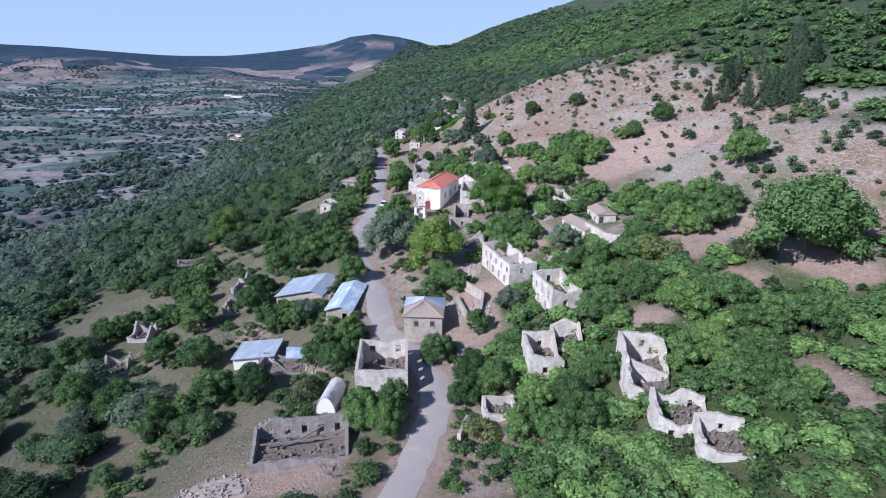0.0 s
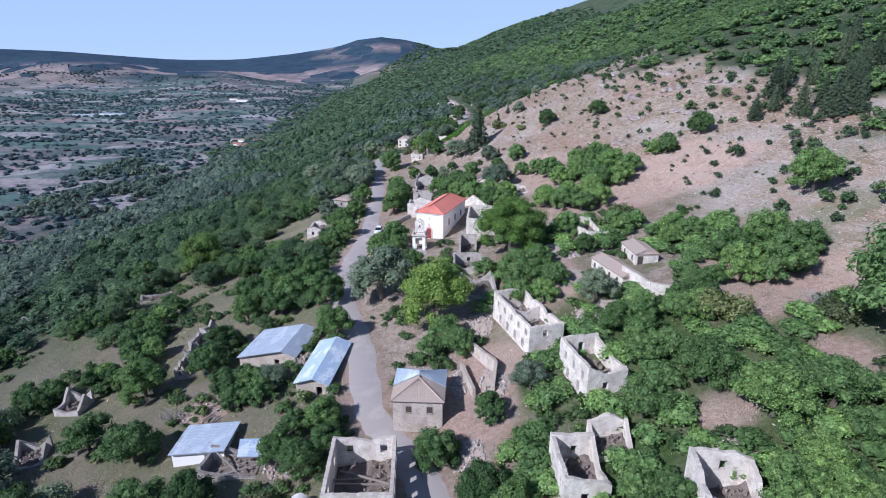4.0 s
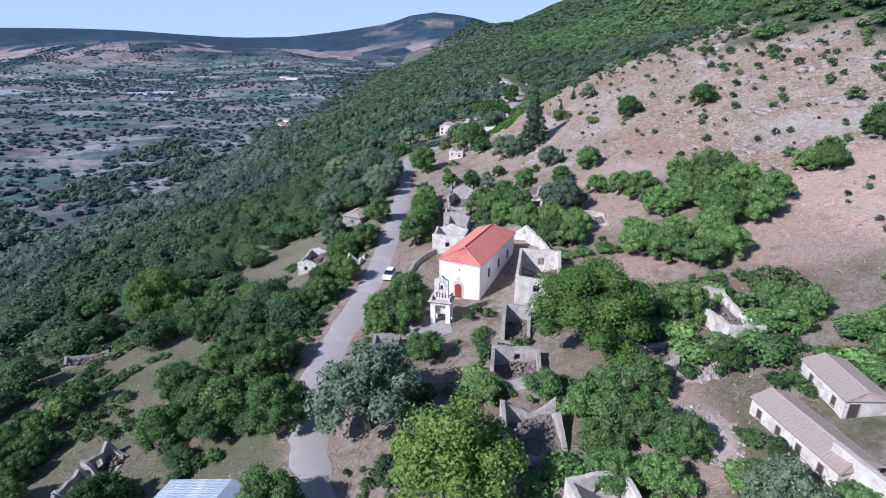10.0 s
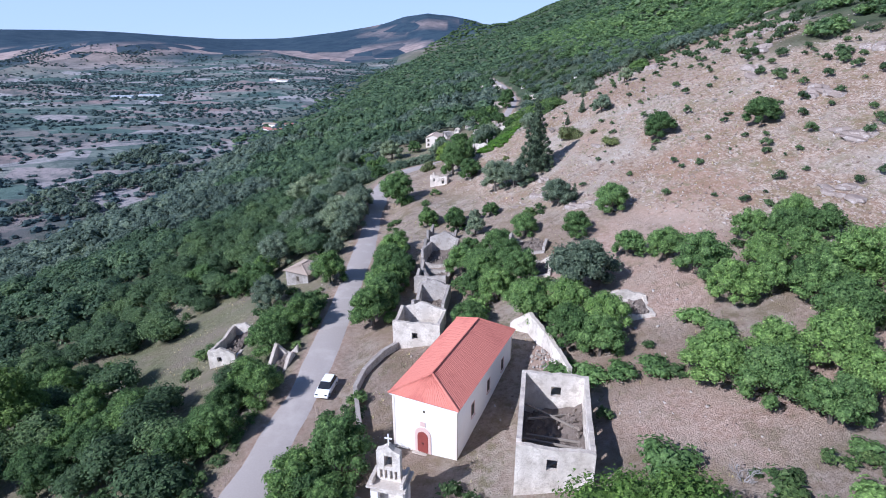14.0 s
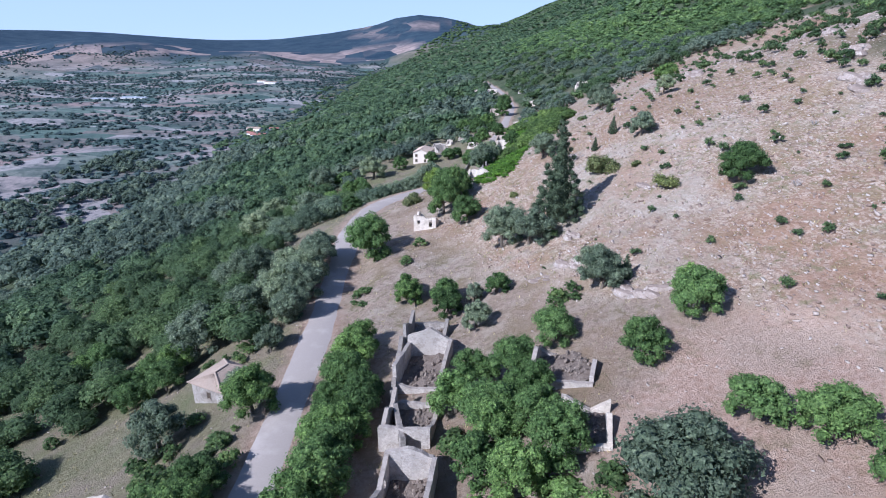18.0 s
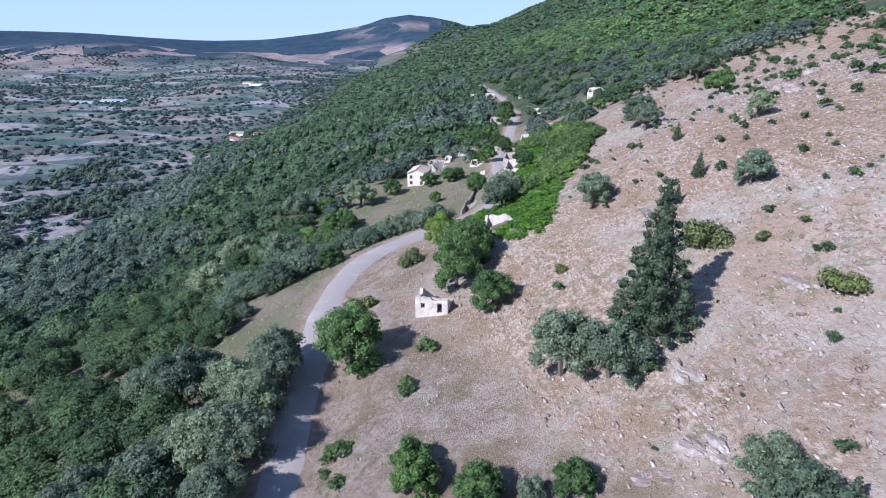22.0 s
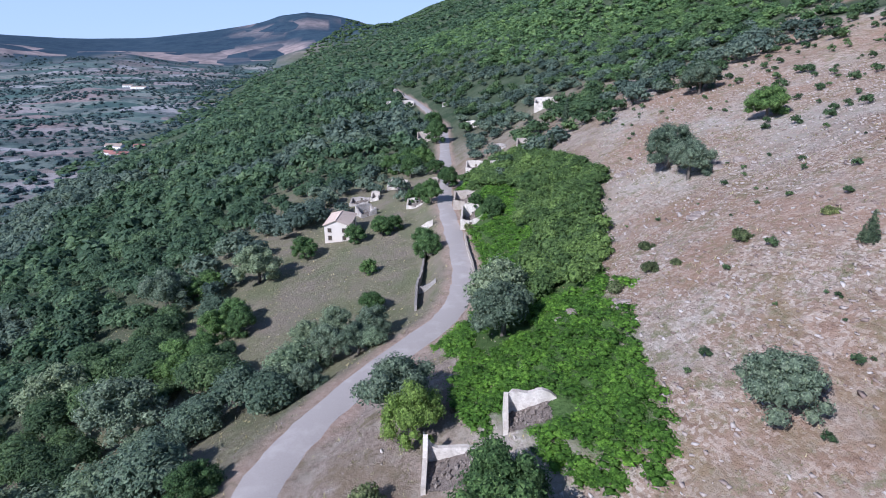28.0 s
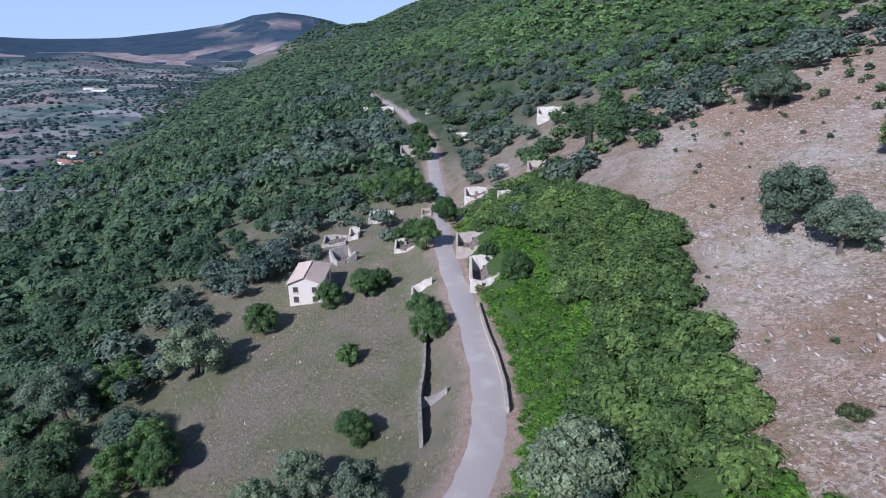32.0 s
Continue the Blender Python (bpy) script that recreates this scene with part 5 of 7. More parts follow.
roofed_house(34.5, 125.9, 3.9, 10.0, 12, 2.3, 0.75, STONE_PALE, OLD_TILE, "long low house with faded grey-brown tiles", 0.6, 0.0,
             [("l", -3.4, 0.8, 0.5, 0.9), ("l", -1.0, 0.8, 0.5, 0.9), ("l", 1.4, 0.8, 0.5, 0.9), ("l", 3.8, 0.8, 0.5, 0.9), ("f", 0.0, 0.2, 0.9, 1.7)], 0.18, 14.8, group="old tiled houses")
roofed_house(40.9, 131.9, 4.2, 6.9, 0, 2.3, 0.7, STONE_PALE, OLD_TILE, "small house with faded tiles and tan front", 0.5, 0.0,
             [("l", -2.0, 0.8, 0.5, 0.9), ("l", 1.6, 0.8, 0.5, 0.9), ("f", -1.2, 0.1, 0.9, 1.8)], 0.18, 16.0, group="old tiled houses")
ruin(-29.0, 199.8, 3.8, 9.4, -2, ([(0, 2.6), (0.5, 3.3), (1, 2.4)], [(0, 1.6), (0.6, 1.0), (1, 1.4)], [(0, 1.4), (0.5, 2.6), (1, 2.0)], [(0, 2.2), (0.5, 2.0), (1, 2.6)]),
     "small roofless pale stone hut on a grassy slope", STONE_PALE, {0: [(1.4, 2.1, 0.9, 1.8)]}, seed=27, heap=0.5)
roofed_house(-22.9, 222.8, 5.4, 5.6, -25, 2.5, 1.1, STONE_GREY, OLD_TILE, "small hut with a sagging brown tiled roof", 2.0, 2.0, [("f", 0.2, 0.8, 0.6, 0.9)], 0.35, float(ground(-22.9, 222.8)) - 0.5, group="old tiled houses")
roofed_house(-3.5, 402.0, 6.6, 10.5, -12, 4.9, 1.5, PLASTER_PINK, PINK_TILE, "two-storey cream plastered house with a tiled roof", 0, 2.4,
             [("f", -1.9, 3.0, 0.9, 1.1), ("f", 1.9, 3.0, 0.9, 1.1), ("f", -1.9, 0.9, 0.9, 1.1), ("f", 1.9, 0.9, 0.9, 1.1), ("r", -3, 3.0, 0.9, 1.1), ("r", 2, 3.0, 0.9, 1.1)], 0.35)

# the red-roofed farm and sheds in the valley
for x, y, w, d, rot, mat, label in ((-282, 1026, 13, 24, 80, WORN_RED_TILE, "far white farmhouse with a weathered red roof"), (-300, 1040, 10, 16, 60, WORN_RED_TILE, "far white farmhouse with a weathered red roof"), (-266, 1052, 10, 14, 95, WORN_RED_TILE, "far white farmhouse with a weathered red roof"),
                                    (-318, 1109, 12, 22, 85, OLD_TILE, "far pale farm building in the valley"), (-300, 1075, 9, 12, 70, OLD_TILE, "far pale farm building in the valley"), (-850, 1595, 20, 60, 85, TIN, "long white barn in the valley"), (-792, 1631, 20, 70, 80, TIN, "long white barn in the valley"),
                                    (-520, 1900, 18, 40, 80, OLD_TILE, "far pale farm building in the valley"), (-560, 1940, 14, 26, 85, OLD_TILE, "far pale farm building in the valley")):
    roofed_house(x, y, w, d, rot, 5.0, 2.2, WHITE, mat, label, 0, 0, [("f", 0, 1.2, 1.4, 1.4), ("l", 3, 1.2, 1.4, 1.4), ("l", -3, 1.2, 1.4, 1.4), ("r", 3, 1.2, 1.4, 1.4), ("r", -3, 1.2, 1.4, 1.4)], 0.4, name="farmhouse", group="valley farms")

# ruins of the northern quarter: place, size, turn, wall heights
FAR_RUINS = [
    (31.2, 399.7, 6.9, 5.5, -14, 1.4, 2.4), (41.6, 434.3, 5.9, 4.7, -14, 1.4, 2.5), (43.9, 414.3, 4.6, 3.7, -14, 1.2, 2.2), (54.4, 450.9, 4.2, 3.5, -18, 1.2, 2.1),
    (56.9, 423.1, 9.0, 7.2, -18, 1.0, 1.8), (84.2, 483.2, 11.4, 8.0, -20, 1.6, 2.9), (60.7, 522.5, 5.8, 4.6, -16, 1.7, 2.9), (65.1, 619.0, 3.6, 3.5, -16, 1.3, 2.3),
    (38.3, 520.7, 9.2, 7.4, -10, 2.1, 3.7), (34.4, 674.1, 9.0, 7.2, -10, 2.2, 4.0), (45.1, 657.8, 8.6, 6.9, -10, 2.2, 4.0), (27.4, 635.5, 5.2, 4.1, -10, 1.7, 3.0),
    (40.8, 615.9, 4.2, 3.5, -10, 1.9, 3.4), (16.1, 441.7, 6.4, 5.1, -12, 1.3, 2.3), (7.7, 431.2, 2.3, 3.5, -12, 1.4, 2.4), (2.7, 430.6, 5.7, 4.5, -12, 0.9, 1.6),
    (27.5, 433.8, 2.4, 3.5, -12, 0.8, 1.4), (19.0, 414.8, 5.2, 4.1, -12, 1.2, 2.2),
    (28.9, 383.5, 5.0, 8.0, -14, 2.2, 3.2), (4.0, 416.0, 4.6, 4.0, 20, 1.6, 3.0),
]
for n, (x, y, w, d, rot, lo, hi) in enumerate(FAR_RUINS):
    ruin(x, y, w, d, rot, ([(0, lo), (0.4, lo * 0.7), (1, hi)], [(0, hi), (0.5, lo), (1, hi)], [(0, hi), (0.5, hi * 1.15), (1, hi)], [(0, hi), (0.6, lo), (1, lo)]),
         "pale roofless stone house in the northern quarter", (STONE_TAN, STONE_PALE, STONE_PALE, STONE)[n % 4], {0: windows(w, 1, 0.6, 1.4, 0.7), 2: windows(w, 1, 0.7, 1.5, 0.7)} if w > 4 else {}, seed=60 + n, heap=0.35, base=ground(x, y) - 0.4)
for n, (x, y, w, d, rot, lo, hi) in enumerate([(-57.8, 108.6, 4.0, 4.0, 10, 1.0, 2.8), (-58.4, 121.3, 4.0, 3.6, -10, 1.2, 3.2), (-104.0, 180.0, 6.0, 5.0, 5, 1.2, 2.6), (-67.0, 174.0, 7.0, 3.0, 20, 0.8, 1.4),
                                               (-34.0, 150.4, 3.4, 7.0, -40, 1.0, 2.2), (-17.9, 188.4, 3.0, 5.0, -8, 1.2, 2.8), (-19.0, 179.6, 4.0, 4.0, -12, 1.0, 2.0), (9.0, 78.0, 4.0, 3.2, 0, 1.8, 2.2),
                                               (11.2, 132.6, 5.6, 6.0, 4, 1.6, 3.6), (19.0, 201.0, 4.0, 4.6, -12, 1.4, 2.6)]):
    ruin(x, y, w, d, rot, ([(0, lo), (0.5, lo * 0.6), (1, lo)], [(0, lo), (0.6, hi), (1, lo)], [(0, hi), (0.4, lo), (1, hi)], [(0, hi), (0.5, lo * 0.8), (1, lo)]),
         "crumbled stone remains half hidden by trees", STONE_PALE if n in (5, 6, 7, 9) else STONE, {}, seed=80 + n, heap=0.5)


def rubble_heap(x, y, w, d, high, label, mat, seed, count=120):
    """Fallen stone and earth spread over the ground."""
    z = ground(x, y)
    ob = thing("rubble_heap", pose(x, y, z), label, "rubble", "rubble heaps")
    r = random.Random(seed)
    bm = bmesh.new()
    n = 12
    gx, gy = np.meshgrid(x + (2 * np.arange(n + 1) / n - 1) * w / 2, y + (2 * np.arange(n + 1) / n - 1) * d / 2)
    gz = height(gx, gy)
    grid = []
    for j in range(n + 1):
        row = []
        for i in range(n + 1):
            a, b = 2 * i / n - 1, 2 * j / n - 1
            q = max(0.0, 1 - a * a - b * b)
            px, py = a * w / 2, b * d / 2
            row.append(bm.verts.new((px, py, float(gz[j, i]) - z - 0.12 + high * q ** 0.7 * r.uniform(0.5, 1.0) + (0.0 if q else -0.2))))
        grid.append(row)
    for j in range(n):
        for i in range(n):
            bm.faces.new((grid[j][i], grid[j][i + 1], grid[j + 1][i + 1], grid[j + 1][i]))
    part("earth", bm, mat, ob)
    bm = bmesh.new()
    for _ in range(count):
        k, q = r.random() * 6.28, math.sqrt(r.random()) * 0.98
        px, py, t = math.cos(k) * q * w / 2, math.sin(k) * q * d / 2, r.uniform(0.12, 0.5) ** 1.2
        m = Matrix.Translation((px, py, float(gz[min(n, round((py * 2 / d + 1) * n / 2)), min(n, round((px * 2 / w + 1) * n / 2))]) - z + 0.8 * high * max(0.0, 1 - q * q) ** 0.7)) @ Euler((r.random() * 3, r.random() * 3, r.random() * 3)).to_matrix().to_4x4()
        hexa(bm, [m @ Vector((sx * t / 2, sy * t / 2 * 0.7, sz * t / 2 * 0.6)) for sz in (-1, 1) for sx, sy in ((-1, -1), (1, -1), (1, 1), (-1, 1))])
    part("fallen_rubble", bm, STONE, ob, "broken pale building stones")["kind"] = "stuff"


EARTHY = plain_material("reddish_earth", (0.17, 0.115, 0.085), (0.34, 0.25, 0.20), 0.95, 0.0, 1.4)
DUSTY = plain_material("dusty_earth", (0.26, 0.20, 0.16), (0.42, 0.34, 0.285), 0.95, 0.0, 1.2)
for n, (x, y, w, d, h, mat) in enumerate([(-20.5, 120.5, 6, 7, 0.9, EARTHY), (-33, 113.5, 10, 8, 0.6, EARTHY), (-21.5, 82.5, 9, 6, 0.7, EARTHY), (-28, 70, 10, 7, 0.5, DUSTY), (10.2, 122.0, 5, 9, 0.6, DUSTY), (10.6, 106.5, 4.5, 8, 0.5, DUSTY),
                                          (5.4, 108.0, 2.6, 7, 0.4, DUSTY), (26.8, 128.5, 6, 9, 0.5, DUSTY), (29.5, 138, 6, 5, 0.4, DUSTY), (17.5, 179.5, 5, 6, 0.6, EARTHY), (12.6, 126.0, 5, 6, 0.9, DUSTY), (5.2, 94, 5, 6, 0.4, DUSTY), (20, 109, 4, 7, 0.4, DUSTY),
                                          (28.0, 116.0, 8, 7, 0.3, DUSTY), (32.4, 84, 6, 6, 0.5, DUSTY), (-17.5, 97.5, 7, 5, 0.6, EARTHY)]):
    rubble_heap(x, y, w, d, h, "heap of fallen stone and reddish earth" if mat is EARTHY else "low spread of fallen stone and dust", mat, 200 + n)


def dead_tree(x, y, wide, seed):
    """Bare grey branches that fork three times."""
    r = random.Random(seed)
    ob = thing("dead_tree", pose(x, y, ground(x, y) - 0.1), "leafless grey dead shrub with bare branches", "tree", "dead shrubs")
    bm = bmesh.new()

    def limb(a, b, ra, rb):
        rings = []
        for p, q in ((a, ra), (b, rb)):
            rings.append([bm.verts.new(p + Vector((math.cos(k * 2.094) * q, math.sin(k * 2.094) * q, 0))) for k in range(3)])
        for k in range(3):
            bm.faces.new((rings[0][k], rings[0][(k + 1) % 3], rings[1][(k + 1) % 3], rings[1][k]))

    def fork(p, way, long, thick, left):
        q = p + way * long
        limb(p, q, thick, thick * 0.6)
        if left:
            for _ in range(4):
                turn = Vector((r.uniform(-1, 1), r.uniform(-1, 1), r.uniform(-0.2, 0.7)))
                fork(p.lerp(q, r.uniform(0.4, 1.0)), (way + turn * 0.9).normalized(), long * r.uniform(0.55, 0.8), thick * 0.55, left - 1)

    for k in range(4):
        a = k * 1.57 + r.random()
        fork(Vector((0, 0, 0)), Vector((math.cos(a) * 0.7, math.sin(a) * 0.7, 0.8)).normalized(), wide * 0.26, wide * 0.018, 3)
    part("branches", bm, plain_material("dead_wood", (0.30, 0.27, 0.25), (0.46, 0.43, 0.41), 0.9, 0.0, 5), ob)


for n, (x, y, w) in enumerate([(-13.3, 70.2, 5), (56.5, 106.5, 5.5), (41, 93, 4.5), (-38.5, 112, 5), (12.4, 128.6, 5), (29.8, 157.5, 3), (-35, 116, 4), (52, 231, 2.2), (62, 246, 2.0), (32.1, 271.4, 4.2), (-18.5, 330, 4.5)]):
    dead_tree(x, y, w, 300 + n)


def crag(x, y, w, d, h, rot, seed):
    """A broken ledge of pale limestone in the slope."""
    r = random.Random(seed)
    ob = thing("rock_outcrop", pose(x, y, ground(x, y) - 0.15 * h, 0, 0, rot), "pale broken limestone ledge in the slope", "rock", "rock outcrops")
    for k in range(7):
        bm = bmesh.new()
        bmesh.ops.create_icosphere(bm, subdivisions=2, radius=0.5)
        big = r.uniform(0.3, 0.75)
        for v in bm.verts:
            v.co = Vector((round(v.co.x * 3.2) / 3.2 * 0.5 + v.co.x * 0.5, round(v.co.y * 3.2) / 3.2 * 0.5 + v.co.y * 0.5, round(v.co.z * 2.6) / 2.6 * 0.6 + v.co.z * 0.4)) * r.uniform(0.86, 1.14)
        px, py = r.uniform(-0.4, 0.4) * w, r.uniform(-0.4, 0.4) * d
        c, s = math.cos(radians(rot)), math.sin(radians(rot))
        z = ground(x + c * px - s * py, y + s * px + c * py) - ground(x, y)
        part("boulder", moved(bm, Matrix.Translation((px, py, z + 0.1 * h)) @ Matrix.Rotation(r.uniform(-0.5, 0.5), 4, "Z") @ Matrix.Rotation(r.uniform(-0.25, 0.25), 4, "X") @ Matrix.Diagonal((w * big * 0.8, d * big * 0.8, h * r.uniform(0.6, 1.2), 1))), ROCK, ob)


for n, (x, y, w, d, h, rot) in enumerate([(24, 231.9, 2.2, 5, 1.3, 25), (25.4, 240.7, 2, 5, 1.5, 20), (29.3, 219.9, 3, 7, 1.4, 35), (19.7, 231, 2.8, 1.6, 0.5, 5), (33.5, 214.5, 3, 5, 1.2, 40), (23.8, 310.2, 3.2, 2.4, 1.1, 10), (27.5, 306, 2, 3, 0.9, 20),
                                         (36, 330.5, 2, 3, 1.0, 10), (70, 214, 5, 9, 1.8, 20), (76, 232, 5, 8, 2.0, 15), (82, 205, 6, 9, 2.0, 25), (88, 226, 6, 7, 2.0, 10), (74, 255, 5, 8, 1.8, 10), (83, 270, 5, 8, 2.0, 5), (95, 246, 6, 9, 2.2, 12),
                                         (66, 300, 5, 7, 1.6, 5), (80, 318, 6, 8, 2.0, 8), (92, 296, 5, 9, 2.0, 0), (60, 336, 4, 6, 1.5, 5), (52, 352, 3, 4, 1.2, 0), (97, 222, 5, 8, 1.8, 20), (61, 198, 4, 6, 1.2, 30), (45, 318, 3, 4, 0.8, 20), (38, 246, 2.5, 4, 0.7, 25)]):
    crag(x, y, w, d, h, rot, 400 + n)


def timber_pile(x, y, rot):
    ob = thing("timber_pile", pose(x, y, ground(x, y), 0, 0, rot), "old grey beams lying beside a shed", "timber")
    for k in range(6):
        part("beam", moved(box_bm(-2.0, 2.0, -0.09, 0.09, 0.0, 0.16, 0.01), pose(0.1 * k, k * 0.42 - 1, 0.05 + 0.06 * (k % 3), 0, 2 * (k % 3) - 2, 6 * (k % 4) - 9)), WOOD, ob)


timber_pile(-31.0, 110.6, 62)


def car(x, y, rot):
    """A small white parked hatchback."""
    d, z = road_gap(x, y)
    ob = thing("car", pose(x, y, float(z) + 0.02, 0, 0, rot), "small white hatchback parked beside the road", "car")
    paint = plain_material("white_car_paint", (0.78, 0.79, 0.80), (0.84, 0.85, 0.86), 0.25)
    glass = plain_material("dark_car_glass", (0.015, 0.017, 0.02), (0.03, 0.033, 0.04), 0.08)
    rubber = plain_material("black_tyre", (0.015, 0.015, 0.015), (0.03, 0.03, 0.03), 0.8)
    lower = [(-2.0, 0.45), (-1.98, 0.85), (-1.75, 0.95), (0.75, 0.97), (1.7, 0.82), (2.0, 0.66), (2.02, 0.4), (1.8, 0.28), (-1.85, 0.28)]
    upper = [(-1.9, 0.95), (-1.62, 1.42), (-0.9, 1.5), (0.1, 1.45), (0.95, 0.96)]

    def hull(profile, half, inset):
        bm = bmesh.new()
        sides = [[bm.verts.new((s * (half - inset * (p[1] > 1.2)), p[0], p[1])) for p in profile] for s in (-1, 1)]
        n = len(profile)
        bm.faces.new(sides[0])
        bm.faces.new(sides[1][::-1])
        for k in range(n):
            bm.faces.new((sides[0][k], sides[1][k], sides[1][(k + 1) % n], sides[0][(k + 1) % n]))
        return bm

    part("body", hull(lower, 0.85, 0.0), paint, ob)
    part("cabin_glass", hull(upper, 0.78, 0.14), glass, ob, "dark glazed cabin")
    part("roof", box_bm(-0.62, 0.62, -1.58, 0.08, 1.46, 1.52, 0.02), paint, ob)
    for sx in (-1, 1):
        for yy in (-1.25, 1.28):
            bm = bmesh.new()
            bmesh.ops.create_cone(bm, cap_ends=True, segments=16, radius1=0.31, radius2=0.31, depth=0.2)
            wheel = part("wheel", moved(bm, Matrix.Translation((sx * 0.78, yy, 0.31)) @ Matrix.Rotation(math.pi / 2, 4, "Y")), rubber, ob)
            bm = bmesh.new()
            bmesh.ops.create_cone(bm, cap_ends=True, segments=12, radius1=0.19, radius2=0.17, depth=0.22)
            part("rim", moved(bm, Matrix.Translation((sx * 0.785, yy, 0.31)) @ Matrix.Rotation(math.pi / 2, 4, "Y")), TIN, wheel)
        part("headlight", box_bm(sx * 0.6 - 0.18, sx * 0.6 + 0.18, 1.82, 1.97, 0.62, 0.76, 0.02), glass, ob)
        part("tail_light", box_bm(sx * 0.7 - 0.1, sx * 0.7 + 0.1, -2.02, -1.95, 0.62, 0.85), plain_material("red_lamp", (0.3, 0.01, 0.01), (0.4, 0.02, 0.02), 0.2), ob)


car(-9.7, 181.0, 172)


# ---- plants ----
def lumps_of(kind, r):
    """The rounded masses that a crown is made of: centre and radius, for a crown 1 wide on a ground at 0."""
    out = []
    if kind == "conifer":
        # tiers of drooping branch ends round a dense inside
        for k in range(15):
            z = 0.22 + 1.62 * k / 14
            rad = 0.46 * (1 - k / 14.6) ** 0.85 + 0.02
            out.append((0.0, 0.0, z, rad * 0.62 + 0.02))
            count = max(3, round(11 * (1 - k / 15)))
            for m in range(count):
                a, q = k * 1.9 + (m + r.uniform(-0.3, 0.3)) * 6.28 / count, rad * r.uniform(0.72, 1.04)
                out.append((math.cos(a) * q, math.sin(a) * q, z - 0.10 * q + r.uniform(-0.04, 0.04), 0.045 + 0.035 * (1 - k / 15)))
        return out
    if kind == "cypress":
        return [(r.uniform(-0.06, 0.06), r.uniform(-0.06, 0.06), 0.3 + 0.42 * k, 0.5 * math.sin(min(1.0, (12.5 - k) / 8.0) * 1.57) + 0.08) for k in range(13)]
    if kind == "bush":
        for _ in range(8):
            a, q = r.random() * 6.28, r.uniform(0.05, 0.34)
            out.append((math.cos(a) * q, math.sin(a) * q, r.uniform(0.1, 0.3), r.uniform(0.14, 0.22)))
        return out
    if kind.startswith("low"):
        n = int(kind[3:])
        if n == 1:
            return [(0.0, 0.0, 0.34, 0.40)]
        for k in range(n):
            a, q = 2.4 * k + r.uniform(-0.4, 0.4), 0.30 * math.sqrt((k + 0.2) / n)
            out.append((math.cos(a) * q, math.sin(a) * q, 0.30 + (0.40 - q * 0.8) * r.uniform(0.4, 1.1), r.uniform(0.18, 0.26) if n > 4 else r.uniform(0.25, 0.33)))
        return out
    n = 27 if kind == "oak" else 23
    lo = 0.30 if kind == "oak" else 0.34
    wide, tall = r.uniform(0.85, 1.1), r.uniform(0.9, 1.15)
    for k in range(n):
        a, q = 2.4 * k + r.uniform(-0.5, 0.5), 0.41 * math.sqrt((k + 0.4) / n) + r.uniform(-0.05, 0.04)
        z = lo + (0.44 - q * q * 1.9) * r.choice((0.45, 0.75, 1.0, 1.0, 1.12)) * tall
        out.append((math.cos(a) * q * wide, math.sin(a) * q / wide, z, r.uniform(0.085, 0.155)))
    for k in range(5):
        a = k * 1.26
        out.append((math.cos(a) * 0.16, math.sin(a) * 0.16, lo + 0.12 + r.uniform(-0.05, 0.08), 0.2))
    for k in range(7):
        a = r.random() * 6.28
        out.append((math.cos(a) * 0.36, math.sin(a) * 0.36, lo - 0.10 + r.uniform(-0.07, 0.06), r.uniform(0.08, 0.14)))
    return out


_ico = None


def ico():
    global _ico
    if _ico is None:
        bm = bmesh.new()
        bmesh.ops.create_icosphere(bm, subdivisions=1, radius=1)
        _ico = (np.array([v.co[:] for v in bm.verts]), np.array([[v.index for v in f.verts] for f in bm.faces]))
        bm.free()
    return _ico


OCTA = (np.array([(1, 0, 0), (-1, 0, 0), (0, 1, 0), (0, -1, 0), (0, 0, 1), (0, 0, -1.0)]), np.array([(0, 2, 4), (2, 1, 4), (1, 3, 4), (3, 0, 4), (2, 0, 5), (1, 2, 5), (3, 1, 5), (0, 3, 5)]))


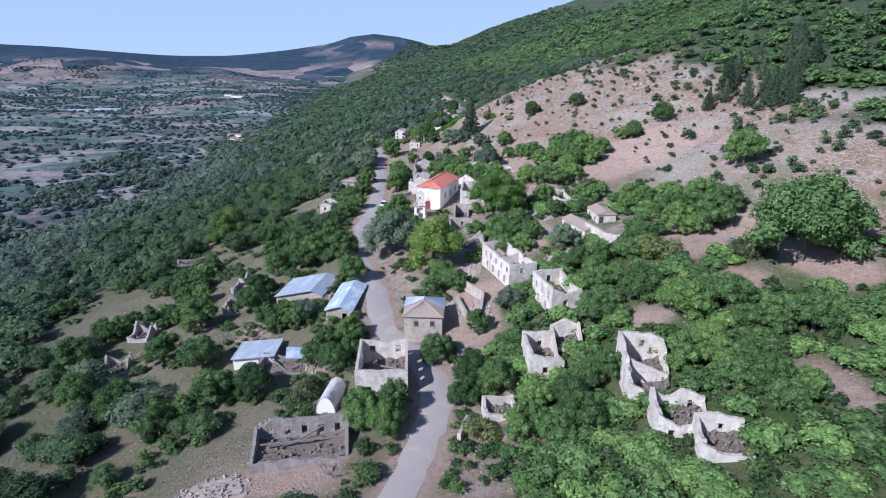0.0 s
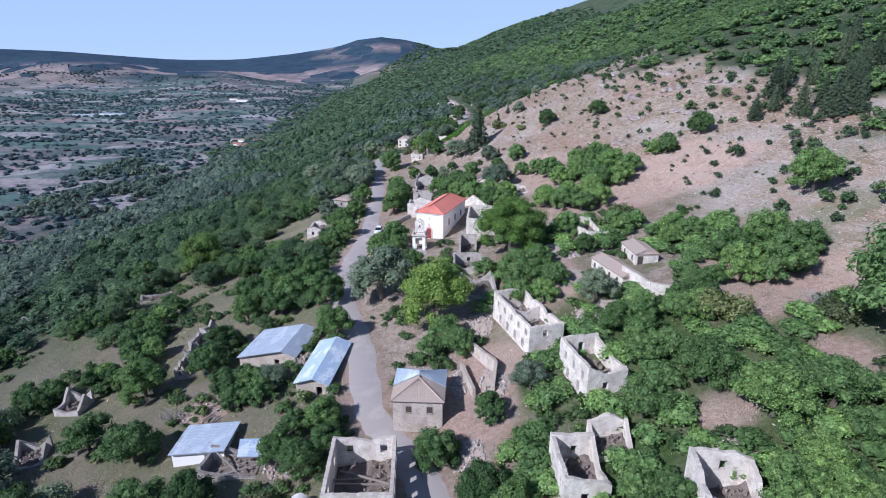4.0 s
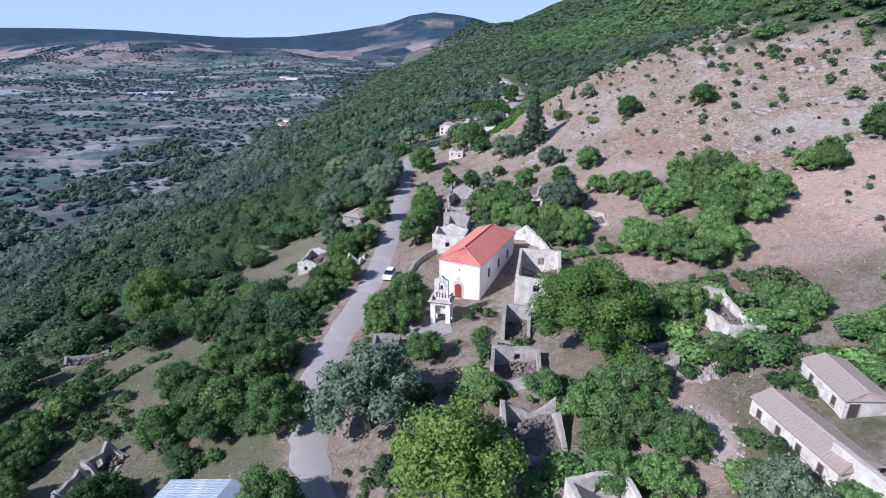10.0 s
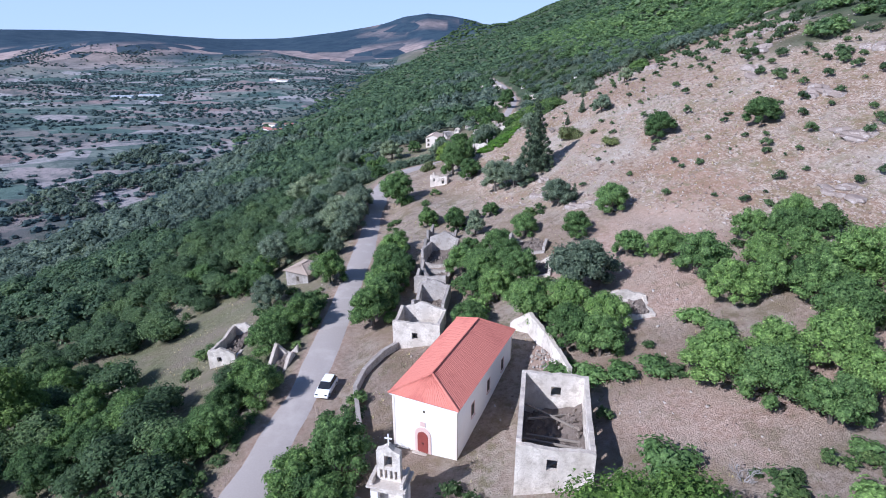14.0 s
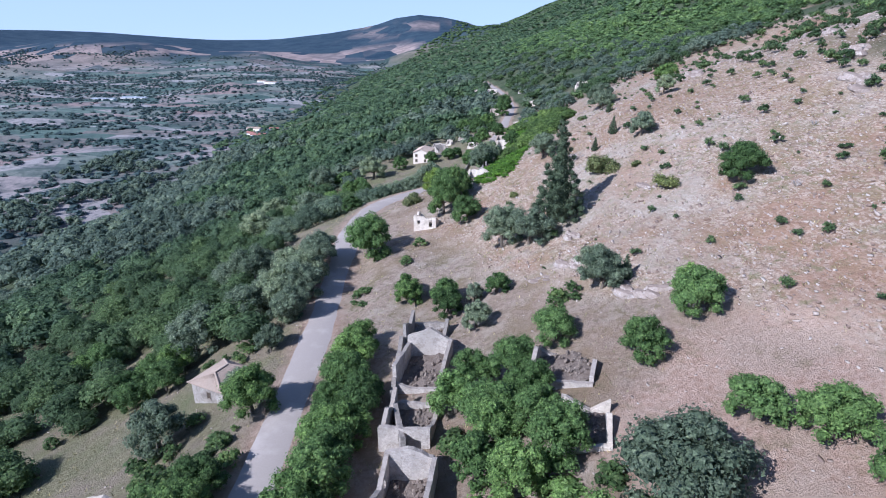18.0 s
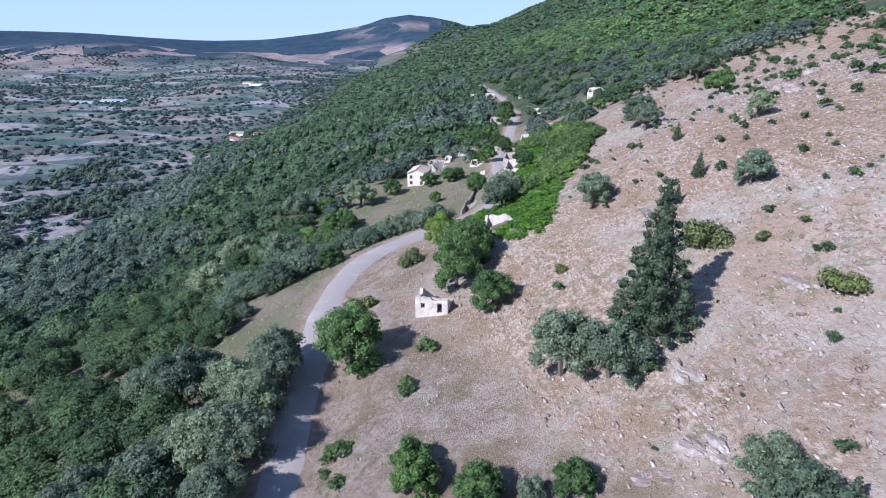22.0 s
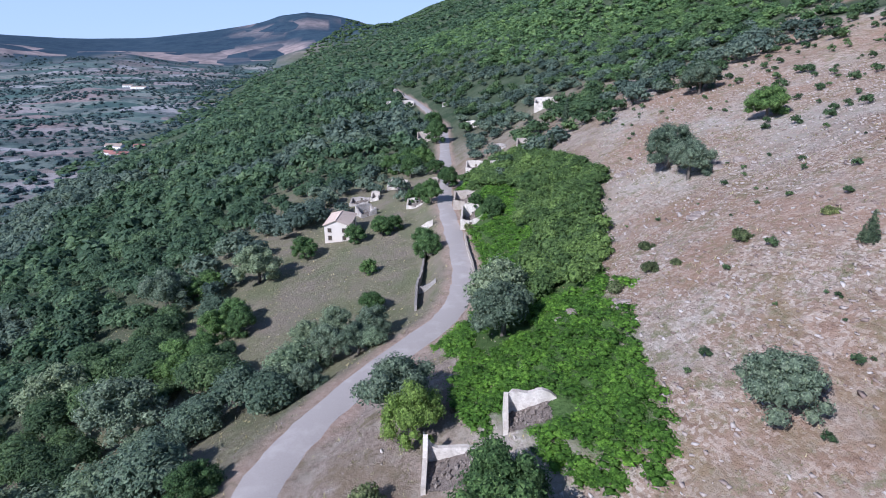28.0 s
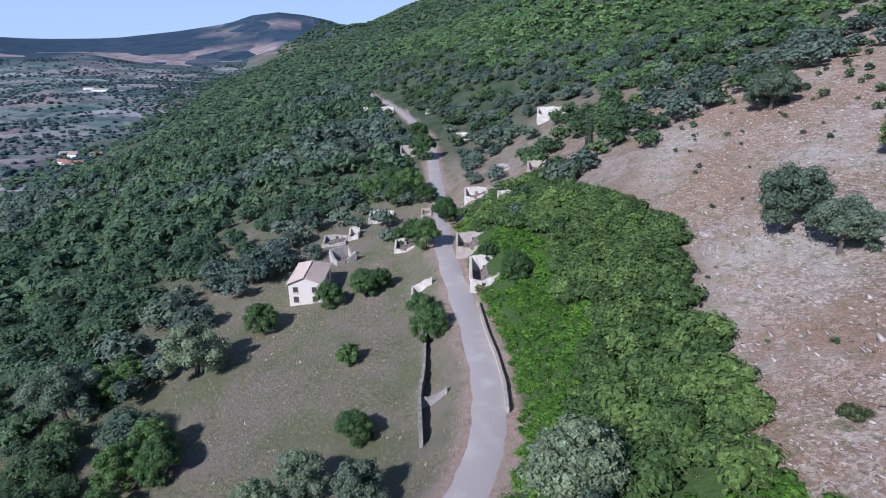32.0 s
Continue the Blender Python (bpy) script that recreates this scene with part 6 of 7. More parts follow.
def crown_arrays(kind, seed, leaves, leaf, core=0.78):
    """Leaf clumps as four-cornered pieces over the lumps, and a dense inside; corners and faces."""
    r = random.Random(seed)
    g = np.random.default_rng(seed)
    leaves, leaf = int(leaves * 1.75), leaf * 0.9
    L = np.array(lumps_of(kind, r))
    share = L[:, 3] ** 2
    pick = g.choice(len(L), leaves * 2, p=share / share.sum())
    way = g.normal(size=(len(pick), 3))
    way /= np.linalg.norm(way, axis=1)[:, None]
    way[:, 2] = np.where(way[:, 2] < -0.5, -way[:, 2] * 0.6, way[:, 2])
    p = L[pick, :3] + way * (L[pick, 3] * (g.uniform(0.80, 1.10, len(pick)) + 0.25 * g.random(len(pick)) ** 6))[:, None]
    inside = np.zeros(len(p), bool)
    for k, (x, y, z, q) in enumerate(L):
        inside |= (np.linalg.norm(p - (x, y, z), axis=1) < q * 0.8) & (pick != k)
    p, way = p[~inside][:leaves], way[~inside][:leaves]
    low = kind.startswith("low")
    n = way + g.normal(size=way.shape) * (0.34 if low else 0.42) + (0, 0, 0.6 if low else 0.3)
    n /= np.linalg.norm(n, axis=1)[:, None]
    t = np.cross(n, g.normal(size=n.shape))
    t /= np.linalg.norm(t, axis=1)[:, None]
    b = np.cross(n, t)
    s = leaf * g.uniform(0.6, 1.35, (len(p), 1))
    v = np.stack([p - t * s - b * s * 0.5, p + t * s * 0.9 - b * s * 0.35 - n * s * 0.25, p + b * s * 0.85 - n * s * 0.1], 1).reshape(-1, 3)
    f = np.arange(len(v)).reshape(-1, 3)
    iv, fi = OCTA if kind in ("low3", "low5", "low6") else ico()
    cv, cf = [], []
    if core:
        for k, (x, y, z, q) in enumerate(L):
            cf.append(fi + len(v) + k * len(iv))
            cv.append(iv * q * core * g.uniform(0.85, 1.1, (len(iv), 1)) + (x, y, z))
        f = np.concatenate([f, *cf])
        v = np.concatenate([v, *cv])
    return v, f


def crown_mesh(name, kind, seed, leaves, leaf, mat):
    v, f = crown_arrays(kind, seed, leaves, leaf)
    return fast_mesh(name, v, f, mat, smooth=True)


def trunk_mesh(kind, seed):
    """A tapered, bent trunk with limbs that reach into the crown, for a crown 1 wide."""
    r = random.Random(seed)
    bm = bmesh.new()

    def limb(a, b, ra, rb, bend):
        m = (a + b) / 2 + Vector((r.uniform(-bend, bend), r.uniform(-bend, bend), 0))
        rings = []
        for p, q in ((a, ra), (m, (ra + rb) / 2), (b, rb)):
            rings.append([bm.verts.new(p + Vector((math.cos(k * 1.2566) * q, math.sin(k * 1.2566) * q, 0))) for k in range(5)])
        for lo, hi in zip(rings[:-1], rings[1:]):
            for k in range(5):
                bm.faces.new((lo[k], lo[(k + 1) % 5], hi[(k + 1) % 5], hi[k]))

    top = {"oak": 0.34, "olive": 0.34, "conifer": 1.6, "cypress": 4.5, "bush": 0.14}[kind]
    limb(Vector((0, 0, -0.1)), Vector((r.uniform(-0.04, 0.04), r.uniform(-0.04, 0.04), top)), 0.045, 0.028, 0.03)
    if kind in ("oak", "olive", "bush"):
        for k in range(5):
            a = k * 1.26 + r.uniform(-0.3, 0.3)
            limb(Vector((0, 0, top * 0.75)), Vector((math.cos(a) * 0.26, math.sin(a) * 0.26, top + r.uniform(0.05, 0.22))), 0.022, 0.008, 0.03)
    me = bpy.data.meshes.new("trunk")
    bm.to_mesh(me)
    bm.free()
    me.materials.append(BARK)
    return me


def tree_kind(name, kind, mat, count, leaves, leaf, label, category, group):
    out = []
    for k in range(count):
        out.append((name, trunk_mesh(kind, 50 + k), (crown_mesh("crown", kind, 90 + k * 7 + len(label), leaves, leaf, mat), crown_mesh("crown", kind, 91 + k * 7 + len(label), int(leaves * 0.5), leaf * 1.38, mat)), label, category, group))
    return out


FOREST = {
    "oak": tree_kind("oak_tree", "oak", LEAF_OAK, 6, 2700, 0.0218, "dark green rounded broadleaf tree on dry ground", "tree", "broadleaf trees"),
    "green": tree_kind("broadleaf_tree", "oak", LEAF_GREEN, 4, 2700, 0.0218, "mid-green rounded leafy tree among ruins", "tree", "broadleaf trees"),
    "olive": tree_kind("olive_tree", "olive", LEAF_OLIVE, 4, 2500, 0.0213, "grey-green olive tree with a loose crown", "tree", "olive trees"),
    "bright": tree_kind("walnut_tree", "oak", LEAF_BRIGHT, 3, 9000, 0.0118, "large bright green leafy tree", "tree", "bright leafy trees"),
    "yellow": tree_kind("leafy_tree", "oak", LEAF_YELLOW, 2, 4000, 0.018, "fresh green leafy tree in full crown", "tree", "bright leafy trees"),
    "bush": tree_kind("shrub", "bush", LEAF_BUSH, 3, 800, 0.034, "low dusty green shrub on the slope", "shrub", "shrubs"),
    "conifer": tree_kind("conifer_tree", "conifer", LEAF_CONIFER, 2, 6500, 0.0165, "tall dark pointed conifer on the stony slope", "tree", "conifers"),
    "cypress": tree_kind("cypress_tree", "cypress", LEAF_CONIFER, 1, 1100, 0.09, "slender dark cypress tree", "tree", "cypresses"),
}
taken = []


def plant(kind, x, y, wide, tall=1.0):
    """One tree or shrub, with a crown so wide."""
    r = random.Random(int(x * 31 + y * 17))
    name, trunk, crowns, label, category, group = r.choice(FOREST[kind])
    crown = crowns[1 if wide < 5.2 else 0]
    ob = thing(name, Matrix.Translation((x, y, ground(x, y) - 0.1)) @ Matrix.Rotation(r.random() * 6.28, 4, "Z") @ Matrix.Diagonal((wide, wide, wide * tall, 1)), label, category, group)
    for n, me in (("trunk", trunk), ("crown", crown)):
        o = new(n, me)
        o.parent = ob
    taken.append((x, y, wide / 2))
    return ob


OAKS_A = [
    (41.1, 66.2, 8.4), (39.2, 70.2, 9), (15.1, 72.3, 11.6), (36.8, 76.6, 9.9), (52.4, 78.2, 6.8), (-7.4, 79.3, 10.1),
    (22.3, 80, 9), (47.5, 81.2, 8.5), (6.8, 83.8, 10.1), (38.9, 87.8, 7.7), (45.9, 87.9, 7.7), (-40.8, 88.1, 9.1),
    (-28.2, 92.1, 6.4), (-34.5, 92.2, 7.2), (-49.8, 92.7, 7.2), (26.8, 92.9, 6.5), (1.6, 94.3, 5.8), (-59.5, 98.1, 6.8),
    (8.9, 99.2, 4.4), (35.4, 95.8, 7.4), (-36.2, 131.4, 6.8), (-36.4, 124.6, 6.6), (-50.5, 126.4, 8.0), (-58.4, 148.0, 8.4), (-33.6, 149.0, 7.2), (-30.0, 145.6, 6.8), (-15.8, 99.8, 11.2), (31, 102.6, 8.1), (-40.5, 103.8, 7.3), (-48.9, 108.3, 6.6), (30.9, 108.8, 9),
    (39.6, 110.4, 8.8), (-66.5, 111.1, 7.8), (-26.7, 113.3, 8), (43.2, 113.9, 5.2), (3.9, 116.5, 9.2), (-30.3, 116.8, 8.3),
]
OAKS_B = [
    (44.8, 117.8, 8.4), (56.7, 119.8, 15.8), (-46.3, 120.6, 7.4), (-65.4, 123.6, 8.7), (-15.1, 126.7, 6.3), (20.3, 126.7, 11.2),
    (-56.6, 127.9, 7.9), (-51.8, 133.1, 8.3), (18.4, 133.2, 6.6), (23.4, 135.8, 5.7), (50.2, 136.5, 9.7), (32.2, 137.3, 4.2),
    (13.1, 138.5, 4.5), (6.5, 140.1, 4.6), (-18.2, 140.3, 7.5), (-27.4, 140.8, 6.4), (-54.6, 141, 9.3), (-34.3, 142.3, 6.3),
    (-24.7, 143.4, 7.5), (42.9, 145.5, 8.4), (-89.4, 146.9, 7.9), (31.9, 148.6, 5.7), (-23.7, 149.3, 6.9), (-1.1, 149.9, 5.4),
    (-22.3, 153.2, 6.5), (-37.8, 153.2, 5.9), (-55.8, 153.9, 8.3), (-72.3, 154.9, 8.5), (-30.2, 158.9, 11.4), (-6.4, 159.6, 8.6),
]
OAKS_C = [
    (-8.5, 163.2, 6.4), (-4.7, 165.3, 6.5), (40, 166.3, 13.4), (32.2, 170, 6.6), (-22.7, 173.2, 9.4), (50.4, 175.9, 14.2),
    (-41.8, 177.1, 12.6), (22.5, 179.5, 10), (-20, 181.1, 9.8), (66.1, 182.6, 8.7), (-38.1, 182.6, 10.5), (46.7, 183.2, 11.4),
    (-47.6, 187.5, 10.2), (8.5, 189.4, 4.9), (51.5, 191.6, 8.9), (35.6, 194.3, 5.5), (-21.1, 194.5, 7.3), (-5.8, 196.4, 7.1),
    (31.6, 197.7, 4.7), (-63.1, 198.7, 12.8), (-18.6, 200, 9.8), (12.9, 200.3, 11.5), (-4.7, 203.7, 5.5), (-87.9, 206.9, 11.5),
    (-4.2, 208.8, 8.5), (26.4, 209, 4.9), (11.4, 209.3, 12), (-4.7, 213.5, 8.5), (-16.1, 214.3, 6.3), (-4.9, 224.3, 5.2),
]
OAKS_D = [
    (62.7, 227.2, 6.5), (6.7, 230.4, 4.5), (-37.6, 230.8, 11.7), (13.9, 232.3, 3.7), (6.4, 233.9, 4.3), (0.9, 236.5, 4.4),
    (48.3, 237.5, 6.4), (0.5, 239.1, 3.9), (-55.3, 245.1, 9.1), (10.4, 266.2, 6.0), (-18.4, 301.6, 5.5),
    (-31.1, 345.7, 12.2), (77.8, 350.1, 7.6),
    (2.2, 351.4, 5.1), (-25.3, 356.9, 11.1), (15.6, 369.1, 6.4), (2.4, 370.7, 4.1), (31.5, 374, 5.8), (15.8, 376.3, 6.2),
    (41.6, 379.1, 4.1), (-36.9, 381.4, 11.4), (-12.8, 389.7, 6.4), (0, 393.5, 5.6), (8.2, 395.7, 9.2), (20.1, 418.4, 8.3),
]
OAKS_E = [
    (29.8, 446.1, 6.6), (21.7, 473.6, 13.2),
]
BUSHES = [
    (5.9, 74, 5.8), (-19.7, 89.1, 6.2), (57.5, 102, 6.3), (44.5, 108.1, 9), (45, 151.9, 7.8), (40.1, 243.5, 3.9),
    (39.1, 255.4, 2.3), (19.9, 267.8, 1.9), (-8.6, 277, 4.5), (-1.8, 291.2, 5.6), (26.9, 380.5, 4.1), (34.4, 258.6, 6.6),
]
OLIVES_A = [
    (14.8, 102.7, 5.4), (28.9, 118.8, 5.8), (-6.9, 138.5, 12.2), (23.6, 191.8, 9.1), (26, 223.9, 5.8),
    (10.6, 224.7, 4.1), (26, 227.4, 5.1), (10.6, 232.3, 2.8), (-33.4, 237.6, 8.2), (-18.5, 237.9, 5.3), (-26.3, 243, 8.6),
    (-34.9, 243.6, 8), (-20.2, 245.4, 8.7), (20.0, 244.4, 7.4), (16.0, 247.4, 7.4), (-18.2, 261.4, 7), (-31.5, 262.8, 9.9),
    (-37, 263.8, 7.4), (27.9, 282.8, 6.1), (2.6, 304.6, 8.8), (-47, 311.8, 10.6), (17, 314.8, 8.3), (18.7, 323.7, 9.2),
    (-35.8, 329.1, 11.7), (54.6, 336.6, 7.2), (56, 345.4, 8.5), (-52.9, 345.8, 10.9), (-42.5, 376.3, 10.8), (-23, 379.2, 10.5),
]
OLIVES_B = [
    (88.3, 387.6, 10),
]
BRIGHT_TREES = [
    (63.1, 96.9, 15.9), (75.1, 136.3, 8.4), (39.1, 181.7, 5.2), (77.4, 185.8, 6.3), (21.1, 187.3, 5.1),
    (16.2, 188.2, 6.2), (38, 188.3, 6), (46.4, 193.5, 4.3), (32.9, 213, 5.1), (33.5, 215.9, 3.6), (18.9, 216.2, 4.7),
]
YELLOWISH = [
    (2.8, 125.2, 12.1), (-58.6, 186.6, 11.8), (3.6, 300.0, 6.0),
]
CONIFERS = [
    (28.9, 224.1, 1.9), (24.8, 248.0, 8.2), (36.1, 271.5, 1.5),
]


def grow(rows, kind, tall):
    for n, (x, y, wide) in enumerate(rows):
        wide *= 1.2 if kind == "green" else 1.08
        sort = "green" if kind == "oak" and x - float(road_x(y)) > 9 and y < 215 else kind
        high = tall * (0.92 + 0.16 * ((n * 37) % 10) / 10)
        if wide < 8.5 or kind != "oak":
            plant(sort, x, y, wide, high)
            continue
        # a wide crown is a clump of smaller trees
        count = 3 if wide < 12 else 5
        for k in range(count):
            a, q = n + k * 6.28 / count, wide * (0.24 if count == 3 else 0.3)
            plant("green" if (n + k) % 7 == 0 else sort, x + math.cos(a) * q, y + math.sin(a) * q, wide * (0.56 if count == 3 else 0.46) * (0.9 + 0.2 * ((n * 13 + k * 7) % 5) / 5), high * 1.05)


for rows in (OAKS_A, OAKS_B, OAKS_C, OAKS_D, OAKS_E):
    grow(rows, "oak", 0.95)
for rows in (OLIVES_A, OLIVES_B):
    grow(rows, "olive", 0.95)
grow(BRIGHT_TREES, "green", 1.0)
grow(YELLOWISH, "yellow", 1.1)
grow(BUSHES, "bush", 1.0)
grow(CONIFERS, "conifer", 0.95)
PINES = [(95, 183), (97, 175), (100, 168), (105, 166), (106, 197), (112, 193), (113, 182), (119, 186), (121, 210), (127, 204), (89, 181), (131, 196), (138, 215), (103, 176), (110, 174), (116, 200), (124, 192), (99, 190)]
for n, (x, y) in enumerate(PINES):
    plant("conifer", x, y, 4.0 + (n * 7 % 5) * 0.6, 0.95)
for x, y, wide in ((66, 419, 1.7), (58, 406, 0.9), (51.3, 401.2, 0.8), (53.5, 400.5, 0.9), (55.5, 402.1, 0.9)):
    plant("cypress", x, y, wide, 1.0)
plant("bright", 20.0, 145.6, 16.0, 0.82)
plant("green", -8.4, 260.3, 10.0, 1.0)
plant("oak", 6.0, 275.6, 7.8, 1.2)
plant("oak", 7.6, 281.0, 8.8, 1.15)
plant("oak", 9.0, 286.0, 7.6, 1.0)
plant("olive", -27.5, 213.5, 7.0, 1.0)
for y in (201, 206, 217, 220):
    plant("green", -5.2 + 0.6 * math.sin(y), y, 6.2, 1.0)
for x, y, wide in ((-17.2, 237.5, 6.6), (-17.6, 244.5, 7.6), (-17.8, 251.0, 7.4), (-17.4, 257.5, 6.8), (-22.6, 257.0, 7.8), (-23.0, 247.0, 7.4), (43.6, 267.4, 5.0), (54.8, 288.6, 4.6),
                   (-6.0, 333.5, 7.0), (-1.2, 331.5, 6.4), (1.6, 337.5, 6.6), (-9.5, 341.0, 6.4), (-4.6, 343.5, 6.8), (-12.5, 327.5, 5.6), (-8.2, 321.0, 5.6)):
    plant("olive", x, y, wide, 1.0)
for x, y, wide in ((36.9, 317.0, 2.4), (29.1, 309.6, 3.2), (33.2, 309.8, 2.6), (35.3, 308.0, 1.7), (40.9, 305.3, 2.8), (47.0, 301.0, 2.0)):
    plant("bush", x, y, wide, 1.0)
for x, y, wide in ((40.6, 276.0, 2.2), (44.5, 294.0, 1.9)):
    plant("conifer", x, y, wide, 0.9)
for x, y, wide in ((22.2, 407.0, 7.0), (30.4, 424.0, 7.4), (31.0, 388.0, 4.2), (22.0, 452.0, 9.0), (28.0, 462.0, 9.0), (16.0, 462.0, 8.0), (40.5, 506.0, 11.0), (44.0, 540.0, 11.0)):
    plant("oak", x, y, wide, 1.1)
for x, y, wide in ((-18.2, 238, 5.2), (-18.6, 246, 5.6), (-18.4, 229, 4.8), (-19.6, 254, 5.4), (-19.4, 220, 4.6)):
    plant("olive", x, y, wide, 1.05)
plant("cypress", -76.5, 167.5, 2.0, 0.85)


# ---- woods, groves and scrub too many to count ----
def scatter(name, label, spots, sizes, talls, kind, leaves, leaf, mat, kinds=4):
    """One mesh of many plants at the given places."""
    forms = []
    for k in range(kinds):
        forms.append(crown_arrays(kind, 300 + k, leaves, leaf))
    g = np.random.default_rng(len(spots))
    which = g.integers(0, kinds, len(spots))
    turn = g.random(len(spots)) * 6.28
    tint = g.random(len(spots))
    z = height(spots[:, 0], spots[:, 1])
    V, Fc, T, base = [], [], [], 0
    for k in range(kinds):
        sel = np.nonzero(which == k)[0]
        if not len(sel):
            continue
        v, f = forms[k]
        c, s = np.cos(turn[sel])[:, None], np.sin(turn[sel])[:, None]
        x = (v[:, 0] * c - v[:, 1] * s) * sizes[sel, None] + spots[sel, 0, None]
        y = (v[:, 0] * s + v[:, 1] * c) * sizes[sel, None] + spots[sel, 1, None]
        zz = v[:, 2] * (sizes * talls)[sel, None] + z[sel, None] - 0.12 * sizes[sel, None]
        V.append(np.stack([x, y, zz], -1).reshape(-1, 3))
        Fc.append((f[None] + (np.arange(len(sel)) * len(v))[:, None, None] + base).reshape(-1, 3))
        T.append(np.repeat(tint[sel], len(v)))
        base += len(sel) * len(v)
    me = fast_mesh(name, np.concatenate(V), np.concatenate(Fc), mat, np.concatenate(T), True)
    return tagged(new(name, me), label, name.replace("_", " "), kind="stuff")


def spread(x0, x1, y0, y1, gap, seed):
    g = np.random.default_rng(seed)
    X, Y = np.meshgrid(np.arange(x0, x1, gap), np.arange(y0, y1, gap))
    p = np.stack([X.ravel(), Y.ravel()], -1)
    return p + g.uniform(-0.85, 0.85, p.shape) * gap, g


def footprint(o):
    """The box of a building in its own axes: middle, halves and the way back from the world."""
    pts = []
    for c in o.children:
        if c.type == "MESH" and c.data.vertices:
            a = np.empty(len(c.data.vertices) * 3, np.float32)
            c.data.vertices.foreach_get("co", a)
            pts.append(a.reshape(-1, 3)[:, :2])
    a = np.concatenate(pts)
    return o.matrix_world.inverted(), a.min(0), a.max(0)


BUILT = [footprint(o) for o in scene.objects if o.get("category") in ("ruin", "house", "church", "shed", "tower", "vault") and o.children]


def inside_built(p, margin):
    hit = np.zeros(len(p), bool)
    for m, lo, hi in BUILT:
        u = m[0][0] * p[:, 0] + m[0][1] * p[:, 1] + m[0][3]
        v = m[1][0] * p[:, 0] + m[1][1] * p[:, 1] + m[1][3]
        hit |= (u > lo[0] - margin) & (u < hi[0] + margin) & (v > lo[1] - margin) & (v < hi[1] + margin)
    return hit


def clear(p, road=5.5, built=2.4):
    d, _ = road_gap(p[:, 0], p[:, 1])
    ok = (d > road) & ~inside_built(p, built)
    for x, y, q in taken:
        ok &= np.hypot(p[:, 0] - x, p[:, 1] - y) > q * 0.8
    return ok


def woods():
    # the wooded slope below the road
    p, g = spread(-420, 40, -60, 900, 5.4, 11)
    u = p[:, 0] - road_x(p[:, 1])
    x, y = p[:, 0], p[:, 1]
    gaps = (wave(x, y, 16) > np.interp(y, [40, 110, 150, 240], [0.66, 0.58, 0.58, 0.9])) & (u > -70) & (u < -20)
    meadow = (np.hypot((x + 6) / 1.0, (y - 372) / 1.5) < 24) | (np.hypot((x + 33) / 0.75, (y - 212) / 1.7) < 16) | ((u > -16) & (y > 262) & (y < 312)) | (np.hypot(x + 24, (y - 73) / 0.8) < 15) | (np.hypot((x + 50) / 1.6, y - 158) < 12)
    keep = (u < -6.5) & ~meadow & ~gaps & (g.random(len(p)) < np.where(y > 225, np.interp(-u, [0, 12, 22], [0.1, 0.6, 1.0]), np.interp(-u, [0, 14, 24, 40, 75], [0.75, 0.8, 0.6, 0.75, 1.0]))) & clear(p, 5.5, 3.4) & ((y < 385) | (u < -75) | (g.random(len(p)) < 0.75)) & ((u > -250) | (wave(x, y, 45) > np.interp(-u, [250, 400], [0.25, 0.5])))
    p = p[keep]
    u = p[:, 0] - road_x(p[:, 1])
    away = np.hypot(p[:, 0], np.clip(p[:, 1], 20, 300) - p[:, 1])
    size = 4.0 + 5.6 * g.random(len(p)) ** 1.25
    rim = np.interp(p[:, 1], [140, 270, 400, 760], [100, 120, 180, 230])
    grove = wave(p[:, 0], p[:, 1], 55) + np.interp(p[:, 1], [150, 250, 290, 420], [-0.1, 0.06, -0.03, 0.0]) + np.interp(p[:, 1], [285, 300, 360, 385], [0.0, 0.15, 0.15, 0.0]) * np.interp(-u, [25, 40], [1.0, -0.7]) + np.interp(-u, [8, 40, 90], [0.12, 0.02, -0.06]) + np.interp(p[:, 1], [185, 215], [0.0, 1.0]) * np.interp(-u, [8, 40, 80], [0.2, 0.12, 0.0]) + step(-u - rim, -8, 30) * 0.7 > 0.70
    thin = g.random(len(p))
    for olive in (False, True):
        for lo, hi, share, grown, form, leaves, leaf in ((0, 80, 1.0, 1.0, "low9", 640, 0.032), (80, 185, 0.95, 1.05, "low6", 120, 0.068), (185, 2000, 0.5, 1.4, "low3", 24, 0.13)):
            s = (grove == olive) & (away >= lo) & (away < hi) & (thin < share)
            # past the nearest band the crowns take the haze-tinted leaf copies
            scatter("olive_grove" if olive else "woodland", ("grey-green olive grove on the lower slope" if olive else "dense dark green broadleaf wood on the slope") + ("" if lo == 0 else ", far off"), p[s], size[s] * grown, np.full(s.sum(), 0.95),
                    form, leaves, leaf, ((LEAF_FAR_OLIVE if olive else LEAF_FAR) if lo == 0 else (LEAF_HAZED_OLIVE if olive else LEAF_HAZED_WOOD)))
    # thickets above the road in the south
    p, g = spread(8, 150, 10, 200, 3.0, 12)
    x, y = p[:, 0], p[:, 1]
    u = x - road_x(y)
    keep = (u > 12) & (bare_earth(x, y) < 0.25) & (bare_slope(x, y) < 0.35) & clear(p, 5.6, 0.7)
    keep &= g.random(len(p)) < np.where(y < 112, 0.97, np.where(y < 150, np.interp(u, [15, 40, 58], [0.4, 0.55, 0.97]), np.interp(u, [20, 60, 90], [0.2, 0.32, 0.6])))
    keep &= wave(x, y, 13) > np.where(y < 112, 0.06, 0.30)
    p = p[keep]
    scatter("thicket", "bright green thicket covering the upper slope", p, g.uniform(3.5, 6.2, len(p)), g.uniform(0.5, 0.75, len(p)), "low7", 150, 0.055, LEAF_THICKET)
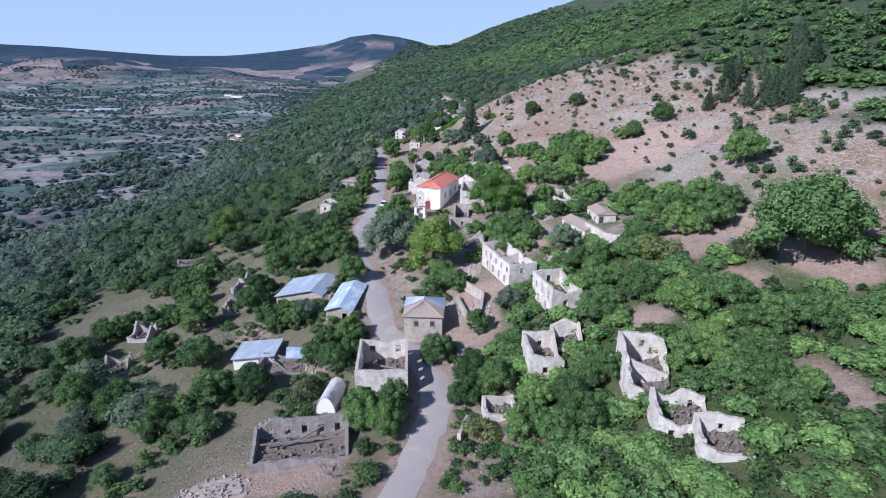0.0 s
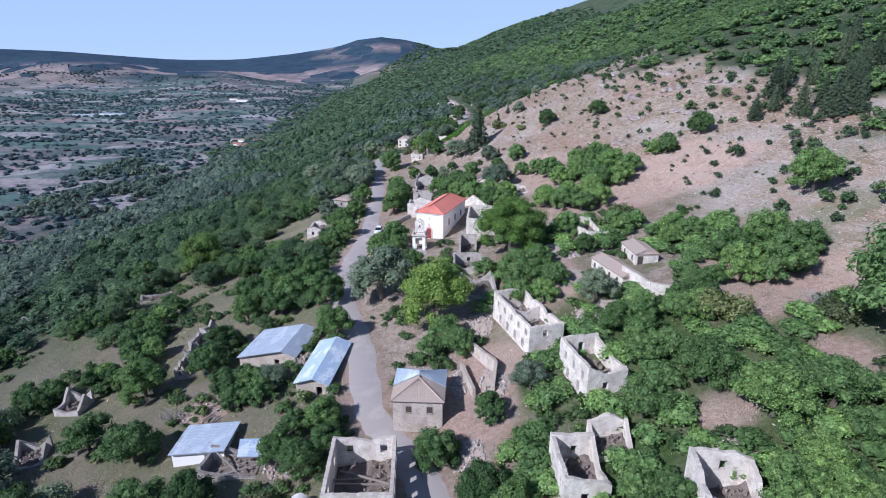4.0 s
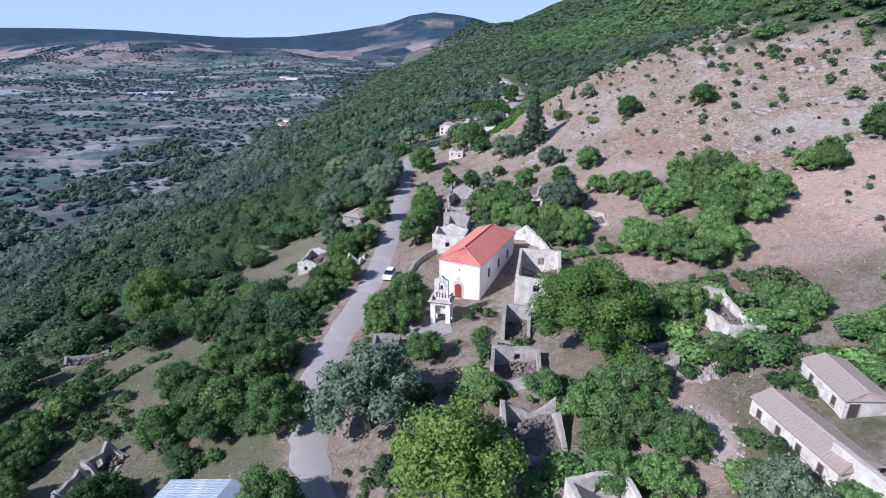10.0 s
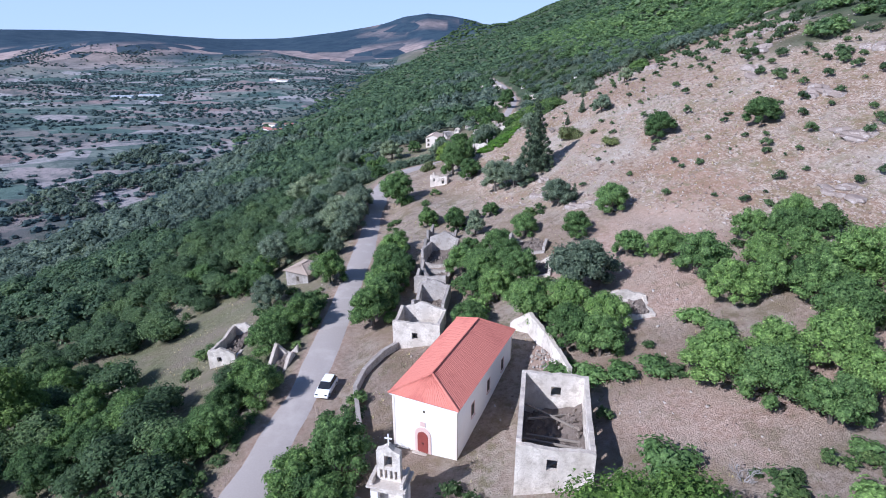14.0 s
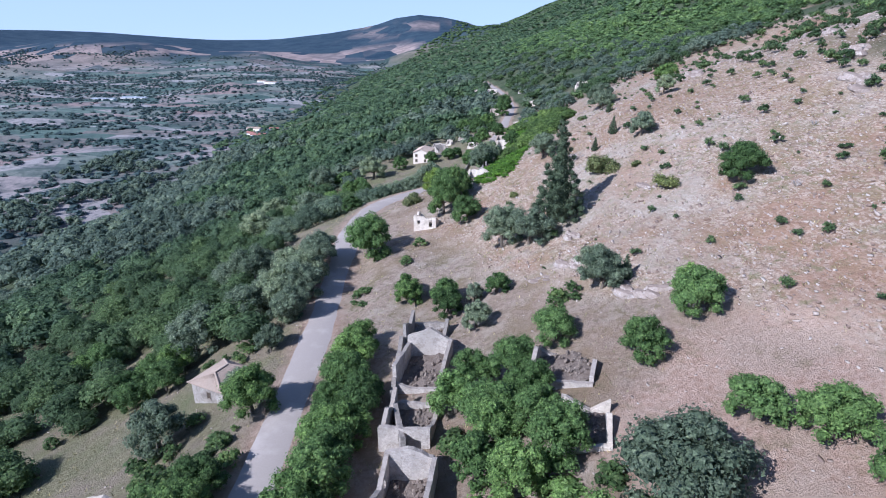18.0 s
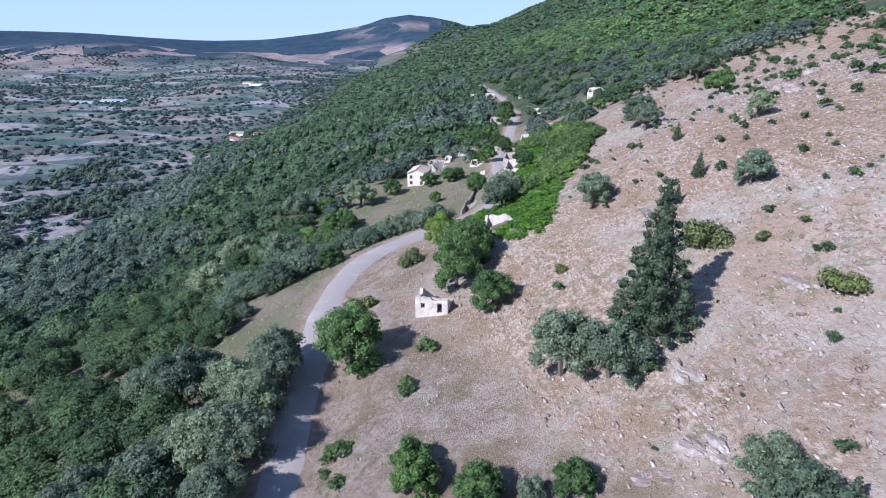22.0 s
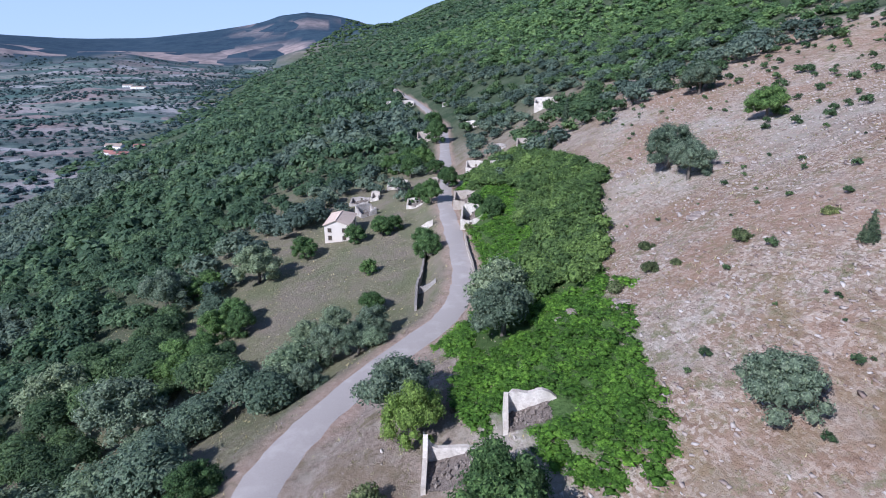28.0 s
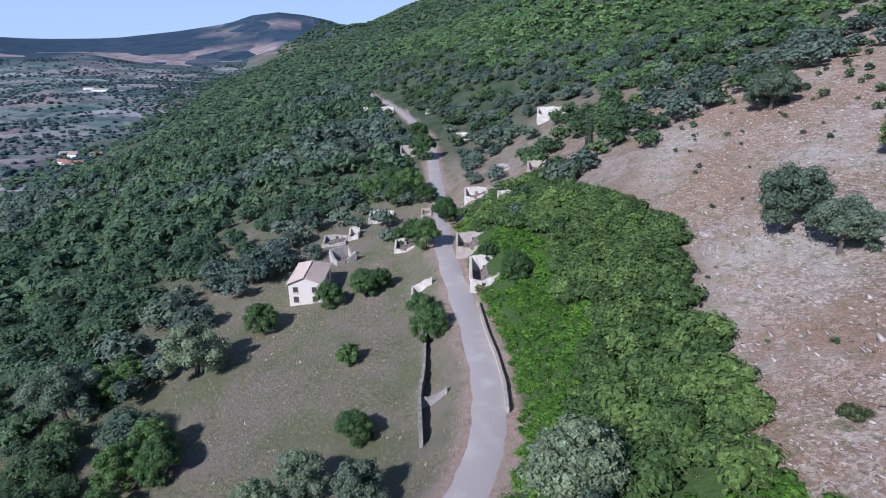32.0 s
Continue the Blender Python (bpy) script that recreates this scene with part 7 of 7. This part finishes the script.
    # lower scrub between the ruins and along the road
    p, g = spread(-85, 75, 50, 262, 1.9, 18)
    x, y = p[:, 0], p[:, 1]
    u = x - road_x(y)
    belt = np.where(u < 0, np.interp(-u, [3.6, 5, 15, 24, 60], [0.25, 0.85, 0.55, 0.34, 0.28]) * np.interp(y, [50, 104, 140, 180, 200, 262], [0.85, 0.9, 0.7, 0.7, 0.35, 0.3]), np.interp(u, [3.6, 6, 14, 60], [0.1, 0.5, 0.55, 0.5]) * np.interp(y, [50, 112, 125, 160, 185, 215, 262], [1.6, 1.6, 0.95, 0.85, 0.35, 0.12, 0.05]))
    keep = (wave(x, y, 7) * 0.75 + 0.25 * wave(x, y, 2.5) > 0.80 - 0.62 * belt) & (bare_earth(x, y) < 0.4) & (bare_slope(x, y) < 0.3) & clear(p, 3.4, 0.3)
    p = p[keep]
    scatter("low_scrub", "low green bushes and brambles between ruins and road", p, g.uniform(1.2, 3.4, len(p)), g.uniform(0.55, 0.95, len(p)), "low5", 46, 0.098, LEAF_SCRUB)
    # scrub on the mountain side
    p, g = spread(60, 560, -100, 1250, 6.2, 13)
    u = p[:, 0] - road_x(p[:, 1])
    bare = bare_slope(p[:, 0], p[:, 1])
    keep = (u > np.where(p[:, 1] > 440, 62, 95) + 30 * (wave(p[:, 0], p[:, 1], 40) - 0.5)) & (bare < 0.6) & (wave(p[:, 0], p[:, 1], 26) > 0.10) & clear(p)
    near = (u < 240) & (p[:, 1] < 620)
    keep &= near | (g.random(len(p)) < 0.5)
    for which in (True, False):
        q = p[keep & (near == which)]
        scatter("mountain_scrub", "dense green scrub over the mountain side" + ("" if which else ", far off"), q, g.uniform(4.5, 9.5, len(q)) if which else g.uniform(7, 14, len(q)), np.full(len(q), 0.7), "low6" if which else "low3", 70 if which else 15, 0.08 if which else 0.15, LEAF_MOUNTAIN)
    # bushes on the stony slope
    p, g = spread(0, 190, 95, 470, 4.4, 14)
    bare = bare_slope(p[:, 0], p[:, 1])
    u = p[:, 0] - road_x(p[:, 1])
    keep = (bare > 0.4) & (g.random(len(p)) < np.interp(u, [30, 60, 80, 110], [0.26, 0.44, 0.66, 0.9])) & clear(p)
    p, u = p[keep], u[keep]
    scatter("slope_bushes", "small dusty bushes dotted over the stony slope", p, 0.45 + 1.5 * g.random(len(p)) ** 2 + np.interp(u, [45, 75, 110], [0.3, 2.1, 3.6]) * g.random(len(p)) ** 1.5, np.full(len(p), 1.0), "low5", 56, 0.085, LEAF_FAR)
    # groves round the far houses
    p, g = spread(20, 150, 400, 900, 6.2, 15)
    keep = (g.random(len(p)) < 0.8) & clear(p, 8.0, 4.5) & (wave(p[:, 0], p[:, 1], 20) > 0.22)
    p = p[keep]
    half = wave(p[:, 0], p[:, 1], 14) > 0.5
    size = g.uniform(4.8, 9.2, len(p))
    scatter("far_grove", "grey-green olive trees round the far houses", p[half], size[half], np.full(half.sum(), 0.9), "low6", 90, 0.075, LEAF_HAZED_OLIVE)
    scatter("far_oaks", "dark green oak trees round the far houses", p[~half], size[~half], np.full((~half).sum(), 0.95), "low6", 90, 0.075, LEAF_FAR)
    p, g = spread(-330, 500, 900, 2600, 16, 16)
    keep = (g.random(len(p)) < 0.85) & ((p[:, 0] > -180) | (wave(p[:, 0], p[:, 1], 90) > 0.4))
    p = p[keep]
    scatter("far_woodland", "far dark wood along the foot of the mountain", p, g.uniform(11, 20, len(p)), np.full(len(p), 0.6), "low1", 7, 0.3, LEAF_HAZED_WOOD)
    p, g = spread(-250, 1100, 2600, 4500, 27, 19)
    p = p[(p[:, 0] > (p[:, 1] - 2600) * 0.12 - 150) & (g.random(len(p)) < 0.9)]
    scatter("far_woodland", "far dark wood over the shoulder of the mountain", p, g.uniform(20, 34, len(p)), np.full(len(p), 0.5), "low1", 5, 0.3, LEAF_FAR)
    # hedges and groves of the plain
    p, g = spread(-1900, -240, -200, 2800, 12, 17)
    d = road_x(p[:, 1]) - p[:, 0]
    line = np.abs((wave(p[:, 0], p[:, 1] * 2, 110) * 6) % 1 - 0.5) < 0.10
    grove = wave(p[:, 0], p[:, 1] * 1.6, 120) > np.interp(d, [300, 450, 900, 1500], [0.24, 0.40, 0.56, 0.64])
    keep = (line | grove) & (d > 300) & (g.random(len(p)) < 0.7)
    p = p[keep]
    scatter("field_trees", "trees along the field edges in the valley", p, g.uniform(6, 14, len(p)), np.full(len(p), 0.65), "low1", 7, 0.28, LEAF_PLAIN_HAZED)


woods()


# ---- ivy, hedges, stones and weeds ----
def ground_cover():
    p, g = spread(4, 66, 284, 420, 1.2, 31)
    x, y = p[:, 0], p[:, 1]
    u = x - road_x(y)
    d, _ = road_gap(x, y)
    edge = np.interp(y, [284, 300, 318, 335, 352, 372, 402], [22, 27, 31, 39, 47, 52, 52])
    low = np.interp(y, [284, 292, 300, 314, 330], [17, 14, 9, 12, 10])
    inside = (x < edge + (wave(x, y, 5) - 0.5) * 4) & (x > low - 1.0) & (d > 4.2) & (u > 2)
    p = p[inside & clear(p, 3.5, 1.2)]
    rim = np.interp(p[:, 1], [284, 300, 318, 335, 352, 372, 402], [22, 27, 31, 39, 47, 52, 52]) - p[:, 0]
    hedge = (rim + 7 * (wave(p[:, 0], p[:, 1], 9) - 0.5) < np.interp(p[:, 1], [292, 300, 314, 321, 372, 420], [-9, -6, -2, 12, 14, 17]))
    thin = g.random(len(p)) < 0.45
    scatter("ivy_cover", "bright green ivy and bramble over the bank", p[~hedge], g.uniform(2.6, 3.9, (~hedge).sum()), g.uniform(0.25, 0.5, (~hedge).sum()), "low5", 60, 0.058, LEAF_IVY)
    hedge &= thin
    scatter("hedge_growth", "taller dark green bushes rising from the ivy bank", p[hedge], g.uniform(3.0, 6.2, hedge.sum()), g.uniform(0.65, 1.0, hedge.sum()), "low7", 120, 0.062, LEAF_HEDGE)


def stones(name, label, p, size, mat, seed, turn=None):
    """Broken stones lying on the ground, as one mesh."""
    g = np.random.default_rng(seed)
    n = len(p)
    box = np.array([(x, y, z) for z in (-1, 1) for x, y in ((-1, -1), (1, -1), (1, 1), (-1, 1))], float)
    f = np.array([(3, 2, 1), (3, 1, 0), (4, 5, 6), (4, 6, 7), (0, 1, 5), (0, 5, 4), (1, 2, 6), (1, 6, 5), (2, 3, 7), (2, 7, 6), (3, 0, 4), (3, 4, 7)])
    v = box[None] * g.uniform(0.3, 1.0, (n, 8, 3)) * np.stack([size, size * g.uniform(0.3, 0.7, n), size * g.uniform(0.3, 0.6, n)], -1)[:, None] * 0.5
    a = g.random(n) * 6.28 if turn is None else turn + g.normal(size=n) * 0.3
    c, s = np.cos(a)[:, None], np.sin(a)[:, None]
    x, y = v[..., 0] * c - v[..., 1] * s, v[..., 0] * s + v[..., 1] * c
    z = v[..., 2] + v[..., 0] * g.uniform(-0.5, 0.5, (n, 1))
    out = np.stack([x + p[:, 0, None], y + p[:, 1, None], z + (height(p[:, 0], p[:, 1]) + size * 0.08)[:, None]], -1).reshape(-1, 3)
    faces = (f[None] + (np.arange(n) * 8)[:, None, None]).reshape(-1, 3)
    tagged(new(name, fast_mesh(name, out, faces, mat)), label, "stones", kind="stuff")


def loose_stones():
    p, g = spread(-6, 108, 120, 425, 0.84, 41)
    keep = (bare_slope(p[:, 0], p[:, 1]) + 0.35 * step(p[:, 0] - road_x(p[:, 1]), 5, 12) > 0.3 + 0.6 * g.random(len(p))) & (g.random(len(p)) < 0.75) & (wave(p[:, 0], p[:, 1], 7) > 0.24) & ~inside_built(p, 0.1) & (ivy_bank(p[:, 0], p[:, 1]) < 0.3) & (road_gap(p[:, 0], p[:, 1])[0] > 3.0)
    p = p[keep]
    stones("scree_stones", "pale broken stones over the pinkish slope", p, 0.2 + 0.5 * g.random(len(p)) ** 2.0, SCREE_STONE, 42, -1.42)
    p, g = spread(10, 112, 150, 420, 1.3, 47)
    keep = (bare_slope(p[:, 0], p[:, 1]) > 0.5) & (wave(p[:, 0], p[:, 1], 22) * 0.6 + wave(p[:, 0], p[:, 1], 6) * 0.4 > 0.46) & (ivy_bank(p[:, 0], p[:, 1]) < 0.1)
    p = p[keep]
    stones("broken_ledges", "broken pale limestone ledges over the slope", p, 0.22 + 0.62 * g.random(len(p)) ** 2.5, SCREE_STONE, 48, -1.5)
    p, g = spread(20, 130, 150, 330, 6.0, 43)
    keep = (bare_slope(p[:, 0], p[:, 1]) > 0.5) & (wave(p[:, 0], p[:, 1], 30) > 0.5) & (g.random(len(p)) < 0.7)
    p = p[keep]
    stones("rock_outcrops", "pale limestone outcrops on the slope", p, 0.4 + 0.7 * g.random(len(p)) ** 2, SCREE_STONE, 44, -1.42)
    p, g = spread(-70, 60, 55, 420, 1.7, 45)
    d, _ = road_gap(p[:, 0], p[:, 1])
    keep = (d > 3.2) & (g.random(len(p)) < 0.35 + 0.4 * (bare_earth(p[:, 0], p[:, 1]) > 0.3)) & (bare_slope(p[:, 0], p[:, 1]) < 0.5) & ~inside_built(p, 0.1)
    p = p[keep]
    stones("field_stones", "scattered grey field stones in dry grass", p, 0.12 + 0.4 * g.random(len(p)) ** 3, SCREE_STONE, 46)


def weeds():
    """Tufts of dry grass and low herbs, as one mesh."""
    p, g = spread(-75, 75, 50, 420, 1.15, 51)
    d, _ = road_gap(p[:, 0], p[:, 1])
    keep = (d > 2.7) & (g.random(len(p)) < np.where(bare_slope(p[:, 0], p[:, 1]) > 0.5, 0.55, 0.66)) & (bare_earth(p[:, 0], p[:, 1]) < 0.6) & (wave(p[:, 0], p[:, 1], 6) > 0.33) & ~inside_built(p, 0.2)
    p = p[keep]
    n, k = len(p), 6
    z = height(p[:, 0], p[:, 1])
    a = g.random((n, k)) * 6.28
    s = g.uniform(0.12, 0.4, (n, k)) * g.uniform(0.5, 1.2, (n, 1))
    root = np.stack([p[:, 0, None] + np.cos(a) * 0.12, p[:, 1, None] + np.sin(a) * 0.12, np.repeat(z[:, None] - 0.02, k, 1)], -1)
    side = np.stack([-np.sin(a), np.cos(a), 0 * a], -1) * s[..., None] * 0.16
    tip = np.stack([np.cos(a) * s * 0.8, np.sin(a) * s * 0.8, s], -1)
    v = np.stack([root - side, root + side, root + tip], 2).reshape(-1, 3)
    me = fast_mesh("dry_weeds", v, np.arange(len(v)).reshape(-1, 3), WEED, np.repeat(g.random(n), 3 * k))
    tagged(new("dry_weeds", me), "dry grass tufts and low herbs on the slope", "weeds", kind="stuff")


ground_cover()
loose_stones()
weeds()
